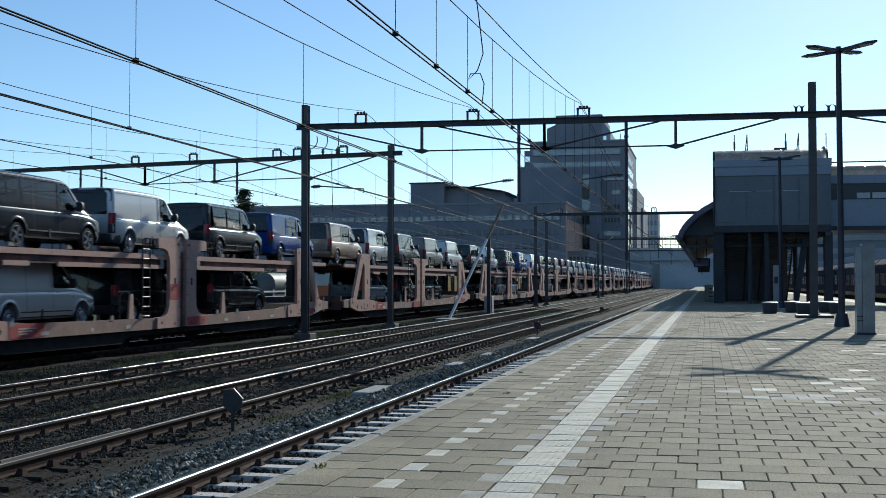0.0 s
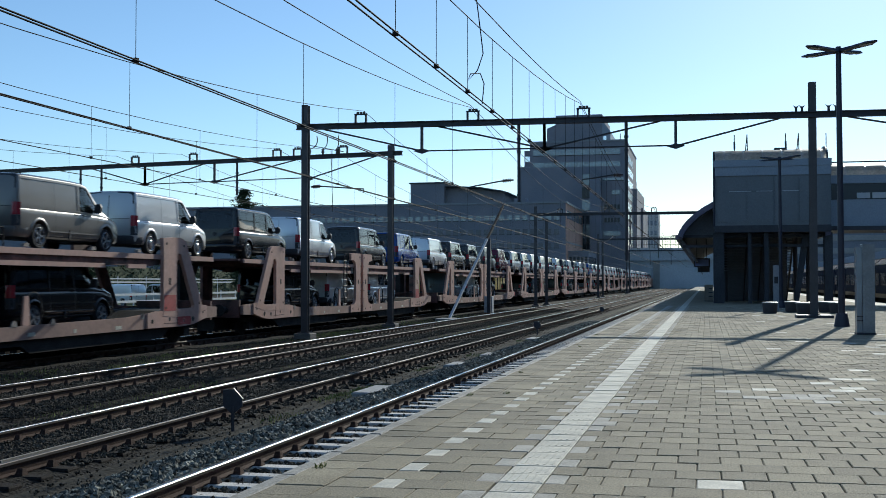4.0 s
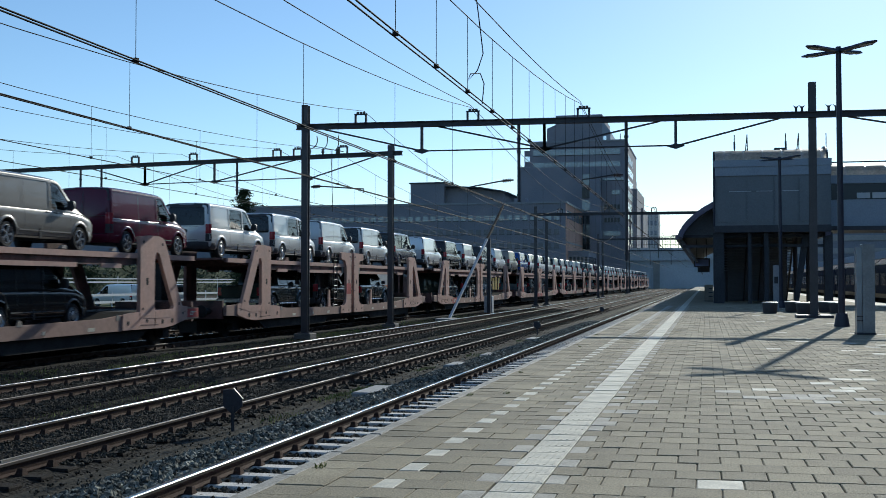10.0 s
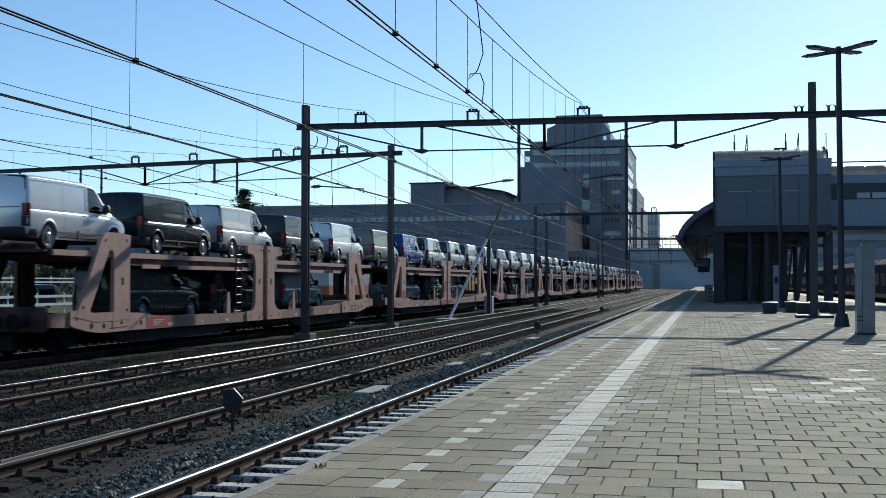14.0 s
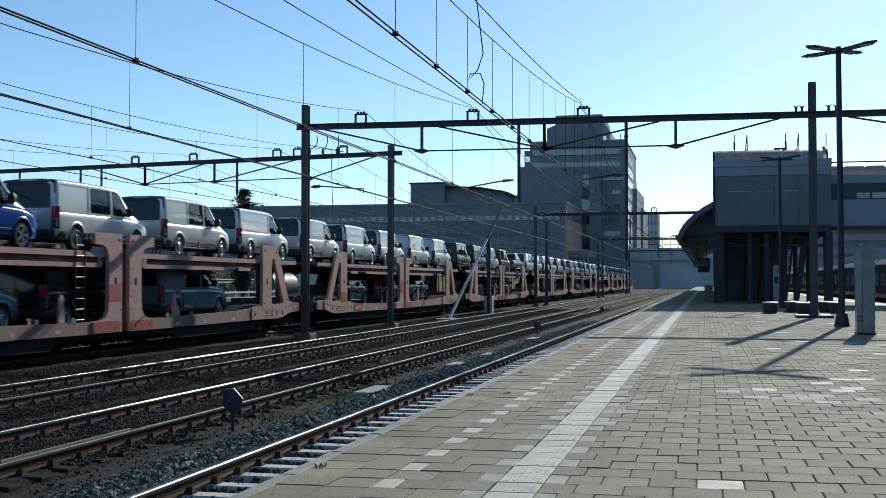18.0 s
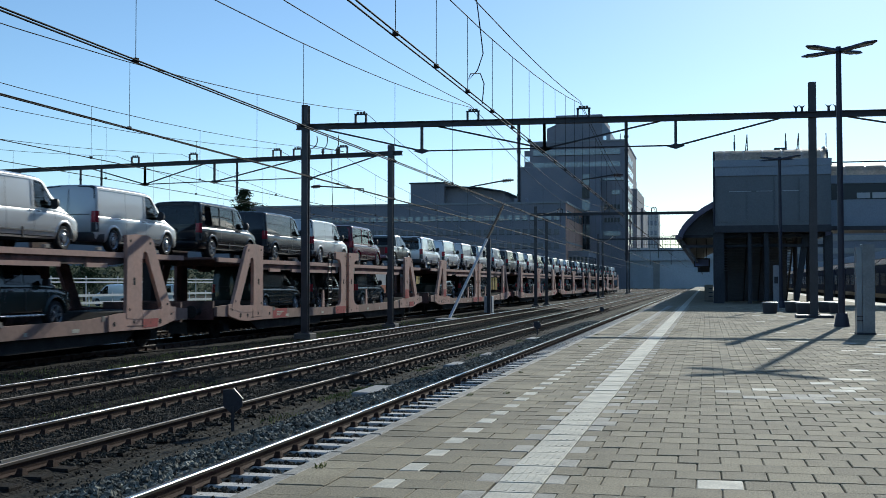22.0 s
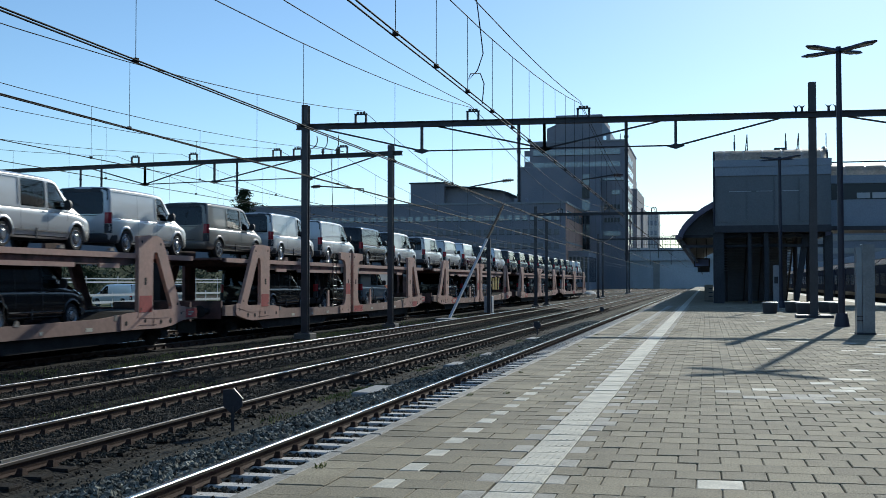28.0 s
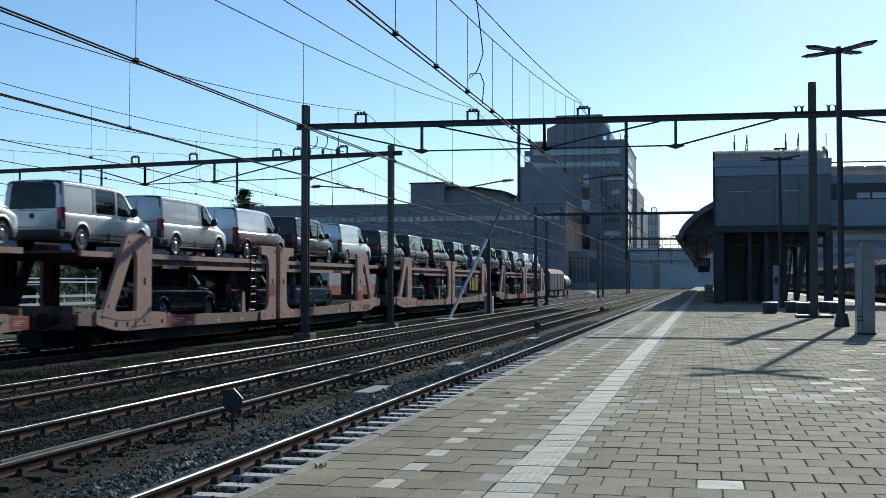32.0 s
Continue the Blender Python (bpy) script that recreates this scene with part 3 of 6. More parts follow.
BEAM_Z, BEAM_Y = 8.19, 41.7
mast(-15.17, 41.55, 0.0, 8.9)
platform_mast = mast(3.71, BEAM_Y + 0.3, PLAT, 9.12)
part("plinth", Geo().box(-0.62, 0.62, -0.55, 0.55, 0.0, 0.10, 0.02), STEEL_DARK, platform_mast, "dark flat plinth")
portal("portal_beam", (-15.6, BEAM_Y), (16.0, BEAM_Y + 0.3), BEAM_Z,
       posts=(), frames=(2.62, 7.04, 11.21),
       trusses=((1.1, 5.05, 14.55, 0.92), (18.2, 14.55, None, 0.92), (5.7, 9.75, None, 0.92), (14.0, 9.75, None, 0.92), (20.5, 25.4, None, 0.92)), hangers=((8.79, 2.9), (12.77, 5.1)), sag=0.2)
mast(-15.1, 53.5, -0.05, 8.75)
portal("portal_beam", (-42.0, 57.6), (-14.5, 53.4), 8.46, posts=(), frames=(12.0, 15.72, 20.8, 22.0, 24.6),
       trusses=((9.2, 12.64, 17.04, 0.95), (16.34, 12.64, None, 0.95), (21.9, 17.04, 22.6, 0.95), (26.4, 22.6, None, 1.0)), hangers=((4.06, 1.6), (8.34, 2.0), (9.76, 2.0), (18.42, 1.7)))


def registration_arm(pts, drop, label):
    """A thin steady arm with its insulator, held at its first point."""
    t = thing("registration_arm", pts[0], label, "registration arm", "registration arms")
    o = Vector(pts[0])
    q = Geo()
    for a, b in zip(pts[1:], pts[2:]):
        q.tube(Vector(a) - o, Vector(b) - o, 0.028, 6)
    part("arm", q, STEEL_DARK, t)
    d = Vector(pts[1]) - o
    q = Geo().tube((0, 0, 0), d, 0.035, 6)
    for k in range(5):
        c = d * (0.25 + 0.14 * k)
        q.tube(c, c + d.normalized() * 0.03, 0.07, 8)
    part("insulator", q, INSULATOR, t)
    e = Vector(pts[-1]) - o
    part("clamp", Geo().tube(e, e + Vector((0, 0, -drop)), 0.02, 6), STEEL_DARK, t)


registration_arm(((-7.0, 41.7, 5.83), (-7.45, 41.7, 5.80), (-8.3, 41.7, 5.66), (-8.75, 41.7, 5.58)), 0.15, "steady arm with brown insulator on a drop post")
registration_arm(((-15.0, 41.7, 5.72), (-14.6, 41.7, 5.74), (-13.6, 41.7, 5.66), (-12.85, 41.7, 5.60)), 0.15, "steady arm with brown insulator on a mast")
registration_arm(((-2.95, 41.8, 5.95), (-3.3, 41.8, 5.95), (-4.0, 41.8, 5.85), (-4.45, 41.8, 5.8)), 0.1, "steady arm with brown insulator on a drop post")
# pole-top switch on the left portal beam
t = thing("line_switch", (-18.6, 54.0, 8.46), "black pole-top line switch with curved horns on the portal beam", "line switch")
for k, x in enumerate((-0.9, -0.2, 0.55)):
    q = Geo().tube((x, 0, 0), (x, 0, 0.28), 0.05, 8)
    for i in range(3):
        q.tube((x, 0, 0.07 + i * 0.07), (x, 0, 0.10 + i * 0.07), 0.085, 8)
    part("insulator", q, INSULATOR, t)
    pts = [Vector((x + 0.42 * math.sin(a) * (1 - 0.4 * k), 0, 0.28 + 0.45 * (1 - math.cos(a)))) for a in [0.0, 0.5, 1.0, 1.5, 2.0]]
    q = Geo()
    for a, b in zip(pts, pts[1:]):
        q.tube(a, b, 0.025, 6)
    part("horn", q, STEEL_DARK, t)
part("drive_rod", Geo().tube((0.9, 0, 0.1), (-1.3, 0, 0.55), 0.02, 6), STEEL_DARK, t)
part("down_cable", Geo().tube((0.2, 0.1, 0.2), (0.3, 0.1, -2.9), 0.015, 6), WIRE, t)

# clamps on the beam beside the platform mast
for x in (3.15, 3.35, 4.25, 4.5):
    t = thing("beam_clamp", (x, 41.98, BEAM_Z), "small dark clamp on the portal beam", "clamp", "beam clamps")
    part("jaw", Geo().prism([(-0.05, -0.32), (0.05, -0.32), (0.04, 0.0), (0.11, 0.11), (0.03, 0.06), (-0.03, 0.06), (-0.11, 0.11), (-0.04, 0.0)], "y", -0.16, -0.13), STEEL_DARK, t)
for k, (yy, left) in enumerate(((102.0, -15.1), (163.0, -15.1), (223.0, -15.1))):
    mast(left, yy, -0.1, 8.9)
    mast(left, yy + 7.2, -0.1, 8.2)
    mast(3.6, yy, PLAT, 8.8)
    portal("portal_beam", (-15.6, yy), (4.2, yy), 8.28, posts=(), frames=(2.75, 6.95, 11.1), trusses=(), hangers=((5.0, 2.6), (9.0, 2.6)), thick=0.26)


def wire(name, pts, r, label, group="overhead wires"):
    cu = bpy.data.curves.new(name, "CURVE")
    cu.dimensions, cu.bevel_depth, cu.bevel_resolution = "3D", r, 1
    s = cu.splines.new("POLY")
    s.points.add(len(pts) - 1)
    for p, c in zip(s.points, pts):
        p.co = (*c, 1)
    cu.materials.append(WIRE)
    return tagged(new(name, cu), label, "wire", group)


def catenary(x, first, span, count, top=8.62, low=6.35, contact=5.62, double=True, dropper=7.5, r=0.0105, phase=0.0):
    """Messenger wire hung from portal to portal, contact wire below it and droppers between them."""
    msg = []
    for k in range(count):
        y0 = first + k * span
        for i in range(16):
            u = i / 16
            msg.append((x, y0 + u * span, low + (top - low) * (2 * u - 1) ** 2))
    carrier = wire("messenger_wire", msg, r, "thin dark messenger wire over a track")
    for dx in ((-0.05, 0.05) if double else (0,)):
        wire("contact_wire", [(x + dx, first, contact), (x + dx, first + span * count, contact)], r * 1.3, "thin dark contact wire over a track")
    for k in range(count):
        if first + k * span > 110:
            break
        n = int(span // dropper)
        for i in range(n):
            u = (i + 0.5 + phase) / n
            if u >= 1:
                continue
            yy = first + (k + u) * span
            z = low + (top - low) * (2 * u - 1) ** 2
            q = Geo().tube((x, yy, contact), (x, yy, z), 0.006, 4, caps=False)
            q.box(x - 0.04, x + 0.04, yy - 0.03, yy + 0.03, contact - 0.02, contact + 0.05)
            part("dropper", q, WIRE, carrier)


catenary(-4.50, -18.6, 60.3, 5, low=7.0, contact=5.70, dropper=2.6, phase=-0.23)
catenary(-8.65, -18.6, 60.3, 5, low=7.03, contact=5.45, phase=0.09)
catenary(-12.85, -18.6, 60.3, 5, low=6.75, contact=5.52, phase=0.085)
catenary(-18.1, -6.6, 60.3, 5, low=7.25, contact=5.76, double=False, phase=0.46)
catenary(-21.44, -5.84, 60.3, 5, top=8.85, low=7.4, contact=5.8, double=False, phase=0.25)
catenary(-26.4, -6.6, 60.3, 5, low=7.15, contact=5.8, double=False, phase=0.1)
catenary(-30.1, -6.6, 60.3, 5, low=7.15, contact=5.8, double=False, phase=0.3)
for x, low in ((-4.50, 7.54), (-8.65, 7.85)):
    wire("feeder_wire", [(x, -18.6 + (k + i / 16) * 60.3, low + (8.70 - low) * (i / 8 - 1) ** 2) for k in range(4) for i in range(16)], 0.012, "thin dark feeder wire over a track")
# the loose loop of an electrical jumper between messenger and contact wire
wire("jumper_cable", [(-4.5, 22.3, 7.75), (-4.48, 22.6, 7.2), (-4.44, 22.7, 6.7), (-4.5, 22.4, 6.3), (-4.62, 22.0, 6.02), (-4.6, 22.2, 6.2), (-4.48, 22.6, 6.28), (-4.44, 22.8, 6.1), (-4.5, 22.9, 5.7)], 0.012, "loose hanging jumper cable between two wires")

# ---- vans ----
HALF, TOPZ, BACK, FRONT, AXLE = 0.952, 1.97, -1.0, 4.28, 3.40


def ring_side(y, zb, belt, top, low, up):
    """One half cross-section of the body, from the sill up to the roof."""
    h = belt - zb
    right = [(low * 0.90, zb), (low * 0.966, zb + 0.07 * h), (low, zb + 0.22 * h), (low + 0.005, zb + 0.5 * h), (low + 0.002, belt - 0.22 * h), (low - 0.002, belt - 0.115 * h), (low - 0.010, belt - 0.088 * h), (low - 0.028, belt - 0.052 * h)]
    a, rx, rz = low - 0.028, min(0.19, up * 0.3), min(0.105, (top - belt) * 0.4)
    right += [(a + (up - a) * u ** 1.25, belt + (top - rz - belt) * u) for u in (0.0, 0.33, 0.66)]
    right += [(up - rx + rx * math.cos(radians(d)), top - rz + rz * math.sin(radians(d))) for d in (0, 22, 45, 68, 90)]
    return right + [(up * 0.35, top + 0.022)]


def lean(y, z):
    """The tailgate leans forward towards the roof."""
    return y + 0.10 * max(0.0, (z - 1.0) / 0.95) ** 1.4 * max(0.0, 1 - (y - BACK) / 0.6)


def ring_at(y, zb, belt, top, low, up):
    right = ring_side(y, zb, belt, top, low, up)
    return [(x, lean(y, z), z) for x, z in right] + [(-x, lean(y, z), z) for x, z in reversed(right)]


STATIONS = [  # y, underside, belt, top, half-width below, half-width above
    (BACK, 0.42, 1.07, 1.885, 0.885, 0.80), (BACK + 0.018, 0.36, 1.08, 1.92, 0.92, 0.835), (BACK + 0.055, 0.32, 1.08, 1.94, 0.938, 0.857), (BACK + 0.15, 0.30, 1.08, 1.955, 0.946, 0.868), (BACK + 0.5, 0.29, 1.08, 1.965, HALF, 0.876),
    (0.8, 0.29, 1.08, TOPZ, HALF, 0.878), (1.7, 0.29, 1.08, 1.962, HALF, 0.875), (2.20, 0.29, 1.08, 1.945, HALF, 0.868), (2.42, 0.29, 1.07, 1.905, HALF, 0.855), (2.60, 0.29, 1.07, 1.81, HALF, 0.84), (3.0, 0.29, 1.06, 1.53, HALF, 0.82), (3.40, 0.29, 1.04, 1.25, HALF, 0.81),
    (3.62, 0.29, 1.00, 1.175, 0.948, 0.78), (3.95, 0.30, 0.92, 1.07, 0.93, 0.75), (4.12, 0.31, 0.83, 0.97, 0.90, 0.71), (4.21, 0.33, 0.72, 0.84, 0.85, 0.66), (FRONT, 0.40, 0.60, 0.69, 0.74, 0.54)]


def station(y):
    for a, b in zip(STATIONS, STATIONS[1:]):
        if a[0] <= y <= b[0]:
            u = (y - a[0]) / (b[0] - a[0])
            return [p + (q - p) * u for p, q in zip(a, b)]
    return list(STATIONS[0] if y < BACK else STATIONS[-1])


def side_x(y, z):
    """Half-width of the body at a place on its side."""
    r = ring_side(*station(y))
    for (x0, z0), (x1, z1) in zip(r, r[1:]):
        if z0 <= z <= z1:
            return x0 + (x1 - x0) * (z - z0) / max(1e-6, z1 - z0)
    return r[-1][0]


def side_rows(knots, off, steps=5):
    """Rows of points along the side of the body between low and high edges given at knots (y, low, high)."""
    rows = []
    for (y0, l0, h0), (y1, l1, h1) in zip(knots, knots[1:]):
        for i in range(steps + (knots[-1][0] == y1)):
            u = i / steps
            y, lo, hi = y0 + (y1 - y0) * u, l0 + (l1 - l0) * u, h0 + (h1 - h0) * u
            rows.append([(side_x(y, lo + (hi - lo) * v) + off, y, lo + (hi - lo) * v) for v in (0, 0.33, 0.66, 1)])
    return rows


def mirrored(geo):
    q = Geo()
    q.v, q.f, q.m = [(-x, y, z) for x, y, z in geo.v], [tuple(reversed(f)) for f in geo.f], list(geo.m)
    return q


def rounded(outline, r):
    """The outline with each corner replaced by a short curve."""
    out, n = [], len(outline)
    for i in range(n):
        p, a, b = Vector(outline[i]), Vector(outline[i - 1]), Vector(outline[(i + 1) % n])
        p0, p1 = p + (a - p).normalized() * r, p + (b - p).normalized() * r
        out += [tuple(p0), tuple(p0.lerp(p, 0.55).lerp(p.lerp(p1, 0.45), 0.5)), tuple(p1)]
    return out


DOOR = ((2.01, 1.11), (3.14, 1.10), (3.04, 1.27), (2.52, 1.72), (2.40, 1.79), (2.01, 1.82))
MIDDLE = ((0.78, 1.11), (1.91, 1.11), (1.91, 1.82), (0.78, 1.825))
REAR = ((-0.76, 1.14), (0.70, 1.11), (0.70, 1.825), (-0.68, 1.82))


def cut_away(me, cutters):
    """The mesh with each closed cutter taken out of it in turn."""
    ob = new("shell", me)
    tools = []
    for geo in cutters:
        c = new("cutter", geo.mesh("cutter", PLASTIC))
        mod = ob.modifiers.new("cut", "BOOLEAN")
        mod.object, mod.operation, mod.solver = c, "DIFFERENCE", "EXACT"
        tools.append(c)
    bpy.context.view_layer.update()
    done = bpy.data.meshes.new_from_object(ob.evaluated_get(bpy.context.evaluated_depsgraph_get()))
    for m in [ob] + tools:
        bpy.data.objects.remove(m)
    return done


def body_mesh(name, mat, windows, rear_glass, lower=None):
    cuts = []
    # cabin space above the belt
    y0 = BACK + 0.10 if windows or rear_glass else 1.80
    rings = []
    for y in [y0] + [v for v in (-0.3, 0.8, 1.7, 2.2, 2.45, 2.7, 3.0, 3.2) if v > y0 + 0.05]:
        s = station(y)
        r = [(s[4] - 0.10, 0.94)] + [(max(0.02, x - 0.045), max(0.97 + 0.005 * i, z - 0.045)) for i, (x, z) in enumerate(ring_side(*s)[7:])]
        rings.append([(x, lean(y, z), z) for x, z in r] + [(-x, lean(y, z), z) for x, z in reversed(r)])
    cuts.append(Geo().loft(rings))
    holes = Geo()
    for outline in [DOOR] + ([MIDDLE] if windows in (1, 2) else []) + ([REAR] if windows == 2 else []):
        o = rounded(outline, 0.06)
        holes.prism(o, "x", 0.60, 1.25).prism(o, "x", -1.25, -0.60)
    rows = []
    for y in (2.54, 2.75, 3.0, 3.2, 3.33):
        s = station(y)
        w = s[5] - 0.13
        rows.append([(-w, y, s[3] - 0.16), (w, y, s[3] - 0.16), (w, y, s[3] + 0.2), (-w, y, s[3] + 0.2)])
    holes.loft(rows)
    if windows or rear_glass:
        holes.prism(rounded(((-0.74, 1.15), (0.74, 1.15), (0.69, 1.82), (-0.69, 1.82)), 0.07), "y", BACK - 0.2, BACK + 0.30)
    cuts.append(holes)
    # pressed panels in place of windows
    if windows < 2:
        knots = ((-0.78, 1.14, 1.82), (1.90 if windows == 0 else 0.68, 1.12, 1.82))
        inn, out = side_rows(knots, -0.014), side_rows(knots, 0.08)
        g = Geo().loft([a[::-1] + b for a, b in zip(inn, out)])
        g.add(mirrored(g).v, mirrored(g).f)
        cuts.append(g)
    arches = Geo()
    for y in (0.0, AXLE):
        arches.tube((-1.2, y, 0.36), (-0.62, y, 0.36), 0.40, 24)
        arches.tube((0.62, y, 0.36), (1.2, y, 0.36), 0.40, 24)
    cuts.append(arches)
    done = cut_away(Geo().loft([ring_at(*s) for s in STATIONS]).mesh(name, mat), cuts)
    done.name = name
    done.materials.clear()
    for m in (mat, PLASTIC, lower or mat):
        done.materials.append(m)
    for f in done.polygons:
        c = f.center
        arch = any(math.hypot(c.y - y, c.z - 0.36) < 0.39 for y in (0.0, AXLE)) and 0.55 < abs(c.x) < 0.94
        cabin = BACK + 0.05 < c.y < 3.3 and 0.93 < c.z < station(c.y)[3] - 0.025 and abs(c.x) < side_x(c.y, c.z) - 0.03
        f.material_index = 1 if arch or cabin or c.z < 0.31 else 2 if c.z < 1.015 and lower else 0
        f.use_smooth = True
    done.set_sharp_from_angle(angle=radians(30))
    return done


def arch_mesh(yc, s, mat):
    """A pressed lip round a wheel opening."""
    rows = []
    for i in range(15):
        a = radians(-8 + 196 * i / 14)
        row = []
        for r, off in ((0.395, -0.05), (0.395, 0.016), (0.41, 0.022), (0.45, 0.010), (0.475, -0.004)):
            y, z = yc + r * math.cos(a), max(0.30, 0.36 + r * math.sin(a))
            row.append((s * (side_x(y, z) + off), y, z))
        rows.append(row)
    return Geo().sheet(rows).mesh("wheel_arch", mat, 40)


def wheel_meshes(alloy):
    tyre, rim = Geo(), Geo()
    prof = [(0.22, -0.095), (0.305, -0.108), (0.335, -0.075), (0.342, 0.0), (0.335, 0.075), (0.305, 0.108), (0.238, 0.10)]
    n = 24
    tyre.loft([[(b, a * math.cos(2 * math.pi * i / n), a * math.sin(2 * math.pi * i / n)) for a, b in prof] for i in range(n)] + [[(b, a, 0.0) for a, b in prof]], caps=False)
    if alloy:
        rim.slot = 1
        rim.tube((0.0, 0, 0), (0.045, 0, 0), 0.236, 20)
        rim.slot = 0
        rim.tube((0.05, 0, 0), (0.098, 0, 0), 0.055, 10)
        for i in range(5):
            for d in (-0.11, 0.11):
                a = 2 * math.pi * i / 5
                rim.bar((0.092, 0.045 * math.cos(a + d), 0.045 * math.sin(a + d)), (0.095, 0.225 * math.cos(a + d), 0.225 * math.sin(a + d)), 0.036, 0.03)
        lip = ((0.238, 0.02), (0.242, 0.104), (0.232, 0.112), (0.220, 0.10), (0.216, 0.03))
    else:
        rim.tube((0.03, 0, 0), (0.085, 0, 0), 0.226, 20, 0.19)
        rim.slot = 1
        rim.tube((0.083, 0, 0), (0.092, 0, 0), 0.165, 16, 0.15)
        rim.slot = 0
        rim.tube((0.088, 0, 0), (0.115, 0, 0), 0.135, 16, 0.09)
        lip = ((0.238, 0.02), (0.242, 0.10), (0.232, 0.108), (0.218, 0.098), (0.20, 0.07))
    rim.loft([[(b, a * math.cos(2 * math.pi * i / n), a * math.sin(2 * math.pi * i / n)) for a, b in lip] for i in range(n)] + [[(b, a, 0.0) for a, b in lip]], caps=False)
    return tyre.mesh("tyre", TYRE, 40), rim.mesh("rim", [RIM, TYRE], 30)


WHEELS = {True: wheel_meshes(True), False: wheel_meshes(False)}
MESHES = {}


def shared(key, make):
    if key not in MESHES:
        MESHES[key] = make()
    return MESHES[key]


def pane(knots, s, mat=None):
    g = Geo().sheet(side_rows(knots, -0.022))
    return (g if s > 0 else mirrored(g)).mesh("pane", mat or GLASS_CLEAR, 40)


PANES = {"door": ((1.98, 1.09, 1.84), (2.42, 1.09, 1.80), (2.54, 1.09, 1.73), (3.06, 1.09, 1.28), (3.17, 1.09, 1.13)), "mid": ((0.75, 1.09, 1.84), (1.94, 1.09, 1.84)), "back": ((-0.78, 1.11, 1.84), (0.73, 1.09, 1.84))}


def van(colour, windows, label, two_tone=False):
    """A delivery van or people carrier, origin on the ground under its rear axle, front towards +y."""
    rear_glass = windows == 3
    windows = 0 if rear_glass else windows
    paintwork = PAINTS[colour][0]
    t = thing("van", (0, 0, 0), label, "van", "vans on the car train")
    part("body", shared(("body", colour, windows, rear_glass, two_tone), lambda: body_mesh("body", paintwork, windows, rear_glass, PAINTS["red"][0] if two_tone else None)), None, t)
    back = lambda z, d=0.0: lean(BACK, z) - d
    if windows or rear_glass:
        part("rear_window", shared("rear", lambda: Geo().sheet([[(x * k, back(z, -0.035 + 0.02 * (1 - x * x)), z) for x in (-0.76, -0.38, 0, 0.38, 0.76)] for z, k in ((1.13, 1.0), (1.5, 0.98), (1.84, 0.94))]).mesh("rear_window", GLASS_PRIVACY, 40)), None, t)

        def rear_trim():
            q = Geo()
            for z in (0.64, 1.10):
                q.loft([[(x, back(z + d, 0.004 - 0.03 * (abs(x) > 0.7)), z + d) for d in (-0.006, 0.006)] for x in (-0.80, -0.4, 0, 0.4, 0.80)], closed=False, caps=False)
            q.tube((0, back(0.95, 0.02), 0.95), (0, back(0.95), 0.95), 0.075, 16)
            return q.mesh("tailgate_trim", PLASTIC)
        part("tailgate_trim", shared("rtrim", rear_trim), None, t, "tailgate gap and round badge")
    else:
        part("tailgate_gap", shared("tgap", lambda: Geo().loft([[(d, back(z, 0.006), z) for d in (-0.008, 0.008)] for z in (0.60, 1.0, 1.4, 1.84)], closed=False, caps=False).box(-0.74, 0.74, BACK - 0.006, BACK + 0.004, 1.086, 1.10).tube((-0.25, BACK - 0.02, 0.95), (-0.25, BACK, 0.95), 0.07, 14).mesh("tailgate_gap", PLASTIC)), None, t)

    def windscreen():
        rows = []
        for y in (2.50, 2.75, 3.0, 3.2, 3.36):
            s = station(y)
            w = s[5] - 0.09
            rows.append([(x, y - 0.006, s[3] - 0.004 - 0.012 * abs(x / w) ** 2) for x in (-w, -w / 2, 0, w / 2, w)])
        return Geo().sheet(rows).mesh("windscreen", GLASS_CLEAR, 40)

    part("windscreen", shared("windscreen", windscreen), None, t)
    for s in (1, -1):
        part("door_window", shared(("door", s), lambda: pane(PANES["door"], s)), None, t)
        if windows >= 1:
            part("side_window", shared(("mid", s), lambda: pane(PANES["mid"], s)), None, t)
        if windows >= 2:
            part("side_window", shared(("back", s), lambda: pane(PANES["back"], s, GLASS_PRIVACY)), None, t)

    def seats():
        q = Geo()
        for row in (1.95,) + ((0.95, -0.05) if windows else ()):
            for x in (-0.46, 0.0, 0.46) if row < 1.9 else (-0.46, 0.46):
                q.loft([[(x + a * k, row - 0.10 - 0.10 * u + b, 0.9 + u * 0.72) for a, b in ((-0.22, 0), (0.22, 0), (0.22, 0.12), (-0.22, 0.12))] for u, k in ((0, 1.0), (0.75, 1.0), (0.86, 0.8))])
                q.box(x - 0.12, x + 0.12, row - 0.21, row - 0.12, 1.55, 1.72, 0.03)
        q.prism([(2.95, 0.94), (3.25, 0.94), (3.25, 1.10), (3.0, 1.13)], "x", -0.78, 0.78)
        return q.mesh("seats", SEAT)
    part("seats", shared(("seats", windows > 0), seats), None, t, "dark cloth seats and dashboard")

    def lamp_mesh(s):
        q = Geo()
        prof = ((0.775, BACK - 0.004), (0.86, BACK - 0.016), (0.915, BACK + 0.004), (0.945, BACK + 0.06), (0.957, BACK + 0.13))
        for zs, q.slot in (((0.86, 0.90, 1.12, 1.19), 0), ((0.58, 0.62, 0.80, 0.855), 1)):
            q.loft([[(s * x, lean(y, z), z) for x, y in prof] for z in zs], closed=False, caps=False)
        return q.mesh("tail_lamp", [TAIL_RED, PLASTIC], 50)

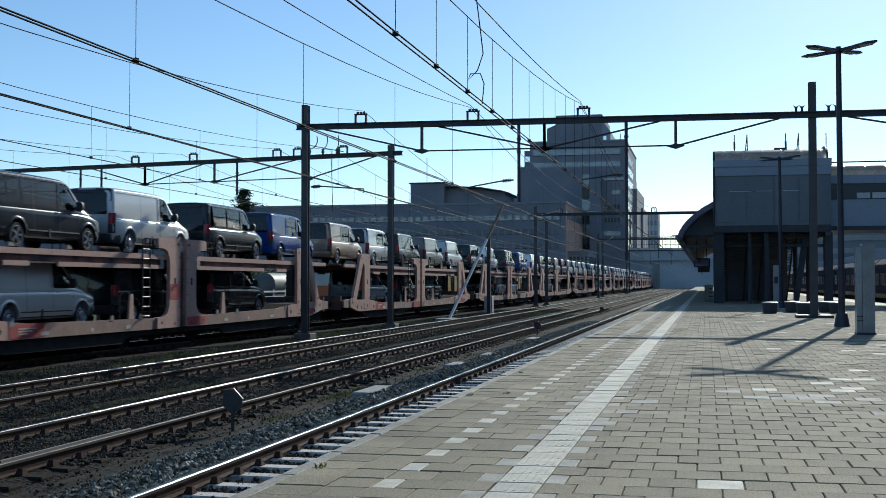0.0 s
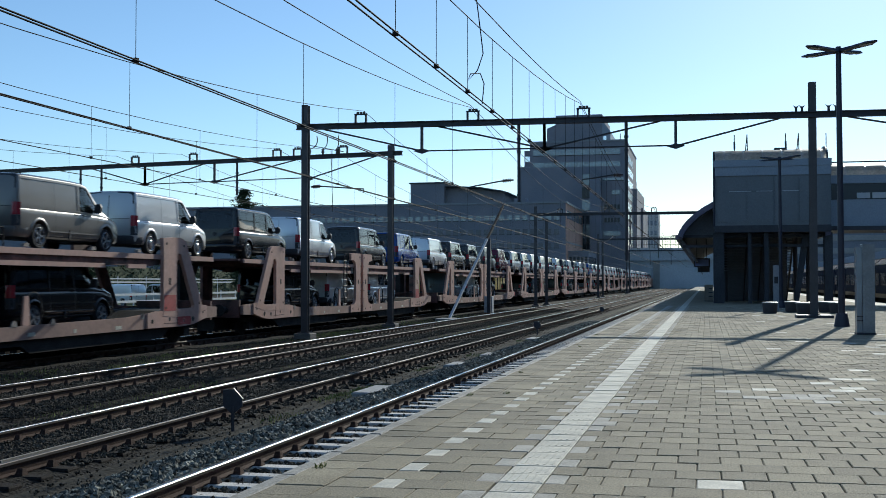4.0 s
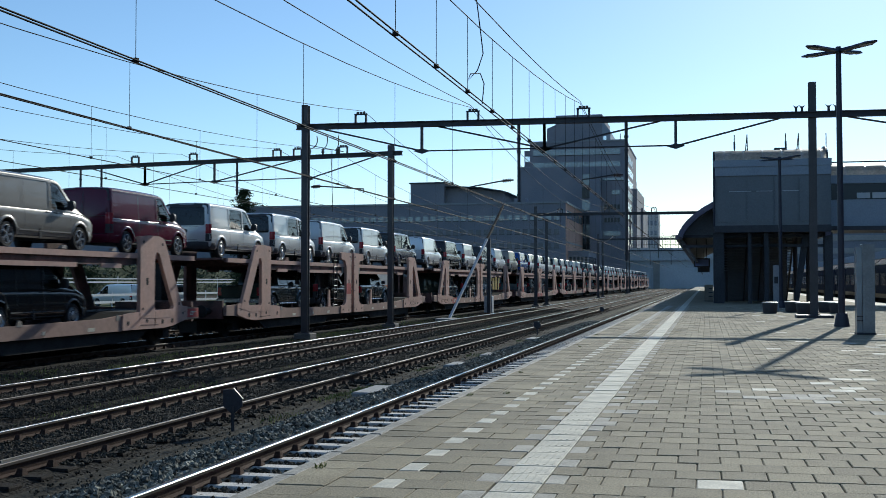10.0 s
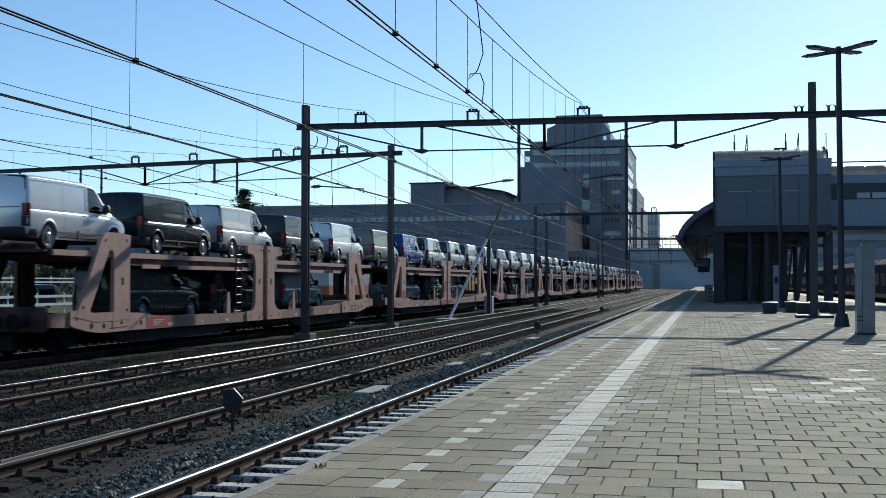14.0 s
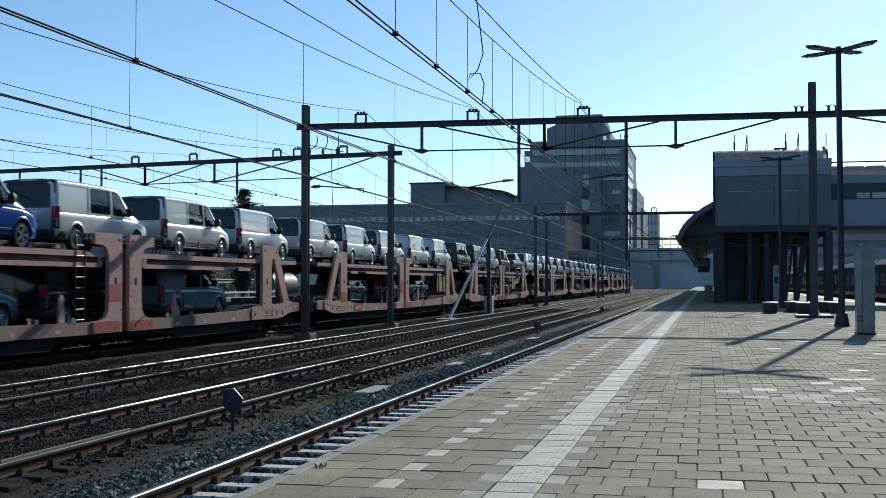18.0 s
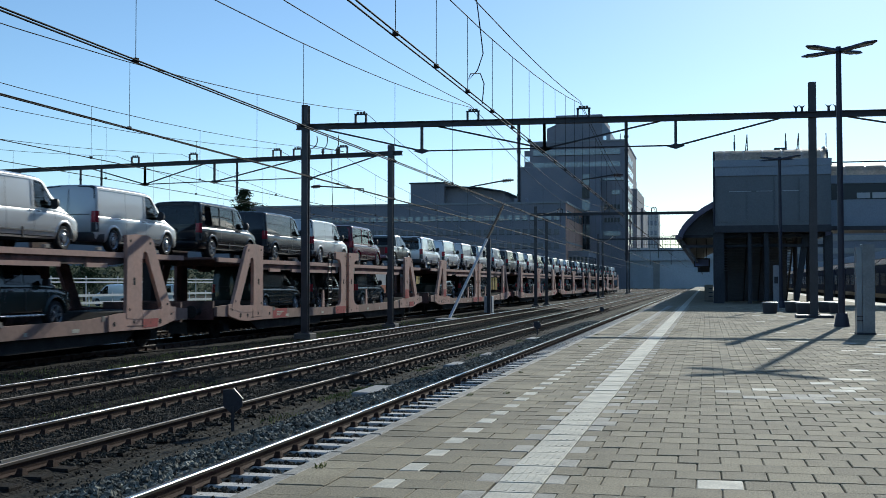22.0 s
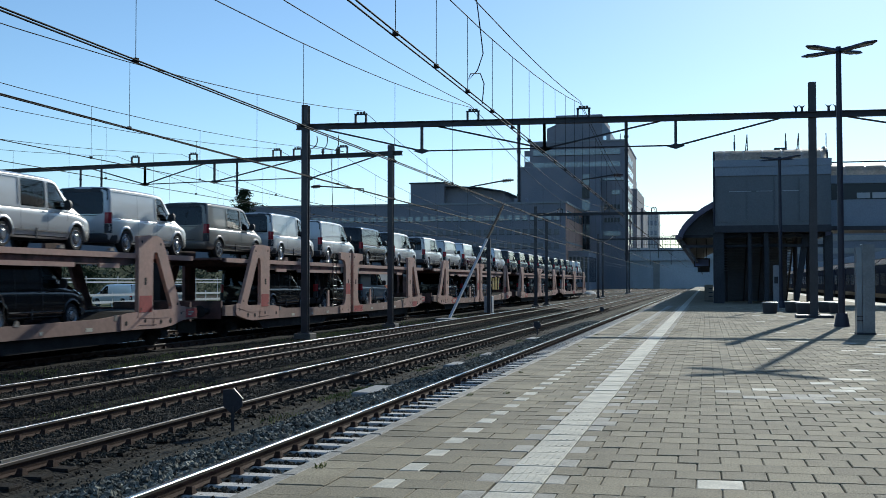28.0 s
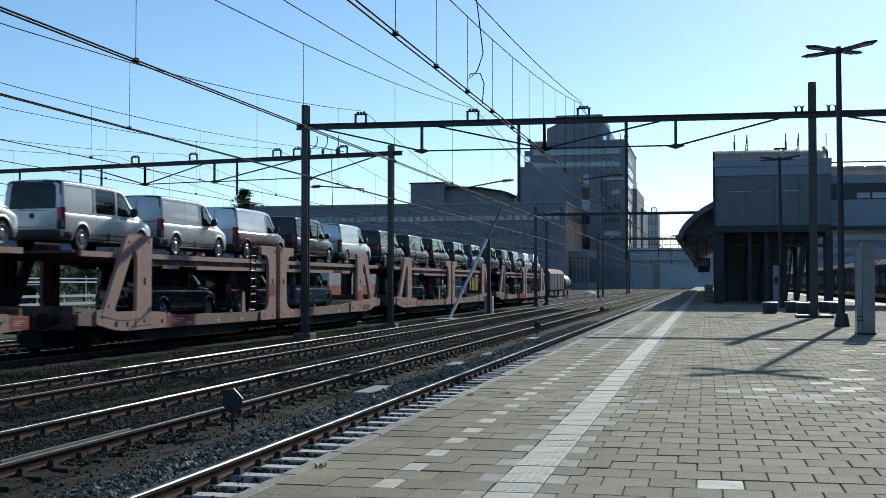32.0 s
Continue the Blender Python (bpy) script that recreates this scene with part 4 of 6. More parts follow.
    def head_mesh(s):
        q = Geo().loft([[(s * x, y - (z - 0.72) * 0.75, z) for x, y in ((0.50, 4.27), (0.68, 4.22), (0.80, 4.13), (0.90, 3.98), (0.935, 3.85))] for z in (0.72, 0.80, 0.90)], closed=False, caps=False)
        return q.mesh("head_lamp", LENS, 50)

    def mirror_mesh(s):
        q = Geo()
        q.loft([[(s * (1.04 + a * k), 2.80 + d, 1.245 + b * k) for a, b in ((-0.10, -0.11), (-0.04, -0.135), (0.07, -0.125), (0.11, -0.06), (0.105, 0.07), (0.06, 0.125), (-0.06, 0.125), (-0.10, 0.06))] for d, k in ((-0.045, 0.88), (-0.04, 1.0), (0.04, 0.98), (0.085, 0.6))])
        q.bar((s * 0.90, 2.80, 1.16), (s * 1.0, 2.79, 1.18), 0.07, 0.06)
        return q.mesh("mirror", PLASTIC, 50)

    for s in (1, -1):
        part("tail_lamp", shared(("tail", s), lambda: lamp_mesh(s)), None, t)
        part("head_lamp", shared(("head", s), lambda: head_mesh(s)), None, t)
        part("mirror", shared(("mirror", s), lambda: mirror_mesh(s)), None, t)

    def mould():
        q = Geo()
        for z, h in ((0.47, 0.035), (0.335, 0.03)):
            q.loft([[(side_x(y, z + d) + e, y, z + d) for d, e in ((0, -0.01), (0, 0.014), (h, 0.012), (h, -0.01))] for y in (0.48, 1.2, 2.0, 2.90)])
        q.box(0.94, 0.975, 1.42, 1.47, 0.29, 0.56)
        return q.mesh("side_moulding", PLASTIC)

    part("side_moulding", shared("mould", mould), None, t)

    def gaps():
        q = Geo()
        for y, z0, z1 in ((1.96, 0.40, 1.80), (0.74, 0.46, 1.80), (2.93, 0.80, 1.10)):
            q.sheet([[(side_x(y + d, z0 + (z1 - z0) * v / 10) + 0.003, y + d, z0 + (z1 - z0) * v / 10) for v in range(11)] for d in (-0.007, 0.007)])
        for y0, y1, z, h in ((BACK + 0.2, 1.95, 1.005, 0.010), (BACK + 0.25, 2.2, 1.862, 0.010)):
            q.sheet([[(side_x(y0 + (y1 - y0) * i / 12, z + d) + 0.004, y0 + (y1 - y0) * i / 12, z + d) for d in (0, h)] for i in range(13)])
        return q.mesh("door_gap", PLASTIC)

    part("door_gap", shared("gaps", gaps), None, t)

    def handles():
        q = Geo()
        for y in (1.70, 2.08):
            q.loft([[(0.935 + a, y + u * 0.20, 1.005 + b) for a, b in ((0, -0.018), (0.034 * k, -0.014), (0.034 * k, 0.014), (0, 0.018))] for u, k in ((0, 0.4), (0.15, 1), (0.85, 1), (1, 0.4))])
        return q.mesh("door_handle", paintwork, 40)
    part("door_handle", shared(("handle", colour), handles), None, t)
    alloy = windows >= 2 or colour in ("grey", "navy", "blue", "red", "beige", "taupe")

    def bumper(rear):
        q = Geo()
        if rear:
            q.loft([[(x * k, y - d, z) for x, y in ((-0.95, BACK + 0.45), (-0.935, BACK + 0.12), (-0.86, BACK - 0.02), (-0.6, BACK - 0.07), (0, BACK - 0.085), (0.6, BACK - 0.07), (0.86, BACK - 0.02), (0.935, BACK + 0.12), (0.95, BACK + 0.45))] for z, k, d in ((0.30, 0.95, -0.04), (0.36, 1.0, 0), (0.50, 1.012, 0.01), (0.555, 1.0, 0.0), (0.575, 0.96, -0.05))], closed=False, caps=False)
        else:
            q.loft([[(x * k, y - d, z) for x, y in ((-0.955, 3.84), (-0.92, 4.06), (-0.82, 4.22), (-0.55, 4.31), (0, 4.34), (0.55, 4.31), (0.82, 4.22), (0.92, 4.06), (0.955, 3.84))] for z, k, d in ((0.26, 0.96, 0.05), (0.33, 1.0, 0), (0.54, 1.0, 0), (0.62, 0.97, 0.05))], closed=False, caps=False)
        return q.mesh("bumper", paintwork if alloy else PLASTIC, 40)

    for rear, nm in ((True, "rear_bumper"), (False, "front_bumper")):
        part(nm, shared((nm, colour if alloy else ""), lambda: bumper(rear)), None, t)
    for y in (0.0, AXLE):
        for s in (1, -1):
            part("wheel_arch", shared(("arch", y, s, colour, two_tone), lambda: arch_mesh(y, s, PAINTS["red"][0] if two_tone else paintwork)), None, t)
            w = part("wheel", WHEELS[alloy][0], None, t)
            w.matrix_local = pose(s * 0.842, y, 0.342, 0, 0, 0 if s > 0 else 180)
            part("rim", WHEELS[alloy][1], None, w)
    return t


def pickup(colour, label):
    """A double-cab pickup, origin on the ground under its rear axle, front towards +y."""
    t = thing("pickup", (0, 0, 0), label, "pickup truck", "vans on the car train")
    m = PAINTS[colour][0]
    base = 3.15

    def body():
        secs = ((-1.24, 0.56, 1.10, 0.88), (-1.20, 0.50, 1.15, 0.93), (-0.9, 0.46, 1.165, 0.95), (0.7, 0.42, 1.165, 0.955), (2.6, 0.42, 1.15, 0.955), (3.1, 0.42, 1.13, 0.95), (3.65, 0.42, 1.08, 0.935), (3.92, 0.43, 1.00, 0.90), (4.04, 0.46, 0.86, 0.83))
        half = lambda zb, top, w: [(w * 0.88, zb), (w * 0.97, zb + 0.06), (w, zb + 0.20), (w + 0.008, 0.78), (w, top - 0.16), (w - 0.012, top - 0.07), (w - 0.05, top - 0.015), (w - 0.12, top)]
        rings = [[(x, y, z) for x, z in half(zb, top, w)] + [(-x, y, z) for x, z in reversed(half(zb, top, w))] for y, zb, top, w in secs]
        arches = Geo()
        for y in (0.0, base):
            for s in (1, -1):
                arches.tube((s * 0.62, y, 0.42), (s * 1.2, y, 0.42), 0.44, 22)
        done = cut_away(Geo().loft(rings).mesh("body", m), [Geo().box(-0.76, 0.76, -1.12, 0.64, 0.70, 1.4), arches])
        done.materials.clear()
        for mat in (m, PLASTIC):
            done.materials.append(mat)
        for f in done.polygons:
            c = f.center
            bed = abs(c.x) < 0.765 and -1.13 < c.y < 0.65 and 0.69 < c.z < 1.15
            f.material_index = 1 if bed or c.z < 0.46 or (abs(c.x) < 0.93 and any(math.hypot(c.y - y, c.z - 0.42) < 0.43 for y in (0.0, base))) else 0
            f.use_smooth = True
        done.set_sharp_from_angle(angle=radians(30))
        return done

    side = lambda z: 0.905 - (z - 1.12) * 0.235

    def cabin():
        q = Geo()
        rings = []
        for y, z in ((0.70, 1.18), (0.76, 1.50), (0.86, 1.70), (1.02, 1.80), (1.35, 1.835), (1.95, 1.83), (2.20, 1.77), (2.65, 1.48), (3.10, 1.15)):
            w = side(z)
            r = [(0.905, 1.10), (side(1.10 + (z - 1.10) * 0.6), 1.10 + (z - 1.10) * 0.6), (w + 0.012, z - 0.05), (w - 0.03, z - 0.012), (w - 0.14, z)]
            rings.append([(x, y, zz) for x, zz in r] + [(-x, y, zz) for x, zz in reversed(r)])
        return q.loft(rings).mesh("cabin", m, 35)

    def sheet(knots, s):
        """A dark pane on the cabin's side between low and high edges."""
        return Geo().sheet([[(s * (side(lo + (hi - lo) * v) + 0.012), y, lo + (hi - lo) * v) for v in (0, 0.5, 1)] for y, lo, hi in knots]).mesh("window", GLASS_CAR)

    part("body", shared(("pick", colour), body), None, t)
    part("cabin", shared(("pickcab", colour), cabin), None, t)
    for s in (1, -1):
        part("door_window", shared(("pw1", s), lambda: sheet(((0.98, 1.22, 1.64), (1.12, 1.21, 1.74), (1.72, 1.20, 1.76)), s)), None, t)
        part("door_window", shared(("pw2", s), lambda: sheet(((1.80, 1.20, 1.76), (2.12, 1.20, 1.73), (2.55, 1.19, 1.47), (2.86, 1.18, 1.26)), s)), None, t)
        part("mirror", shared(("pm", s), lambda: Geo().loft([[(s * (1.04 + a * k), 2.55 + d, 1.26 + b * k) for a, b in ((-0.11, -0.09), (0.10, -0.09), (0.12, 0.0), (0.09, 0.10), (-0.10, 0.09))] for d, k in ((-0.05, 0.9), (0.04, 1.0), (0.09, 0.6))]).mesh("mirror", PLASTIC, 50)), None, t)
        part("tail_lamp", shared(("pt", s), lambda: Geo().loft([[(s * x, y, z) for x, y in ((0.76, -1.245), (0.88, -1.25), (0.93, -1.21), (0.958, -1.10))] for z in (0.74, 0.9, 1.06)], closed=False, caps=False).mesh("tail_lamp", TAIL_RED)), None, t)
        part("sill_step", shared(("ps", s), lambda: Geo().tube((s * 0.97, 0.62, 0.40), (s * 0.97, 2.55, 0.40), 0.035, 8).mesh("sill_step", RIM)), None, t, "bright tubular side step")
        part("head_lamp", shared(("ph", s), lambda: Geo().loft([[(s * x, y, z) for x, y in ((0.5, 4.06), (0.75, 4.02), (0.88, 3.92), (0.935, 3.74))] for z in (0.80, 0.97)], closed=False, caps=False).mesh("head_lamp", LENS)), None, t)
    part("door_handle", shared("phandle", lambda: Geo().box(0.945, 0.985, 1.04, 1.20, 1.04, 1.075, 0.01).box(0.945, 0.985, 1.90, 2.06, 1.04, 1.075, 0.01).mesh("door_handle", RIM)), None, t)
    part("door_gap", shared("pgap", lambda: Geo().box(0.952, 0.966, 1.745, 1.757, 0.50, 1.10).box(0.952, 0.966, 0.86, 0.872, 0.75, 1.10).box(0.952, 0.966, 2.68, 2.692, 0.55, 1.08).box(0.948, 0.96, 0.665, 0.68, 0.46, 1.14).mesh("door_gap", PLASTIC)), None, t)
    part("tailgate", shared(("ptg", colour), lambda: Geo().box(-0.74, 0.74, -1.262, -1.20, 0.64, 1.12, 0.02).mesh("tailgate", m)), None, t)
    part("windscreen", shared("pws", lambda: Geo().sheet([[(x * k, y + 0.012, z + 0.012) for x in (-0.70, -0.35, 0.35, 0.70)] for y, z, k in ((2.26, 1.735, 0.94), (2.65, 1.485, 1.0), (3.04, 1.20, 1.08))]).mesh("windscreen", GLASS_CAR)), None, t)
    part("rear_window", shared("prw", lambda: Geo().sheet([[(x * k, y - 0.012, z) for x in (-0.68, 0.68)] for y, z, k in ((0.716, 1.24, 1.04), (0.755, 1.48, 1.0), (0.84, 1.66, 0.95))]).mesh("rear_window", GLASS_CAR)), None, t)
    part("bumper", shared("pb", lambda: Geo().box(-0.90, 0.90, -1.42, -1.22, 0.47, 0.64, 0.05).mesh("bumper", RIM)), None, t, "chrome rear bumper")
    for y in (0.0, base):
        for s in (1, -1):
            def flare(y=y, s=s):
                rows = []
                for i in range(15):
                    a = radians(-4 + 188 * i / 14)
                    rows.append([(s * x, y + r * math.cos(a), max(0.42, 0.42 + r * math.sin(a))) for r, x in ((0.435, 0.90), (0.435, 0.985), (0.46, 0.995), (0.52, 0.975), (0.55, 0.945))])
                return Geo().sheet(rows).mesh("wheel_arch", m, 40)
            part("wheel_arch", shared(("pflare", y, s, colour), flare), None, t)
            w = part("wheel", WHEELS[True][0], None, t)
            w.matrix_local = Matrix.LocRotScale((s * 0.86, y, 0.39), Euler((0, 0, 0 if s > 0 else math.pi)), (1.1, 1.14, 1.14))
            part("rim", WHEELS[True][1], None, w)
    return t


LADDER = surface("worn_ladder_steel", (0.24, 0.23, 0.22), 0.55, metal=0.4, vary=0.1, scale=4, fine=30, bump=0.05)
PALE_CHOCK = surface("pale_chock_metal", (0.26, 0.23, 0.20), 0.6, metal=0.2, vary=0.15, scale=4, fine=30, bump=0.1)

# ---- car carrier wagons ----
LEN, UP = 31.3, 2.88
SILL = ((0.20, 0.57), (2.0, 0.56), (8.5, 0.585), (12.0, 0.575), (12.7, 0.63), (13.5, 0.78), (14.5, 0.82), (14.5, 1.16), (13.6, 1.20), (9.5, 1.04), (8.4, 0.965), (2.2, 0.90), (0.20, 0.90))
JOINT_POST = ((0.22, 0.57), (1.75, 0.57), (1.75, 0.91), (1.38, 0.93), (1.12, 1.02), (0.98, 1.20), (0.95, 1.45), (0.94, 2.55), (0.97, 2.78), (1.10, 2.97), (1.28, 3.05), (1.70, 3.07), (1.72, 3.36), (1.55, 3.40), (0.22, 3.40))
FRAME_OUT = ((10.45, 1.05), (10.46, 2.0), (10.46, 2.9), (10.42, 3.38), (11.1, 3.43), (11.66, 3.42), (11.90, 3.36), (12.06, 3.22), (12.62, 2.26), (13.20, 1.30), (13.36, 1.06), (12.4, 0.90), (11.2, 0.90), (10.45, 0.95))
FRAME_IN = ((11.36, 1.22), (11.36, 2.0), (11.36, 2.66), (11.39, 2.82), (11.46, 2.91), (11.56, 2.93), (11.66, 2.88), (11.74, 2.74), (12.20, 1.95), (12.64, 1.24), (12.60, 1.17), (12.3, 1.15), (11.7, 1.15), (11.42, 1.15))
FOOT = ((9.45, 0.60), (12.0, 0.585), (12.65, 0.64), (13.45, 0.79), (13.62, 0.84), (13.62, 1.22), (13.30, 1.24), (12.75, 1.16), (11.3, 1.13), (9.9, 1.10), (9.45, 1.05))


def wagon():
    """Two close-coupled halves with an upper deck; origin at rail level under the joint."""
    t = thing("car_carrier_wagon", (0, 0, 0), "faded red double-deck car carrier wagon", "railway wagon", "car carrier wagons")
    for h in (-1, 1):
        Y = lambda y, h=h: h * y
        span = lambda a, b, h=h: sorted((h * a, h * b))
        flat = lambda pts, h=h: [(h * y, z) for y, z in pts]
        for s in (1, -1):
            X = lambda a, b, s=s: sorted((s * a, s * b))
            # far side takes a darker red, with its shade put into the colour
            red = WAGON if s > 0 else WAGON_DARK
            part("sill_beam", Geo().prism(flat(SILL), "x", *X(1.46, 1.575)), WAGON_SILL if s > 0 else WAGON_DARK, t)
            # underframe drawn low in near-black, also standing in for the shade beneath
            part("underframe", Geo().prism(flat(((0.1, 0.57), (11.3, 0.56), (10.6, 0.24), (3.6, 0.20), (3.2, 0.40), (0.1, 0.40))), "x", *X(1.30, 1.44)), CHASSIS, t)
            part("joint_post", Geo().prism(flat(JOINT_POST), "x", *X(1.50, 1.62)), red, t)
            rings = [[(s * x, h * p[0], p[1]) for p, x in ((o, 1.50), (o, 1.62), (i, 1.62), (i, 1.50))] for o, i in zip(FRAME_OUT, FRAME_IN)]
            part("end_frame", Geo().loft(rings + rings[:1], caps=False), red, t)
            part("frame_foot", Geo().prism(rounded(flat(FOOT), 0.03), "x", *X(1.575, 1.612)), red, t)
            if s > 0:
                q = Geo()
                for a in (0.52, 10.82):
                    q.box(1.618, 1.624, *span(a, a + 0.13), 1.92, 2.14)
                for y, z in ((0.40, 3.22), (0.60, 0.70), (1.45, 0.74), (10.65, 3.22), (11.85, 3.18), (10.62, 1.2), (13.0, 1.32)):
                    q.tube((1.618, Y(y), z), (1.626, Y(y), z), 0.045, 10)
                part("post_slots", q, CHASSIS, t)
                q = Geo()
                for y, z, r in ((9.75, 0.80, 0.07), (12.55, 0.80, 0.085), (11.9, 0.78, 0.075), (10.9, 0.84, 0.06), (13.3, 1.02, 0.05)):
                    q.tube((1.611, Y(y), z), (1.617, Y(y), z), r, 12)
                part("lashing_holes", q, CHASSIS, t)
                q = Geo().bar((1.612, Y(10.5), 0.72), (1.612, Y(11.6), 0.70), 0.012, 0.02).bar((1.612, Y(12.4), 1.02), (1.612, Y(13.5), 1.06), 0.012, 0.02).bar((1.612, Y(11.42), 0.66), (1.612, Y(11.42), 1.08), 0.02, 0.012)
                part("weld_seams", q, WAGON_DARK, t)
                q = Geo()
                for i in range(7):
                    q.tube((1.61, Y(0.30), 0.8 + i * 0.40), (1.634, Y(0.30), 0.8 + i * 0.40), 0.022, 6)
                part("post_bolts", q, WAGON_DARK, t)
                # pale hook plates beside the posts
                part("hook_plate", Geo().prism(rounded(((Y(1.18), 2.42), (Y(1.40), 2.42), (Y(1.42), 2.74), (Y(1.16), 2.74)), 0.07), "x", 1.50, 1.53), PALE_CHOCK, t)
                for yy in (2.6, 4.3, 9.1):
                    part("lashing_eye", Geo().prism([(Y(yy), 0.9), (Y(yy + 0.24), 0.9), (Y(yy + 0.19), 1.03), (Y(yy + 0.12), 1.06), (Y(yy + 0.05), 1.03)], "x", 1.54, 1.585), PALE_CHOCK, t)
                for yy, w in ((5.4, 0.14), (7.6, 0.35), (3.3, 0.3)):
                    part("marking_bar", Geo().box(1.576, 1.581, *span(yy, yy + w), 0.64, 0.74), PAVER_WHITE, t, "pale lettering bar")
                for yy in (3.2, 6.4, 9.0, 12.4):
                    part("wheel_chock", Geo().prism([(Y(yy), 2.9), (Y(yy + 0.26), 2.9), (Y(yy + 0.22), 3.0), (Y(yy + 0.06), 2.98)], "x", 1.38, 1.49), PALE_CHOCK, t)
                # short guard stanchions beside the post's head
                q = Geo()
                for yy in (1.85, 2.05, 2.35):
                    q.tube((1.50, Y(yy), 2.88), (1.50, Y(yy), 3.36), 0.02, 6)
                q.tube((1.50, Y(1.7), 3.34), (1.50, Y(2.35), 3.34), 0.02, 6).tube((1.50, Y(1.7), 3.15), (1.50, Y(2.35), 3.15), 0.016, 6)
                part("guard_rail", q, CHASSIS, t)
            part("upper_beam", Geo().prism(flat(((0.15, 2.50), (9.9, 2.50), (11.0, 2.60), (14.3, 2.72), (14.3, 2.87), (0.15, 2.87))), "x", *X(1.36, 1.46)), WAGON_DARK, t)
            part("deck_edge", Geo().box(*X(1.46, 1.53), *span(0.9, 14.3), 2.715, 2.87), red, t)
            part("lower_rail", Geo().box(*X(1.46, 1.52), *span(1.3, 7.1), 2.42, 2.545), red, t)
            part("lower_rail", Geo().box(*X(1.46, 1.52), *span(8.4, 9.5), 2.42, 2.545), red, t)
            part("brake_post", Geo().prism(flat(((3.10, 0.92), (3.42, 0.92), (3.34, 1.66), (3.18, 1.66))), "x", *X(1.50, 1.56)), WAGON, t)
            q = Geo()
            arc = [(s * 1.53, Y(3.26 + 0.34 + 0.34 * math.cos(a)), 1.45 + 0.30 * math.sin(a)) for a in [math.pi * (1 - k / 8) for k in range(9)]]
            for a, b in zip(arc, arc[1:]):
                q.tube(a, b, 0.02, 5)
            q.tube(arc[-1], (s * 1.53, Y(3.94), 0.95), 0.02, 5)
            part("grab_hoop", q, CHASSIS, t)
            q = Geo().tube((s * 0.88, Y(14.5), 0.98), (s * 0.88, Y(15.05), 0.98), 0.11, 10).tube((s * 0.88, Y(15.05), 0.98), (s * 0.88, Y(15.12), 0.98), 0.22, 12)
            part("buffer", q, CHASSIS, t)
            for ya in (2.4, 12.9):
                q = Geo().tube((s * 0.70, Y(ya), 0.42), (s * 0.83, Y(ya), 0.42), 0.44, 18).tube((s * 0.83, Y(ya), 0.42), (s * 1.15, Y(ya), 0.42), 0.14, 10)
                part("wheel", q, CHASSIS, t)
                q = Geo().box(*X(0.98, 1.22), *span(ya - 0.65, ya + 0.65), 0.52, 0.66).box(*X(0.98, 1.22), *span(ya - 0.22, ya + 0.22), 0.24, 0.56)
                part("axle_box", q, CHASSIS, t)
        for ya in (2.4, 12.9):
            part("axle", Geo().tube((-0.8, Y(ya), 0.42), (0.8, Y(ya), 0.42), 0.09, 8), CHASSIS, t)
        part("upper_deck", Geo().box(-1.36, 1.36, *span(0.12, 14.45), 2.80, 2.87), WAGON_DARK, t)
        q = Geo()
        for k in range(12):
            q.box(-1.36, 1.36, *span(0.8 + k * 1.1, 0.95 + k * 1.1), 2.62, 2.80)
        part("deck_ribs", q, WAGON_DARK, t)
        q = Geo()
        for sx in (-1, 1):
            q.box(*sorted((sx * 0.62, sx * 1.04)), *span(0.2, 14.4), 2.87, 2.88)
        part("wheel_tracks", q, GALV, t)
        part("lower_deck", Geo().prism(flat(((0.12, 0.62), (9.9, 0.62), (11.2, 0.98), (14.4, 1.04), (14.4, 1.12), (11.1, 1.10), (9.8, 0.73), (0.12, 0.73))), "x", -1.46, 1.46), CHASSIS, t)
        part("end_wall", Geo().box(-1.40, 1.40, *span(14.35, 14.48), 0.70, 1.35), WAGON_DARK, t)
        if h < 0:
            # near-black stands in for the shade on this far-side column
            part("inner_column", Geo().box(-1.42, -1.10, *span(13.3, 14.2), 1.0, 2.80), CHASSIS, t)
        part("coupler", Geo().box(-0.12, 0.12, *span(14.4, 15.45), 0.90, 1.08), CHASSIS, t)
        # beam lowered to hide the lit ground, in place of shade
        part("centre_beam", Geo().box(-0.35, 0.35, *span(0.1, 14.3), 0.20, 0.62), CHASSIS, t)
    part("joint_block", Geo().box(1.30, 1.50, -0.30, 0.30, 0.60, 3.0), WAGON_DARK, t, "dark red joint between the two halves")
    for s in (1, -1):
        q = Geo()
        for k in range(8):
            q.tube((s * 1.53, -2.55, 0.98 + k * 0.29), (s * 1.53, -2.10, 0.98 + k * 0.29), 0.017, 6)
        q.slot = 1
        q.tube((s * 1.53, -2.55, 0.8), (s * 1.53, -2.55, 3.3), 0.022, 6).tube((s * 1.53, -2.10, 0.8), (s * 1.53, -2.10, 3.3), 0.022, 6)
        part("ladder", q, [LADDER, CHASSIS], t)
    return t


def ahead(time):
    """Metres that the train has gone towards the camera."""
    return 10.821 * time - 0.010036 * time * time


TRAIN_X, TWIN0, WAGONS = -18.1, 33.73, 14
TIMES = [0, 2, 4, 6, 8, 10, 12, 14, 16, 18, 20, 22, 24, 26, 28, 30, 32]
MOVING, PAINTED = [], []


def riding(ob, y, z):
    MOVING.append((ob, y, z))


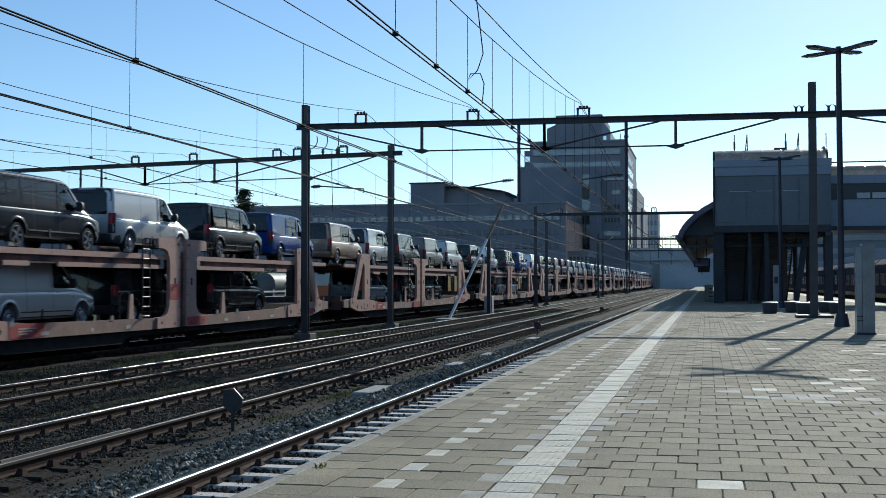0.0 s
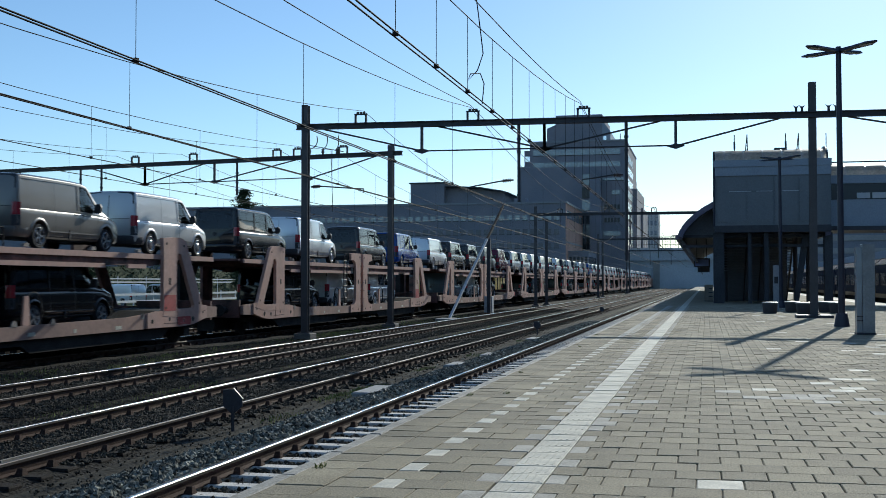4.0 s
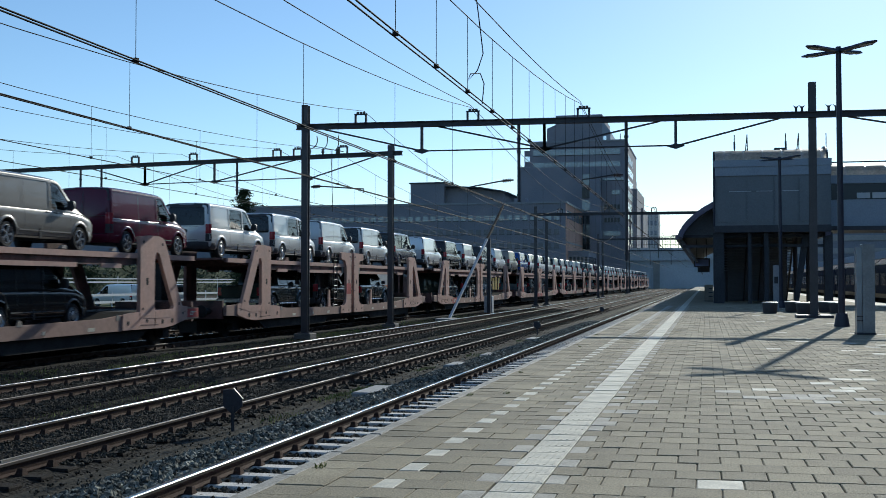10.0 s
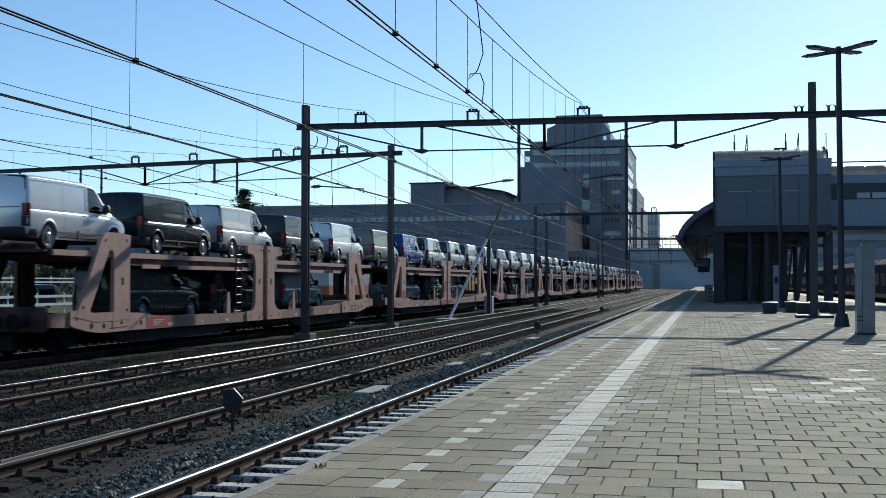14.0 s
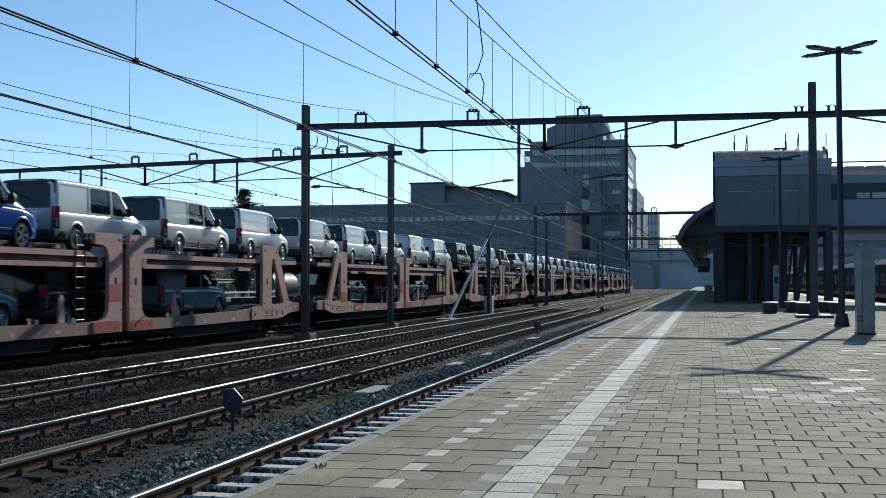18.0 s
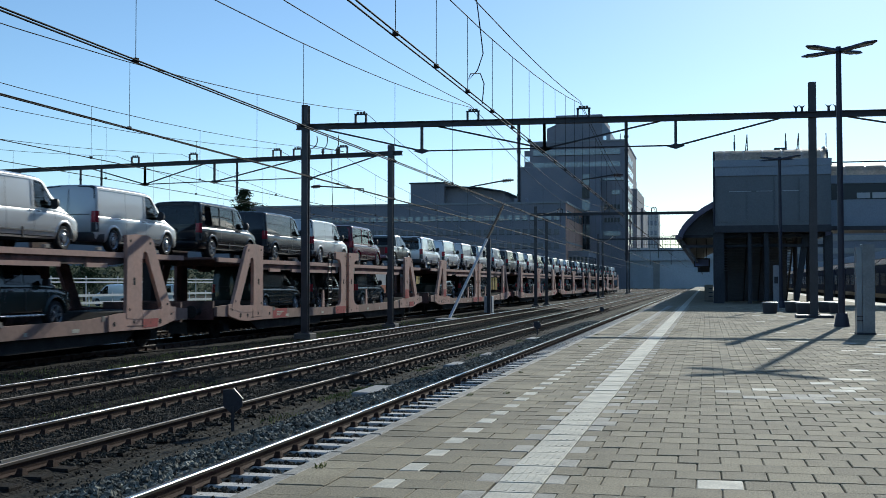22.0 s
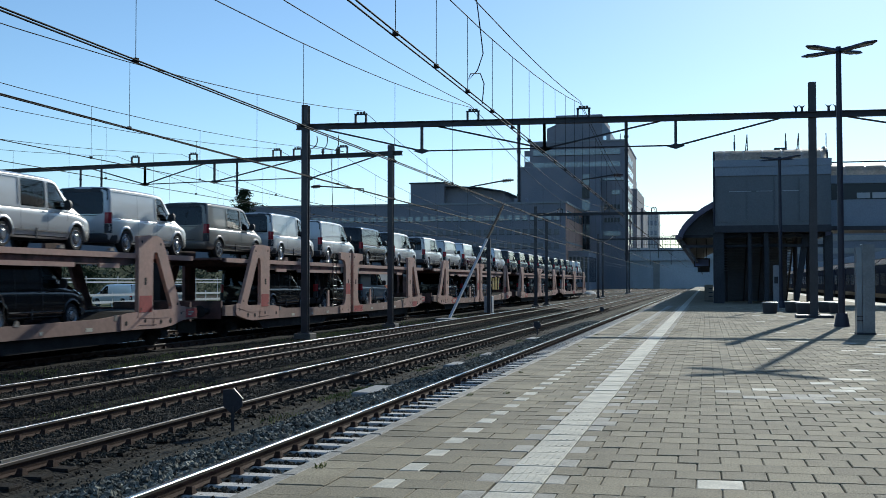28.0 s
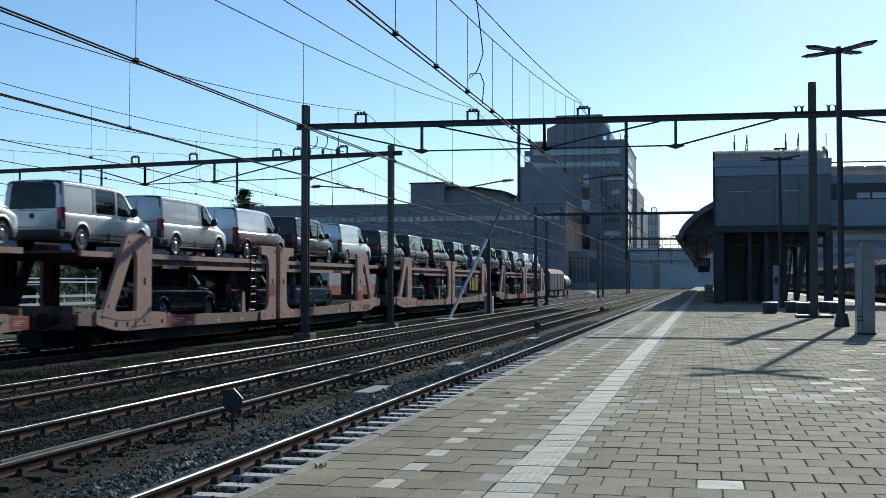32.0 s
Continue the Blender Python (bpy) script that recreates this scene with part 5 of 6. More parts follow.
# colours along the upper deck, wagon by wagon; a digit gives the glazing (0 panel van, 1 half glazed, 2 all glazed)
UPPER = ["silver0 grey0 silver3 black2 blue1", "beige1 silver1 grey0 taupe0 silver0", "black2 white0 grey1 blue1", "white0 grey1 grey2 taupe0 red0",
         "silver1 silver1 silver0 silver3 navy2", "white0 black0 silver0 grey0 white0", "taupe0 blue0 silver1 silver1 silver3", "silver3 silver3 silver1 silver0 silver0",
         "black2 grey0 silver0 red2 pickup", "white1 white0 silver0 silver1 silver3", "taupe1 silver3 silver0 black0 silver1", "silver1 silver0 twotone0 grey2 white0",
         "grey0 grey0 black2 grey2 teal2", "grey2 black0 grey0 silver0 white0"]
LOWER = ["silver0 black0 black2", "teal1 black0 black2", "black2 white0 white1", "teal0 white0 black0", "pickup black0 pickup", "green0 black0 teal0", "teal1 black0 teal1",
         "pickup black0 pickup", "green0 black0 green1", "pickup black0 black0", "black2 black0 teal1", "black2 black0 teal2", "black0 grey0 teal0", "black0 grey0 black1"]
SLOTS = {5: (-13.6, -7.5, -1.55, 4.75, 10.88), 4: (-12.55, -6.0, 2.66, 9.95)}
WORDS = {0: "panel van", 1: "van with one side window", 2: "van with dark side windows", 3: "panel van with a glazed tailgate"}
STOCK = {}


def vehicle(code, where):
    name, glaze = (code, 0) if code == "pickup" else (code[:-1], int(code[-1]))
    colour = {"pickup": "olive" if where == "upper" else "green", "twotone": "white"}.get(name, name)
    if name == "pickup":
        label = PAINTS[colour][1] + " double-cab pickup on the " + where + " wagon deck"
        key = (name, colour)
    elif name == "twotone":
        label = "white and dark red panel van on the upper wagon deck"
        key = (name, where)
    else:
        label = PAINTS[colour][1] + " " + WORDS[glaze] + " on the " + where + " wagon deck"
        key = (name, glaze, where)
    if key in STOCK:
        return copy_thing(STOCK[key], Matrix.Identity(4))
    STOCK[key] = pickup(colour, label) if name == "pickup" else van(colour, glaze, label, name == "twotone")
    return STOCK[key]


TWEAK = {(0, 0): -0.4, (0, 1): -0.6, (0, 2): -0.75, (0, 3): -0.45, (0, 4): -0.55, (8, 2): -0.4, (8, 3): -0.9, (8, 4): -0.35, (9, 0): 0.3, (9, 1): 0.3, (9, 2): 0.4, (11, 0): 0.25}
first_wagon = wagon()
rng = random.Random(21)
for k in range(WAGONS):
    yk = TWIN0 + k * LEN
    unit = first_wagon if k == 0 else copy_thing(first_wagon, Matrix.Identity(4))
    riding(unit, yk, 0.0)
    PAINTED.append((k, unit))
    row = UPPER[k].split()
    for j, code in enumerate(row):
        riding(vehicle(code, "upper"), yk + SLOTS[len(row)][j] + rng.uniform(-0.05, 0.05) + TWEAK.get((k, j), 0.0), UP)
    for j, code in enumerate(LOWER[k].split()):
        riding(vehicle(code, "lower"), yk + (-8.45, -2.15, 4.6)[j] + rng.uniform(-0.12, 0.12), 0.735)

# freshly repainted red panels on some wagons: y, z and how proud of the wagon's side they lie
PATCHES = ((-11.30, -10.55, 1.08, 1.55, 1.622), (-9.3, -7.8, 0.61, 0.97, 1.577), (13.66, 14.5, 0.86, 1.14, 1.577), (11.45, 12.4, 0.64, 0.98, 1.614),
           (-1.70, -0.30, 0.58, 0.90, 1.622), (-0.95, -0.28, 1.45, 1.95, 1.622), (10.50, 11.30, 1.10, 1.60, 1.622), (0.30, 1.70, 0.60, 0.88, 1.622))
for k, unit in PAINTED:
    for i, (y0, y1, z0, z1, x) in enumerate(PATCHES):
        if (k * 5 + i * 3) % 7 < (4 if k in (0, 1, 6, 7, 8, 9, 10, 11) else 1):
            part("repainted_panel", Geo().prism(rounded(((y0, z0), (y1, z0), (y1, z1), (y0, z1)), 0.05), "x", x, x + 0.003), WAGON_RED, unit, "fresh red repainted panel")
            if i in (1, 2):
                q = Geo()
                for r in range(3):
                    q.box(x + 0.0035, x + 0.005, y0 + (y1 - y0) * 0.25, y0 + (y1 - y0) * (0.75 - 0.12 * r), z0 + (z1 - z0) * (0.60 - 0.18 * r), z0 + (z1 - z0) * (0.70 - 0.18 * r))
                part("panel_mark", q, PAVER_WHITE, unit, "rows of pale painted lettering bars")

# ---- platform furniture ----
def lamp_post(x, y, h, arms, base=True):
    t = thing("lamp_post", (x, y, PLAT), "dark blue platform lamp post with four flat arms", "lamp post", "platform lamps")
    part("pole", Geo().tube((0, 0, 0.0), (-0.02, 0, h), 0.095, 14, 0.075), LAMP_PAINT, t, smooth=40)
    part("base_cone", Geo().tube((0, 0, 0), (0, 0, 0.38), 0.22, 14, 0.15), LAMP_PAINT, t, smooth=40)
    for ax, ay, up in arms:
        d = Vector((ax, ay, 0))
        n = d.normalized()
        w = Vector((-n.y, n.x, 0))
        q = Geo()
        rings = []
        for u, wid, th, z in ((0.0, 0.10, 0.10, 0.0), (0.35, 0.12, 0.07, 0.01), (0.55, 0.17, 0.06, 0.015), (0.78, 0.20, 0.06, 0.02), (1.0, 0.05, 0.03, 0.03)):
            c = d * u + Vector((0, 0, h - 0.12 + z + up * u))
            rings.append([c + w * wid + Vector((0, 0, -th / 2)), c + w * wid * 0.7 + Vector((0, 0, th / 2)), c - w * wid * 0.7 + Vector((0, 0, th / 2)), c - w * wid + Vector((0, 0, -th / 2))])
        arm = part("arm", q.loft(rings), LAMP_PAINT, t)
        c0, c1 = d * 0.58 + Vector((0, 0, h - 0.14 + up * 0.58)), d * 0.90 + Vector((0, 0, h - 0.135 + up * 0.9))
        q = Geo().add([c0 - w * 0.10, c0 + w * 0.10, c1 + w * 0.07, c1 - w * 0.07], [(0, 1, 2, 3)])
        part("diffuser", q, PALE_WALL, arm, "pale lamp glass")
    return t


lamp_post(3.74, 33.85, 7.98, ((-0.95, -0.8, 0.0), (0.90, -0.8, 0.06), (-0.95, 0.8, 0.0), (0.70, 0.8, 0.04)))
lamp_post(3.58, 58.0, 7.45, ((-0.95, -0.8, 0.0), (0.90, -0.8, 0.06), (-0.95, 0.8, 0.0), (0.70, 0.8, 0.04)))

# tall grey information column
t = thing("info_column", (3.70, 28.8, PLAT), "tall grey information column with a shiny narrow face", "information column")
part("body", Geo().box(-0.06, 0.22, -0.18, 0.26, 0.05, 2.18, 0.02), COLUMN_GREY, t)
part("front_panel", Geo().box(-0.19, -0.065, -0.14, 0.24, 0.05, 2.10, 0.01), PANE_PALE, t, "glossy grey glass panel")
part("plinth", Geo().box(-0.2, 0.24, -0.19, 0.28, 0, 0.05), STEEL_DARK, t)
for z in (0.32, 0.42):
    part("trim_band", Geo().box(-0.195, -0.06, -0.185, -0.14, z, z + 0.03), STEEL_DARK, t)
t = thing("ticket_post", (3.0, 52.0, PLAT), "slim blue-grey ticket post on the platform", "ticket post")
part("body", Geo().box(-0.12, 0.12, -0.1, 0.1, 0, 2.0, 0.02), CLADDING_PALE, t)
part("screen", Geo().box(-0.08, 0.08, -0.108, -0.1, 1.2, 1.5), PANE, t)

rng = random.Random(3)
for i, (x, y) in enumerate(((2.49, 47.33), (3.48, 49.32), (3.75, 46.79), (4.84, 49.64), (5.11, 47.94))):
    t = thing("planter_drum", (x, y, PLAT), "dark round concrete planter with a pale rim on the platform", "planter", "platform planters")
    q = Geo()
    n = 18
    prof = ((0.25, 0.0), (0.27, 0.05), (0.30, 0.36), (0.29, 0.42))
    q.loft([[(r * math.cos(2 * math.pi * k / n), r * math.sin(2 * math.pi * k / n), z) for k in range(n)] for r, z in prof])
    part("drum", q, DRUM, t, smooth=40)
    part("lid", Geo().loft([[(r * math.cos(2 * math.pi * k / n), r * math.sin(2 * math.pi * k / n), z) for k in range(n)] for r, z in ((0.29, 0.415), (0.32, 0.425), (0.32, 0.45), (0.25, 0.465), (0.10, 0.47))]), LID, t, "domed white lid", smooth=50)


def trackside_sign(x, y, h):
    t = thing("trackside_sign", (x, y, -0.24), "small dark trackside sign on a post seen from behind", "sign", "trackside signs")
    part("post", Geo().tube((0, 0, 0), (0, 0, h * 0.62), 0.028, 8), STEEL_DARK, t)
    q = Geo().prism([(-0.15, h * 0.62), (0.0, h * 0.42), (0.15, h * 0.62), (0.15, h * 0.78), (0.0, h), (-0.15, h * 0.98)], "y", -0.012, 0.012)
    part("plate", q, STEEL_DARK, t)
    part("plate_rim", Geo().bar((0.16, 0, h * 0.78), (0.01, 0, h + 0.01), 0.04, 0.015), GALV, t)


trackside_sign(-6.84, 15.65, 0.66)
trackside_sign(-6.9, 47.0, 0.62)
trackside_sign(-6.8, 76.0, 0.62)

# cover slabs lying in the strip between the tracks
for x, y, l, w in ((-6.44, 21.7, 1.6, 0.5), (-6.3, 29.0, 1.3, 0.6), (-6.25, 33.2, 1.2, 0.5), (-6.4, 43.0, 1.4, 0.5)):
    tagged(part("cover_slab", Geo().box(x - w / 2, x + w / 2, y - l / 2, y + l / 2, -0.24, -0.12, 0.03), CONCRETE, None), "pale concrete duct cover slab in the ballast", "slab", "duct covers")

# raking prop with its post beside the train
t = thing("raking_prop", (-14.4, 63.4, -0.1), "pale raking anchor prop leaning against a post", "anchor prop")
part("lower_prop", Geo().bar((0, 0, 0), (0, 11.5, 5.0), 0.13, 0.13), PALE_WALL, t)
part("upper_prop", Geo().bar((0, 11.5, 5.0), (0, 17.7, 7.65), 0.13, 0.13), BARK, t)
part("post", Geo().box(-0.25, 0.0, 12.7, 12.95, 0, 5.1), STEEL_DARK, t)
part("anchor_slab", Geo().box(-0.5, 0.35, -1.4, 0.4, -0.05, 0.06, 0.02), CONCRETE, t)
t = thing("trackside_cabinet", (-14.7, 77.2, -0.1), "pale grey trackside cabinet near the anchor post", "cabinet")
part("body", Geo().box(-0.28, 0.28, -0.3, 0.3, 0.06, 1.15, 0.03), PALE_WALL, t)
part("plinth", Geo().box(-0.3, 0.3, -0.32, 0.32, 0, 0.06), CONCRETE, t)

# ---- station building over the platform ----
FY, FX0, FX1 = 69.0, 0.54, 7.10
t = thing("station_building", (0, FY, 0), "blue-grey station footbridge building with silver vaulted roof", "station building")
part("wall_frame", Geo().box(FX0, FX1, 0.0, 0.25, 5.36, 8.30).box(FX0, FX0 + 0.25, 0.25, 8.0, 5.36, 8.30).box(FX1 - 0.25, FX1, 0.25, 8.0, 5.36, 8.30), WALL_PANEL, t)
part("floor_slab", Geo().box(FX0 - 0.02, FX1, -0.06, 8.2, 4.95, 5.36), STEEL_DARK, t)
for a, b in ((0.72, 2.30), (2.36, 3.88), (3.94, 5.28), (5.34, 6.92)):
    w = part("window", Geo().box(a, b, -0.035, -0.005, 5.55, 8.16), WALL_PANEL, t, "dark window panel")
    part("pane", Geo().box(a + 0.04, b - 0.04, -0.055, -0.04, 5.62, 7.30), WALL_PANEL, w)
    part("pane", Geo().box(a + 0.04, b - 0.04, -0.055, -0.04, 7.36, 8.10), WALL_PANEL, w)
# light showing in the windows, painted as pale strips on the panels
for a, b in ((1.34, 2.62), (2.9, 3.82), (4.38, 5.3)):
    part("light_strip", Geo().box(a, b, -0.07, -0.058, 7.35, 7.39), PALE_WALL, t, "pale strip standing for light showing in the window")
part("lower_fascia", Geo().box(FX0 - 0.05, FX1 + 0.02, -0.10, 0.0, 8.30, 8.82), CLADDING, t)
part("upper_fascia", Geo().box(FX0 - 0.08, FX1 + 0.04, -0.16, 0.0, 8.825, 9.23), CLADDING, t)
q = Geo()
arc = [(2.4 - 2.5 * math.cos(math.pi * k / 12), 9.22 + 0.80 * math.sin(math.pi * k / 12)) for k in range(13)]
q.sheet([[(x, y, z) for y, z in arc] for x in (FX0 - 0.1, 2.2, 3.9, 5.6, FX1 - 0.2)])
part("vault_roof", q, ROOF_CLEAR, t, smooth=30)
part("roof_floor", Geo().box(FX0, FX1 - 0.2, 0.1, 5.0, 9.10, 9.20), CLADDING_PALE, t)
for x in [FX0 + 0.55 + 1.1 * k for k in range(6)]:
    part("roof_seam", Geo().loft([[(x - 0.03, y, z), (x + 0.03, y, z), (x + 0.03, y, z + 0.035), (x - 0.03, y, z + 0.035)] for y, z in arc]), ROOF_METAL, t)
part("roof_end_hoop", Geo().loft([[(FX1 - 0.25, y - 0.0, z), (FX1 - 0.15, y, z), (FX1 - 0.15, y, z + 0.14), (FX1 - 0.25, y, z + 0.14)] for y, z in arc]), STEEL_DARK, t)
part("downpipe", Geo().tube((FX0 - 0.06, -0.1, 5.3), (FX0 - 0.06, -0.1, 9.75), 0.06, 8), LAMP_PAINT, t)
for x in (1.72, 4.72):
    q = Geo().tube((x, 2.0, 9.7), (x, 2.0, 11.0), 0.035, 6).tube((x + 0.62, 2.0, 9.7), (x + 0.75, 2.0, 11.0), 0.03, 6).tube((x + 0.78, 2.0, 9.7), (x + 0.75, 2.0, 11.0), 0.03, 6).tube((x, 2.0, 9.85), (x + 0.75, 2.0, 9.85), 0.035, 6).box(x - 0.05, x + 0.06, 1.94, 2.06, 10.1, 10.55)
    for k in range(4):
        q.tube((x + 0.64 + k * 0.03, 2.0, 10.0 + k * 0.25), (x + 0.77, 2.0, 10.1 + k * 0.25), 0.02, 5)
    part("aerial_frame", q, STEEL_DARK, t)
part("roof_unit", Geo().box(4.05, 4.78, 1.6, 2.4, 9.7, 10.10), STEEL_DARK, t)
part("roof_mast", Geo().tube((7.05, 2.0, 9.4), (7.05, 2.0, 10.95), 0.03, 6), STEEL_DARK, t)

# footbridge corridor to the next platform
t = thing("footbridge_corridor", (0, FY, 0), "blue-grey enclosed footbridge with a silver vaulted roof", "footbridge")
part("wall", Geo().box(FX1 + 0.01, 34, 0.9, 1.1, 5.30, 7.80), CLADDING, t)
part("fascia", Geo().box(FX1 + 0.05, 34, 0.75, 0.9, 7.80, 8.28), CLADDING, t)
part("window_band", Geo().box(FX1 + 0.1, 34, 0.86, 0.895, 6.86, 7.78), PANE, t)
for k in range(6):
    part("grille", Geo().box(8.62 + k * 0.86, 9.36 + k * 0.86, 0.83, 0.855, 6.92, 7.25), PALE_WALL, t, "pale perforated grille")
arc2 = [(0.85 + 2.2 - 2.2 * math.cos(math.pi * k / 10), 8.28 + 0.85 * math.sin(math.pi * k / 10)) for k in range(11)]
part("vault_roof", Geo().sheet([[(x, y, z) for y, z in arc2] for x in (FX1 + 0.02, 14, 22, 34)]), ROOF_CLEAR, t, smooth=30)
part("roof_floor", Geo().box(FX1 + 0.02, 34, 0.95, 5.2, 8.20, 8.27), CLADDING_PALE, t)
for x in [8.0 + 1.15 * k for k in range(8)]:
    part("roof_seam", Geo().loft([[(x - 0.03, y, z), (x + 0.03, y, z), (x + 0.03, y, z + 0.035), (x - 0.03, y, z + 0.035)] for y, z in arc2]), ROOF_METAL, t)
part("floor_slab", Geo().box(FX1 + 0.01, 34, 0.8, 5.4, 5.05, 5.30), STEEL_DARK, t)
part("back_wall", Geo().box(FX1 + 0.01, 34, 5.1, 5.3, 5.30, 8.28), WALL_PANEL, t)
part("hand_rail", Geo().tube((FX1, 1.2, 9.1), (34, 1.2, 9.1), 0.04, 6), STEEL_DARK, t)

# vaulted canopy along the platform
t = thing("platform_canopy", (0, 0, 0), "dark vaulted platform canopy with violet-grey edge", "canopy")
CX, CR, CRR = 3.75, 5.40, 3.35
arc3 = [(CX - (CR if a < 1.58 else CRR) * math.cos(a), 4.80 + 2.78 * max(0.0, math.sin(a)) ** 1.35) for a in [math.pi * k / 20 for k in range(21)]]
inner = [(CX - ((CR if a < 1.58 else CRR) - 0.30) * math.cos(a), 4.75 + 2.54 * max(0.0, math.sin(a)) ** 1.35) for a in [math.pi * k / 20 for k in range(21)]]
part("vault", Geo().prism(arc3 + inner[::-1], "y", 69.3, 190), SOFFIT, t)
part("front_edge", Geo().prism(arc3 + [(x, z - 0.05) for x, z in inner[::-1]], "y", 69.06, 69.28), CANOPY, t, "violet-grey front edge")
part("gable_panel", Geo().prism([(x, z) for x, z in inner] , "y", 70.4, 70.5), SOFFIT, t)
part("edge_gutter", Geo().box(CX - CR - 0.15, CX - CR + 0.25, 69.3, 190, 4.62, 4.85), CANOPY, t)
for z in (4.7, 4.1):
    part("cross_tie", Geo().box(CX - CR + 0.3, CX + 3.1, 70.0, 70.15, z, z + 0.16), PIER, t)
part("side_apron", Geo().prism([(CX - CR + 0.1, 4.62), (CX - CR + 0.25, 4.62), (-0.5, 3.3), (-0.65, 3.3)], "y", 71, 190), SOFFIT, t)
for k in range(10):
    part("column", Geo().tube((1.2, 76 + k * 11, PLAT), (1.2, 76 + k * 11, 6.6), 0.16, 10), STEEL_DARK, t)
    part("column", Geo().tube((6.4, 76 + k * 11, PLAT), (6.4, 76 + k * 11, 6.6), 0.16, 10), STEEL_DARK, t)

# stairs, piers and screens under the building
t = thing("station_stairs", (0, 0, 0), "dark open-riser stairs beneath the footbridge building", "stairs")
for x0, x1 in ((0.42, 1.05), (2.42, 2.62), (3.35, 3.6), (6.75, 7.2)):
    part("pier", Geo().box(x0, x1, 69.3, 70.2, PLAT, 4.95), PIER, t)
for x0, x1, zt in ((1.10, 2.40, 26), (2.64, 3.34, 26), (3.62, 5.2, 26)):
    for k in range(zt):
        part("step", Geo().box(x0, x1, 72.0 + (25 - k) * 0.29, 72.31 + (25 - k) * 0.29, PLAT + k * 0.165, PLAT + k * 0.165 + 0.06), SOFFIT, t)
for x in (1.05, 2.42, 3.36, 5.22):
    part("stringer", Geo().prism([(79.5, PLAT), (80.0, PLAT), (72.3, 5.2), (71.8, 5.2)], "x", x, x + 0.08), STEEL_DARK, t)
part("raking_screen", Geo().prism([(5.05, PLAT), (5.35, PLAT), (6.0, 4.95), (5.6, 4.95)], "y", 70.3, 70.5), PIER, t)
# added dark screen that blocks light showing between the steps
part("back_screen", Geo().box(0.9, 5.3, 80.6, 80.7, PLAT, 5.0), SOFFIT, t)

t = thing("train_display", (0.24, 78, 0), "blue hanging departure display under the canopy", "display board")
part("case", Geo().box(-1.05, 0.02, -0.12, 0.12, 3.02, 3.62, 0.02), STEEL_DARK, t)
part("screen", Geo().box(-0.95, -0.08, -0.135, -0.122, 3.10, 3.54), SCREEN, t)
for x in (-0.85, -0.2):
    part("hanger", Geo().tube((x, 0, 3.62), (x, 0, 4.9), 0.025, 6), STEEL_DARK, t)
t = thing("train_display", (0, 104, 0), "blue hanging departure display further along the canopy", "display board")
part("case", Geo().box(-0.75, 0.3, -0.12, 0.12, 2.9, 3.4, 0.02), STEEL_DARK, t)
part("hanger", Geo().tube((-0.2, 0, 3.4), (-0.2, 0, 4.9), 0.025, 6), STEEL_DARK, t)
t = thing("platform_kiosk", (0.15, 76.5, PLAT), "beige vending cabinet beside the stairs", "vending cabinet")
part("body", Geo().box(-0.27, 0.27, -0.3, 0.3, 0.05, 1.10, 0.03), LATH, t)
for z in (0.3, 0.55, 0.8):
    part("vent_slot", Geo().box(0.0, 0.25, -0.306, -0.3, z, z + 0.06), STEEL_DARK, t)
part("plinth", Geo().box(-0.28, 0.28, -0.28, 0.28, 0, 0.05), STEEL_DARK, t)

# neighbouring platform and standing train on the far side
t = thing("far_platform", (0, 0, 0), "pale sunlit neighbouring platform", "platform", kind="structure")
part("body", Geo().box(15.5, 24, 20, 260, -0.24, PLAT), PALE_WALL, t)
t = thing("far_canopy", (0, 0, 0), "pale flat canopy of the neighbouring platform", "canopy")
part("roof", Geo().box(14.6, 24, 84, 210, 4.15, 4.55), CLADDING_PALE, t)
part("roof_edge", Geo().box(14.4, 14.6, 84, 210, 4.0, 4.65), PALE_WALL, t)
for k in range(8):
    part("column", Geo().tube((18, 88 + 15 * k, PLAT), (18, 88 + 15 * k, 4.15), 0.18, 10), STEEL_DARK, t)
part("stair_roof", Geo().prism([(76, 7.6), (76.0, 7.9), (92, 4.6), (92, 4.3)], "x", 14.2, 18.5), CLADDING_PALE, t)
part("stair_side", Geo().prism([(76, 5.2), (76, 7.5), (92, 4.2), (92, 2.2)], "x", 14.3, 14.4), PANE, t)
t = thing("standing_train", (12.6, 0, 0), "dark blue passenger train with ochre lower band at the next track", "train")
for k in range(7):
    y0 = 34 + k * 24.5
    coach = part("coach_body", Geo().prism([(-1.36, 0.95), (1.36, 0.95), (1.42, 2.2), (1.32, 3.2), (0.85, 3.6), (-0.85, 3.6), (-1.32, 3.2), (-1.42, 2.2)], "y", y0, y0 + 24), TRAIN_BLUE, t)
    part("lower_band", Geo().box(-1.405, -1.30, y0, y0 + 24, 0.98, 1.26), OCHRE, coach, "worn ochre band")
    part("skirt", Geo().box(-1.2, 1.2, y0 + 0.4, y0 + 23.6, 0.05, 0.95), CHASSIS, coach)
    part("roof_gutter", Geo().box(-1.36, -1.30, y0, y0 + 24, 3.16, 3.23), WHITE_PAINT, coach)
    for n in range(8):
        part("window", Geo().box(-1.432, -1.40, y0 + 1.0 + n * 2.9, y0 + 3.1 + n * 2.9, 1.80, 2.62), PANE, coach)
    for yb in (3.0, 5.6, 18.4, 21.0):
        part("wheel", Geo().tube((-0.85, y0 + yb, 0.20), (0.85, y0 + yb, 0.20), 0.44, 16), CHASSIS, coach)
    part("door", Geo().box(-1.43, -1.39, y0 + 23.1, y0 + 23.9, 1.0, 2.9), OCHRE if k % 2 else TRAIN_BLUE, coach)

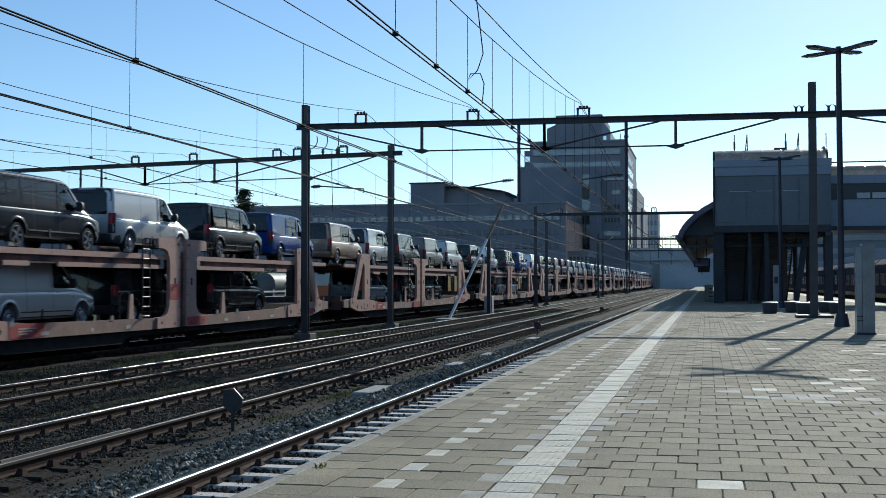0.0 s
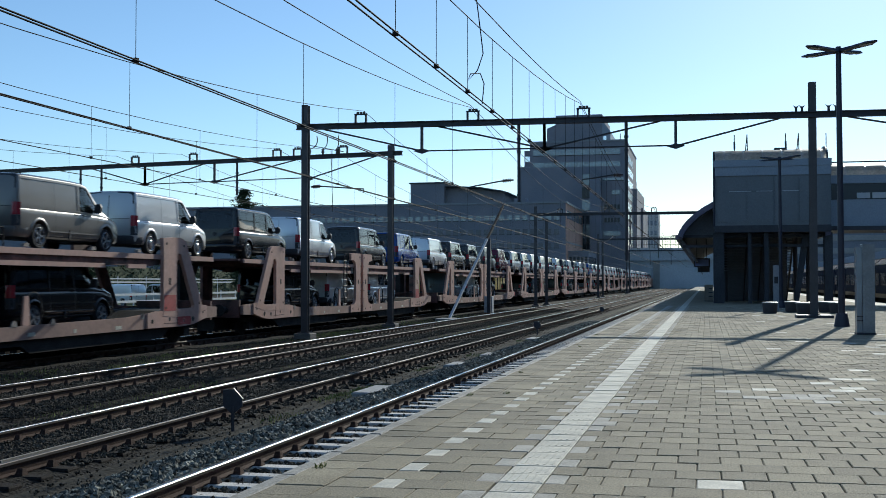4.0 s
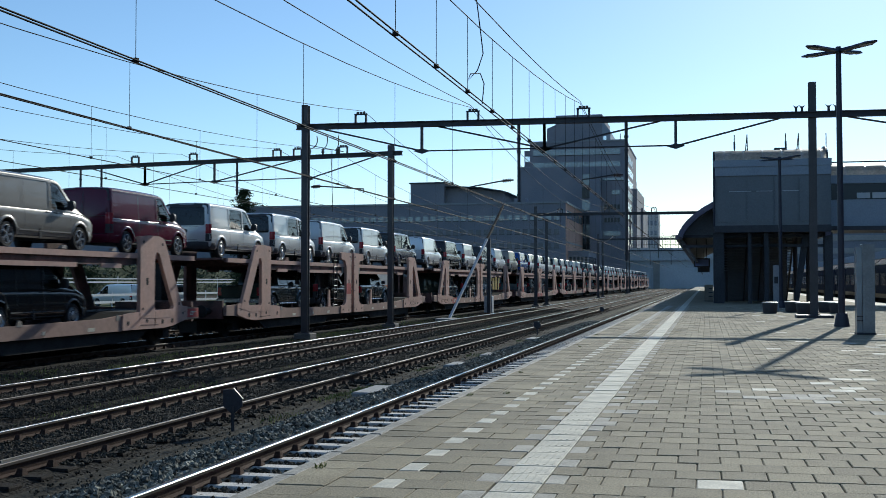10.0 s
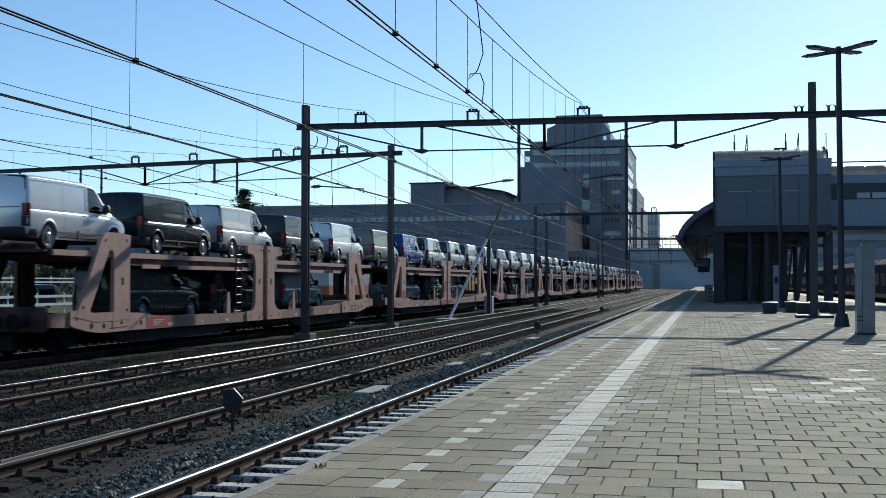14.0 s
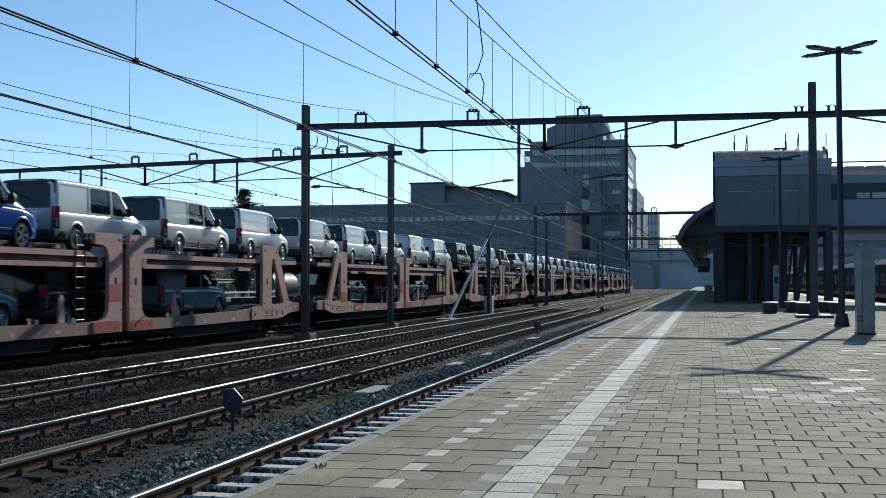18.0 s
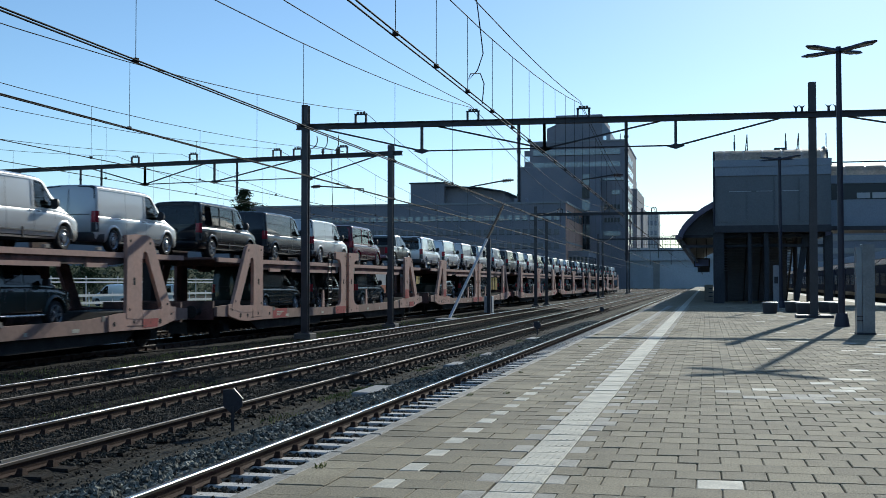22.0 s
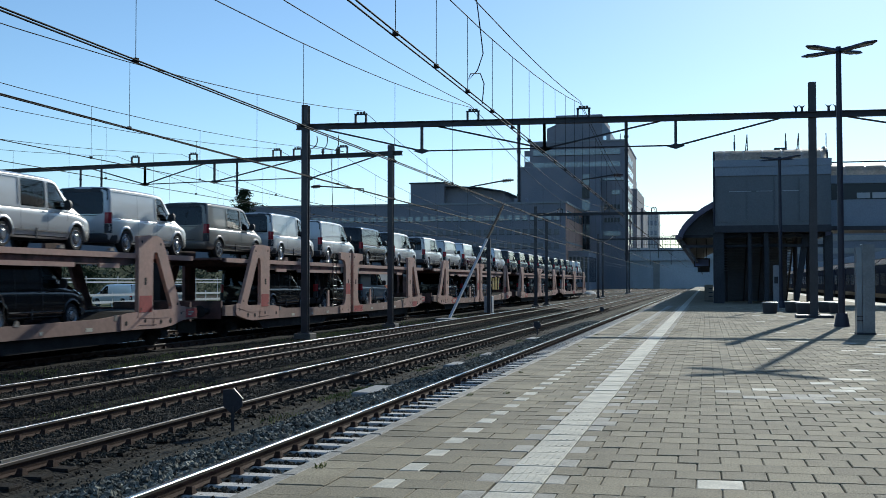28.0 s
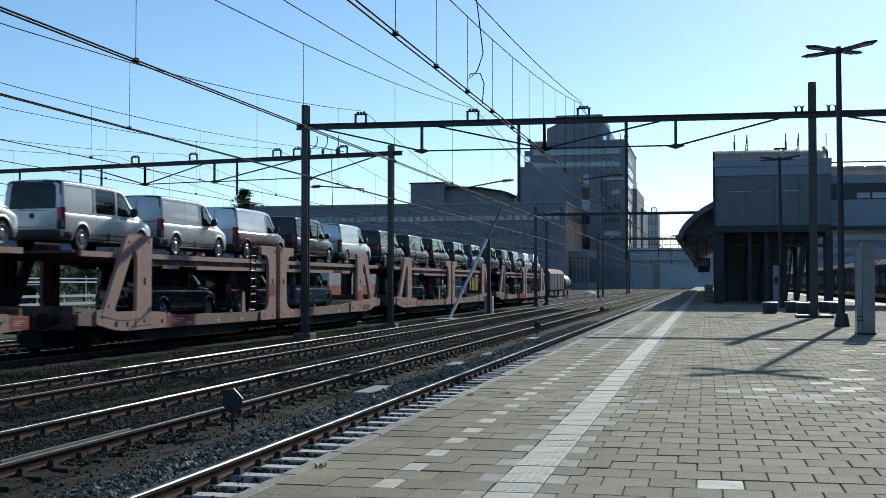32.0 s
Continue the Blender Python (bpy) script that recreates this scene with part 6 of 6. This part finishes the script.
# added unseen masses, right of the platforms and behind, that block low sky
t = thing("station_hall", (0, 0, 0), "unseen dark brick mass added to block low sky reflections", "building")
part("wall", Geo().box(34, 52, -70, 175, -0.24, 15.0), BRICK_DARK, t)
part("roof", Geo().prism([(33.4, 15.0), (52.6, 15.0), (43, 19.5)], "y", -70.5, 175.5), STEEL_DARK, t)
for k in range(40):
    part("window", Geo().box(33.93, 34.02, -66 + k * 6, -62.8 + k * 6, 2.0, 6.0), PANE, t)
    part("window", Geo().box(33.93, 34.02, -66 + k * 6, -62.8 + k * 6, 8.5, 12.5), PANE, t)
# unseen row added behind the camera, closing off the low sky
t = thing("signal_house", (0, 0, 0), "unseen brick row added behind the camera to block low sky", "building")
part("wall", Geo().box(-60, 30, -92, -80, -0.24, 12.0), BRICK_DARK, t)
part("roof", Geo().prism([(-93, 12.0), (-79, 12.0), (-86, 16.5)], "x", -60.5, 30.5), STEEL_DARK, t)
for k in range(14):
    part("window", Geo().box(-57 + k * 6, -54.5 + k * 6, -80.05, -79.95, 3, 6), PANE, t)

t = thing("parking_block", (0, 240, 0), "grey parking block behind the neighbouring platform", "building")
part("wall", Geo().box(11.5, 80, 0, 20, -0.24, 13.2), BRICK_DARK, t)
for z in (2.6, 5.2, 7.8, 10.4):
    part("deck_band", Geo().box(11.4, 80, -0.3, 0, z, z + 1.1), CONCRETE, t)

# ---- behind the train ----
g = Geo()
rows = [[(x, y, -0.20 + 0.12 * noise.noise((x * 0.2, y * 0.2, 0))) for x in (-27, -31, -36, -42, -50, -60, -75)] for y in range(20, 150, 6)]
tagged(part("meadow", g.sheet(rows), MEADOW, None), "rough green and yellow meadow beside the yard", "meadow", kind="stuff")


def fence(x, y0, y1, rails, step, label):
    t = thing("fence", (x, y0, -0.2), label, "fence", "yard fences")
    for z, h in rails:
        part("rail", Geo().box(-0.04, 0.04, 0, y1 - y0, z, z + h), WHITE_PAINT, t)
    y = 0.0
    while y <= y1 - y0:
        part("post", Geo().box(-0.10, -0.045, y, y + 0.14, 0, rails[-1][0] + 0.3), PALE_WALL, t)
        y += step


fence(-40.0, 50, 104, ((0.75, 0.16), (1.25, 0.16)), 3.0, "white two-rail fence on the meadow")
fence(-58.0, 74, 146, ((2.15, 0.14), (2.5, 0.12)), 6.0, "white high railing beyond the meadow")


def tank_wagon(x, y, length, label, z=0.0):
    t = thing("tank_wagon", (x, y, z), label, "tank wagon")
    n = 18
    q = Geo().loft([[(r * math.cos(2 * math.pi * k / n), yy, 1.95 + r * math.sin(2 * math.pi * k / n)) for k in range(n)] for yy, r in ((0, 0.75), (0.12, 1.05), (0.35, 1.22), (length - 0.35, 1.22), (length - 0.12, 1.05), (length, 0.75))])
    part("tank", q, TANK_DARK, t, smooth=35)
    part("frame", Geo().box(-1.2, 1.2, -0.4, length + 0.4, 0.75, 0.98), CHASSIS, t)
    for yy in (1.2, length - 1.2):
        for s in (-1, 1):
            part("wheel", Geo().tube((s * 0.7, yy, 0.44), (s * 0.84, yy, 0.44), 0.45, 16), CHASSIS, t)
    part("emblem", Geo().tube((1.235, length * 0.45, 2.0), (1.245, length * 0.45, 2.0), 0.22, 12), CHASSIS, t)
    return t


tank_wagon(-44.0, 108.0, 7.4, "grimy grey tank wagon standing in the yard", -0.18)
tank_wagon(-22.6, 176.5, 7.0, "dark rounded tank wagon standing on the yard track")
t = thing("box_wagon", (-22.6, 157.5, 0), "grimy round-roofed box wagon standing on the yard track", "railway wagon")
part("body", Geo().prism([(-1.35, 0.95), (1.35, 0.95), (1.35, 3.2), (-1.35, 3.2)], "y", 0, 15.6), TANK_DARK, t)
part("roof", Geo().prism([(-1.40, 3.205), (1.40, 3.205), (1.05, 3.72), (0.4, 3.95), (-0.4, 3.95), (-1.05, 3.72)], "y", -0.1, 15.7), WAGON_DARK, t, "dull rounded roof")
part("frame", Geo().box(-1.25, 1.25, -0.4, 16.0, 0.65, 0.95), CHASSIS, t)
for yy in (2.5, 13.1):
    for s in (-1, 1):
        part("wheel", Geo().tube((s * 0.7, yy, 0.44), (s * 0.84, yy, 0.44), 0.45, 16), CHASSIS, t)
for k in range(5):
    part("door_rib", Geo().box(1.352, 1.40, 1.5 + k * 3.1, 1.62 + k * 3.1, 1.0, 3.2), CHASSIS, t)
t = thing("work_wagon", (-30.0, 84.0, 0), "orange and white railway work wagon in the yard", "railway wagon")
part("lower_body", Geo().box(-1.3, 1.3, 0, 17, 0.95, 1.75), ORANGE, t)
part("upper_body", Geo().box(-1.3, 1.3, 0, 17, 1.75, 2.75), TANK_GREY, t)
part("frame", Geo().box(-1.25, 1.25, -0.4, 17.4, 0.65, 0.95), CHASSIS, t)
for yy in (2.5, 14.5):
    for s in (-1, 1):
        part("wheel", Geo().tube((s * 0.7, yy, 0.44), (s * 0.84, yy, 0.44), 0.45, 16), CHASSIS, t)


def panel_wagon(y, count):
    """Works wagon with upright yellow side panels between dark stakes, on the same line as the orange one."""
    length = count * 2.05
    t = thing("work_wagon", (-30.0, y, 0), "dull yellow panelled railway work wagon in the yard", "railway wagon", "yellow work wagons")
    part("frame", Geo().box(-1.25, 1.25, -0.4, length + 0.4, 0.62, 0.85), CHASSIS, t)
    part("load_bed", Geo().box(-1.18, 1.18, 0.05, length - 0.05, 0.85, 2.55), WAGON_DARK, t, "dark wagon inside")
    for k in range(count):
        y0 = k * 2.05
        part("side_panel", Geo().box(1.19, 1.27, y0 + 0.14, y0 + 1.91, 0.87, 2.2), YELLOW_DULL, t)
        for j in range(3):
            part("upper_slat", Geo().box(1.19, 1.26, y0 + 0.16 + j * 0.62, y0 + 0.62 + j * 0.62, 2.2, 2.82), YELLOW_DULL, t)
        part("stake", Geo().box(1.19, 1.33, y0 - 0.06, y0 + 0.06, 0.7, 2.86), CHASSIS, t)
    for yy in (2.2, length - 2.2):
        for s in (-1, 1):
            part("wheel", Geo().tube((s * 0.7, yy, 0.44), (s * 0.84, yy, 0.44), 0.45, 16), CHASSIS, t)
    for yy in (-0.4, length + 0.4):
        for s in (-1, 1):
            part("buffer", Geo().tube((s * 0.87, yy, 0.95), (s * 0.87, yy + math.copysign(0.5, yy), 0.95), 0.2, 10), CHASSIS, t)


for y in (111.0, 129.0, 147.0, 165.0):
    panel_wagon(y, 8)


def conifer(x, y, h, label):
    t = thing("conifer", (x, y, -0.2), label, "tree")
    part("trunk", Geo().tube((0, 0, 0), (0.1, 0, h * 0.97), 0.22, 8, 0.03), BARK, t)
    rng = random.Random(h)
    q, limbs = Geo(), Geo()
    z = 1.5
    while z < h:
        for k in range(6):
            a = rng.uniform(0, 6.28)
            reach = min((h - z) * 0.8 + 0.45, 1.25) * rng.uniform(0.55, 1.25)
            if k == 0 and 1.2 < h - z < 1.7:
                a, reach = 0.1 * rng.uniform(-1, 1), 2.9
            d = Vector((math.cos(a), math.sin(a), -0.12))
            p0 = Vector((0, 0, z))
            limbs.tube(p0, p0 + d * reach, 0.035, 4, 0.01, caps=False)
            for _ in range(60):
                u = rng.uniform(0.15, 1.0)
                c = p0 + d * reach * u + Vector((rng.uniform(-0.25, 0.25), rng.uniform(-0.25, 0.25), rng.uniform(-0.2, 0.12)))
                s = rng.uniform(0.16, 0.36)
                e = Vector((rng.uniform(-1, 1), rng.uniform(-1, 1), rng.uniform(-0.6, 0.4))) * s
                e2 = Vector((rng.uniform(-1, 1), rng.uniform(-1, 1), rng.uniform(-0.6, 0.4))) * s
                q.add([c, c + e, c + e2], [(0, 1, 2)])
        z += rng.uniform(0.22, 0.38)
    part("limbs", limbs, BARK, t)
    part("crown", q, LEAF, t)


def broadleaf(x, y, h, r, label, seed):
    t = thing("tree", (x, y, -0.2), label, "tree", "trees beyond the yard")
    rng = random.Random(seed)
    part("trunk", Geo().tube((0, 0, 0), (0.15, 0.1, h * 0.6), 0.25, 8, 0.10), BARK, t)
    limbs, q = Geo(), Geo()
    for _ in range(16):
        a, el = rng.uniform(0, 6.28), rng.uniform(0.2, 1.3)
        d = Vector((math.cos(a) * math.cos(el), math.sin(a) * math.cos(el), math.sin(el)))
        p0 = Vector((0.1, 0.05, h * rng.uniform(0.3, 0.6)))
        tip = p0 + d * r * rng.uniform(0.6, 1.1)
        limbs.tube(p0, tip, 0.07, 5, 0.02, caps=False)
        for _ in range(120):
            c = p0.lerp(tip, rng.uniform(0.4, 1.1)) + Vector([rng.gauss(0, 0.35) for _ in range(3)])
            s = rng.uniform(0.12, 0.3)
            e, e2 = Vector([rng.uniform(-1, 1) for _ in range(3)]) * s, Vector([rng.uniform(-1, 1) for _ in range(3)]) * s
            q.add([c, c + e, c + e2], [(0, 1, 2)])
    part("limbs", limbs, BARK, t)
    part("crown", q, LEAF, t)


conifer(-51.3, 120.0, 12.9, "dark blunt-topped conifer with one long branch behind the car train")
for i, (x, y, h, r) in enumerate(((-62, 78, 3.6, 2.2), (-64, 90, 3.2, 2.0), (-66, 104, 3.8, 2.4), (-70, 118, 3.5, 2.2), (-60, 68, 3.0, 1.9))):
    broadleaf(x, y, h, r, "low leafy tree beyond the meadow fence", 40 + i)

# ---- buildings ----
def window_row(t, name, x0, x1, y, z0, z1, count, gap=0.25, mat=None, out=0.06):
    """Windows side by side in a wall that faces the camera."""
    w = (x1 - x0) / count
    for k in range(count):
        a, b = x0 + k * w + gap / 2 * w, x0 + (k + 1) * w - gap / 2 * w
        ob = part(name, Geo().box(a, b, y - out, y + 0.02, z0, z1), mat or PANE, t)
        part("sill", Geo().box(a - 0.1, b + 0.1, y - out - 0.15, y, z0 - 0.15, z0 - 0.005), STEEL_DARK, ob)


def side_row(t, name, x, y0, y1, z0, z1, count, gap=0.25, mat=None):
    """Windows side by side in a wall that faces +x."""
    w = (y1 - y0) / count
    for k in range(count):
        part(name, Geo().box(x - 0.02, x + 0.08, y0 + k * w + gap / 2 * w, y0 + (k + 1) * w - gap / 2 * w, z0, z1), mat or PANE_PALE, t)


Y1 = 330.0
t = thing("office_block", (0, Y1, 0), "long dark brick office block with rows of windows", "building")
part("wall", Geo().box(-320, -40, 0, 46, -0.24, 25.2), BRICK_DARK, t)
part("parapet", Geo().box(-320.2, -39.6, -0.4, 46.2, 25.2, 25.75), CLADDING_PALE, t)
part("roof_block", Geo().box(-87.2, -76.7, 1, 30, 25.75, 31.8), BRICK_DARK, t)
part("roof_block_cap", Geo().box(-87.6, -76.4, 0.6, 30.4, 31.8, 32.2), STEEL_DARK, t)
part("roof_storey", Geo().prism([(-76.7, 25.76), (-58.7, 25.76), (-58.7, 28.9), (-66.0, 30.1), (-76.7, 30.8)], "y", 4, 34), BRICK_DARK, t)
part("roof_overhang", Geo().prism([(-76.65, 31.15), (-65.6, 30.5), (-58.8, 29.3), (-56.9, 28.7), (-56.9, 28.4), (-58.8, 28.95), (-65.6, 30.15), (-76.65, 30.8)], "y", 1, 36), STEEL_DARK, t)
for z in (20.3, 16.2, 12.1, 8.0, 3.9):
    window_row(t, "window", -172, -41.5, 0, z, z + 1.5, 56, 0.35, PANE_DULL if z != 20.3 else PANE_PALE)
side_row(t, "window", -40, 2, 44, 20.9, 23.3, 14, 0.08, PANE_BRIGHT)
part("brick_band", Geo().box(-39.97, -39.90, 0.5, 45.5, 13.6, 14.1), CONCRETE, t)
part("roof_hut", Geo().box(-55.4, -52.0, 1, 5, 25.76, 27.0), BRICK_DARK, t)
part("antenna", Geo().tube((-82.8, 4, 31.8), (-82.8, 4, 39.9), 0.10, 6), STEEL_DARK, t)
# lighter skin paints the low sun onto this end wall
part("side_facing", Geo().box(-40, -39.96, 0, 46, -0.2, 25.2), BRICK_SUNLIT, t, "sunlit red brick end wall")
t = thing("low_wing", (0, Y1, 0), "low brick wing with tall narrow windows", "building")
part("wall", Geo().box(-41.2, -33.9, 6, 30, -0.24, 11.0), BRICK_DARK, t)
part("parapet", Geo().box(-41.3, -33.7, 5.8, 30.2, 11.0, 11.35), CLADDING_PALE, t)
for k in range(6):
    part("window", Geo().box(-40.8 + k * 1.16, -40.1 + k * 1.16, 5.92, 6.02, 2.0, 9.6), PANE, t)
for k in range(8):
    part("window", Geo().box(-33.92, -33.82, 7 + k * 2.8, 8.6 + k * 2.8, 2.0, 9.6), PANE, t)

YT = 380.0
t = thing("office_tower", (0, YT, 0), "dark stepped brick office tower with window bands", "building")
part("main_wall", Geo().box(-61.5, -26.0, 0, 62, -0.24, 40.9), BRICK_DARK, t)
part("upper_wall", Geo().box(-58.3, -26.0, 1.0, 60, 40.9, 49.4), BRICK_DARK, t)
part("shoulder", Geo().box(-60.5, -58.3, 3.0, 40, 40.9, 47.1), BRICK_DARK, t)
part("shoulder_window", Geo().box(-60.2, -58.6, 2.9, 3.02, 43.2, 45.1), PANE_BRIGHT, t)
part("cap_wall", Geo().box(-50.3, -34.4, 8, 40, 49.4, 59.6), BRICK_DARK, t)
part("cap_left", Geo().prism([(-53.4, 49.4), (-50.3, 49.4), (-50.3, 56.5), (-53.4, 55.2)], "y", 8.2, 38), BRICK_DARK, t)
part("cap_right", Geo().prism([(-34.4, 49.4), (-31.6, 49.4), (-31.6, 53.6), (-34.4, 57.6)], "y", 8.2, 38), CLADDING, t)
part("cap_window", Geo().box(-34.0, -33.0, 8.1, 8.3, 50.4, 52.0), PANE_BRIGHT, t)
part("roof_edge", Geo().box(-58.5, -25.8, 0.7, 60.2, 49.4, 49.9), CLADDING_PALE, t)
part("step_edge", Geo().box(-61.7, -58.2, -0.3, 1.2, 40.9, 41.2), CLADDING_PALE, t)
window_row(t, "window", -57.2, -27.8, 1.0, 45.0, 46.9, 22, 0.10, PANE_PALE)
window_row(t, "window", -57.2, -27.8, 1.0, 41.0, 42.6, 22, 0.10, PANE_PALE)
for k in range(6):
    window_row(t, "window", -40.5, -37.8, 0, 13.2 + k * 4.3, 16.8 + k * 4.3, 2, 0.06, PANE_PALE if k % 2 else PANE)
part("stair_shaft", Geo().prism([(-37.4, -0.24), (-33.9, -0.24), (-33.9, 35.9), (-37.4, 39.0)], "y", -6.0, 0), BRICK_DARK, t)
part("shaft_roof", Geo().prism([(-37.5, 39.05), (-33.8, 35.8), (-33.8, 36.2), (-37.5, 39.45)], "y", -6.2, 0), CLADDING_PALE, t)
part("rear_wing", Geo().box(-26.0, -24.6, 40, 90, -0.24, 36.5), BRICK_DARK, t)
part("end_wing", Geo().box(-24.6, -23.8, 66, 100, -0.24, 31.0), BRICK_DARK, t)
for k in range(10):
    side_row(t, "window", -26.0, 2, 38, 6.5 + k * 4.1, 9.0 + k * 4.1, 9, 0.3, PANE_BRIGHT if k % 3 else PANE_PALE)
window_row(t, "window", -33.6, -26.6, 0, 36.1, 37.0, 6, 0.08, PANE_PALE)
window_row(t, "window", -30.6, -27.8, 0, 31.3, 32.9, 3, 0.08, PANE_PALE)
window_row(t, "window", -33.2, -27.8, 0, 26.6, 28.0, 5, 0.3, PANE)
window_row(t, "window", -33.2, -27.8, 0, 22.2, 23.6, 5, 0.3, PANE)
window_row(t, "window", -33.4, -27.8, 0, 17.6, 19.1, 5, 0.1, PANE_PALE)
part("antenna", Geo().tube((-28.4, 10, 49.4), (-28.4, 10, 53), 0.15, 6), STEEL_DARK, t)

t = thing("far_block", (0, 520, 0), "pale grey distant block with a small spire", "building")
part("wall", Geo().box(-30.5, -20.9, 0, 20, -0.24, 33.2), PALE_WALL, t)
part("spire", Geo().tube((-28.6, 5, 33.2), (-28.6, 5, 43), 0.9, 6, 0.05), CONCRETE, t)
for k in range(6):
    window_row(t, "window", -30, -21.4, 0, 6 + k * 4.4, 7.8 + k * 4.4, 5, 0.4, CLADDING)

# road viaduct across the end of the station
t = thing("viaduct", (0, 400, 0), "pale concrete road viaduct crossing the railway", "viaduct")
part("deck", Geo().box(-160, 60, 0, 12, 9.6, 13.8), VIADUCT, t)
part("deck_edge", Geo().box(-160, 60, -0.5, 0, 12.6, 13.9), VIADUCT, t)
for x in range(-150, 60, 22):
    part("pier", Geo().box(x, x + 2.2, 1, 11, -0.24, 9.6), CONCRETE, t)
part("abutment", Geo().box(-26.5, 70.0, 1.5, 11.5, -0.24, 9.6), VIADUCT, t, "shaded blue-grey wall under the viaduct")
for k in range(60):
    part("railing_post", Geo().box(-40 + k * 0.9, -39.85 + k * 0.9, -0.3, -0.15, 13.9, 17.6), GALV, t)
part("railing_top", Geo().box(-40, 14, -0.35, -0.1, 17.6, 17.9), GALV, t)
part("railing_mid", Geo().box(-40, 14, -0.32, -0.13, 15.0, 15.15), GALV, t)
# two pale heaps beside the far tracks and a buffer of shrubs
for x, y, s in ((-15.4, 236, 1.0), (-15.0, 262, 1.2), (-21.5, 215, 0.8))[2:]:
    q = Geo()
    n = 12
    q.loft([[(r * 1.6 * math.cos(2 * math.pi * k / n) * s, r * 5 * math.sin(2 * math.pi * k / n) * s, z * s) for k in range(n)] for r, z in ((1.0, 0), (0.85, 0.4), (0.4, 0.75), (0.05, 0.85))])
    ob = part("rubble_heap", q, CONCRETE, None, smooth=50)
    ob.location = (x, y, -0.24)
    tagged(ob, "pale heap of rubble beside the far tracks", "heap", "rubble heaps")

# shrub belt that closes the yard on its far side
q = Geo()
rng = random.Random(77)
for _ in range(14000):
    y = rng.uniform(40, 300)
    hgt = 5.5 + 2.0 * noise.noise((y * 0.08, 1.0, 0)) + 1.2 * noise.noise((y * 0.4, 5.0, 0))
    x, z = -84 + rng.gauss(0, 1.6), rng.random() * hgt
    s = rng.uniform(0.25, 0.6)
    e, e2 = Vector([rng.uniform(-1, 1) for _ in range(3)]) * s, Vector([rng.uniform(-1, 1) for _ in range(3)]) * s
    c = Vector((x, y, z))
    q.add([c, c + e, c + e2], [(0, 1, 2)])
tagged(part("shrub_belt", q, SHRUB, None), "dark green belt of shrubs behind the yard", "shrubs", kind="stuff")
q = Geo()
q.loft([[(-85.5, y, -0.3), (-85.0, y, 4.2 + 1.5 * noise.noise((y * 0.08, 1.0, 0))), (-84.0, y, -0.3)] for y in range(38, 304, 6)])
tagged(part("earth_bank", q, SHRUB, None), "overgrown dark bank behind the yard", "bank", kind="structure")
for i, (x, y, code) in enumerate(((-50.0, 92.0, "white0"), (-52.0, 104.0, "silver2"), (-54.0, 84.0, "grey2"))):
    ob = vehicle(code, "upper")
    ob = copy_thing(ob, pose(x, y, -0.15, 0, 0, 70)) if ob in [m[0] for m in MOVING] else ob
    ob.matrix_world = pose(x, y, -0.15, 0, 0, 70)
    tagged(ob, ("white", "silver", "dark grey")[i] + " van parked beside the meadow", "van", "parked vans")


# ---- what moves ----
def motions():
    for ob, y, z in MOVING:
        rows = []
        for time in TIMES:
            yy = y - ahead(time)
            turn = math.degrees(math.atan2(bend(yy) - bend(yy + 4), 4.0))
            rows.append((time, pose(TRAIN_X + bend(yy), yy, z, 0, 0, turn)))
        walk(ob, rows)


motions()
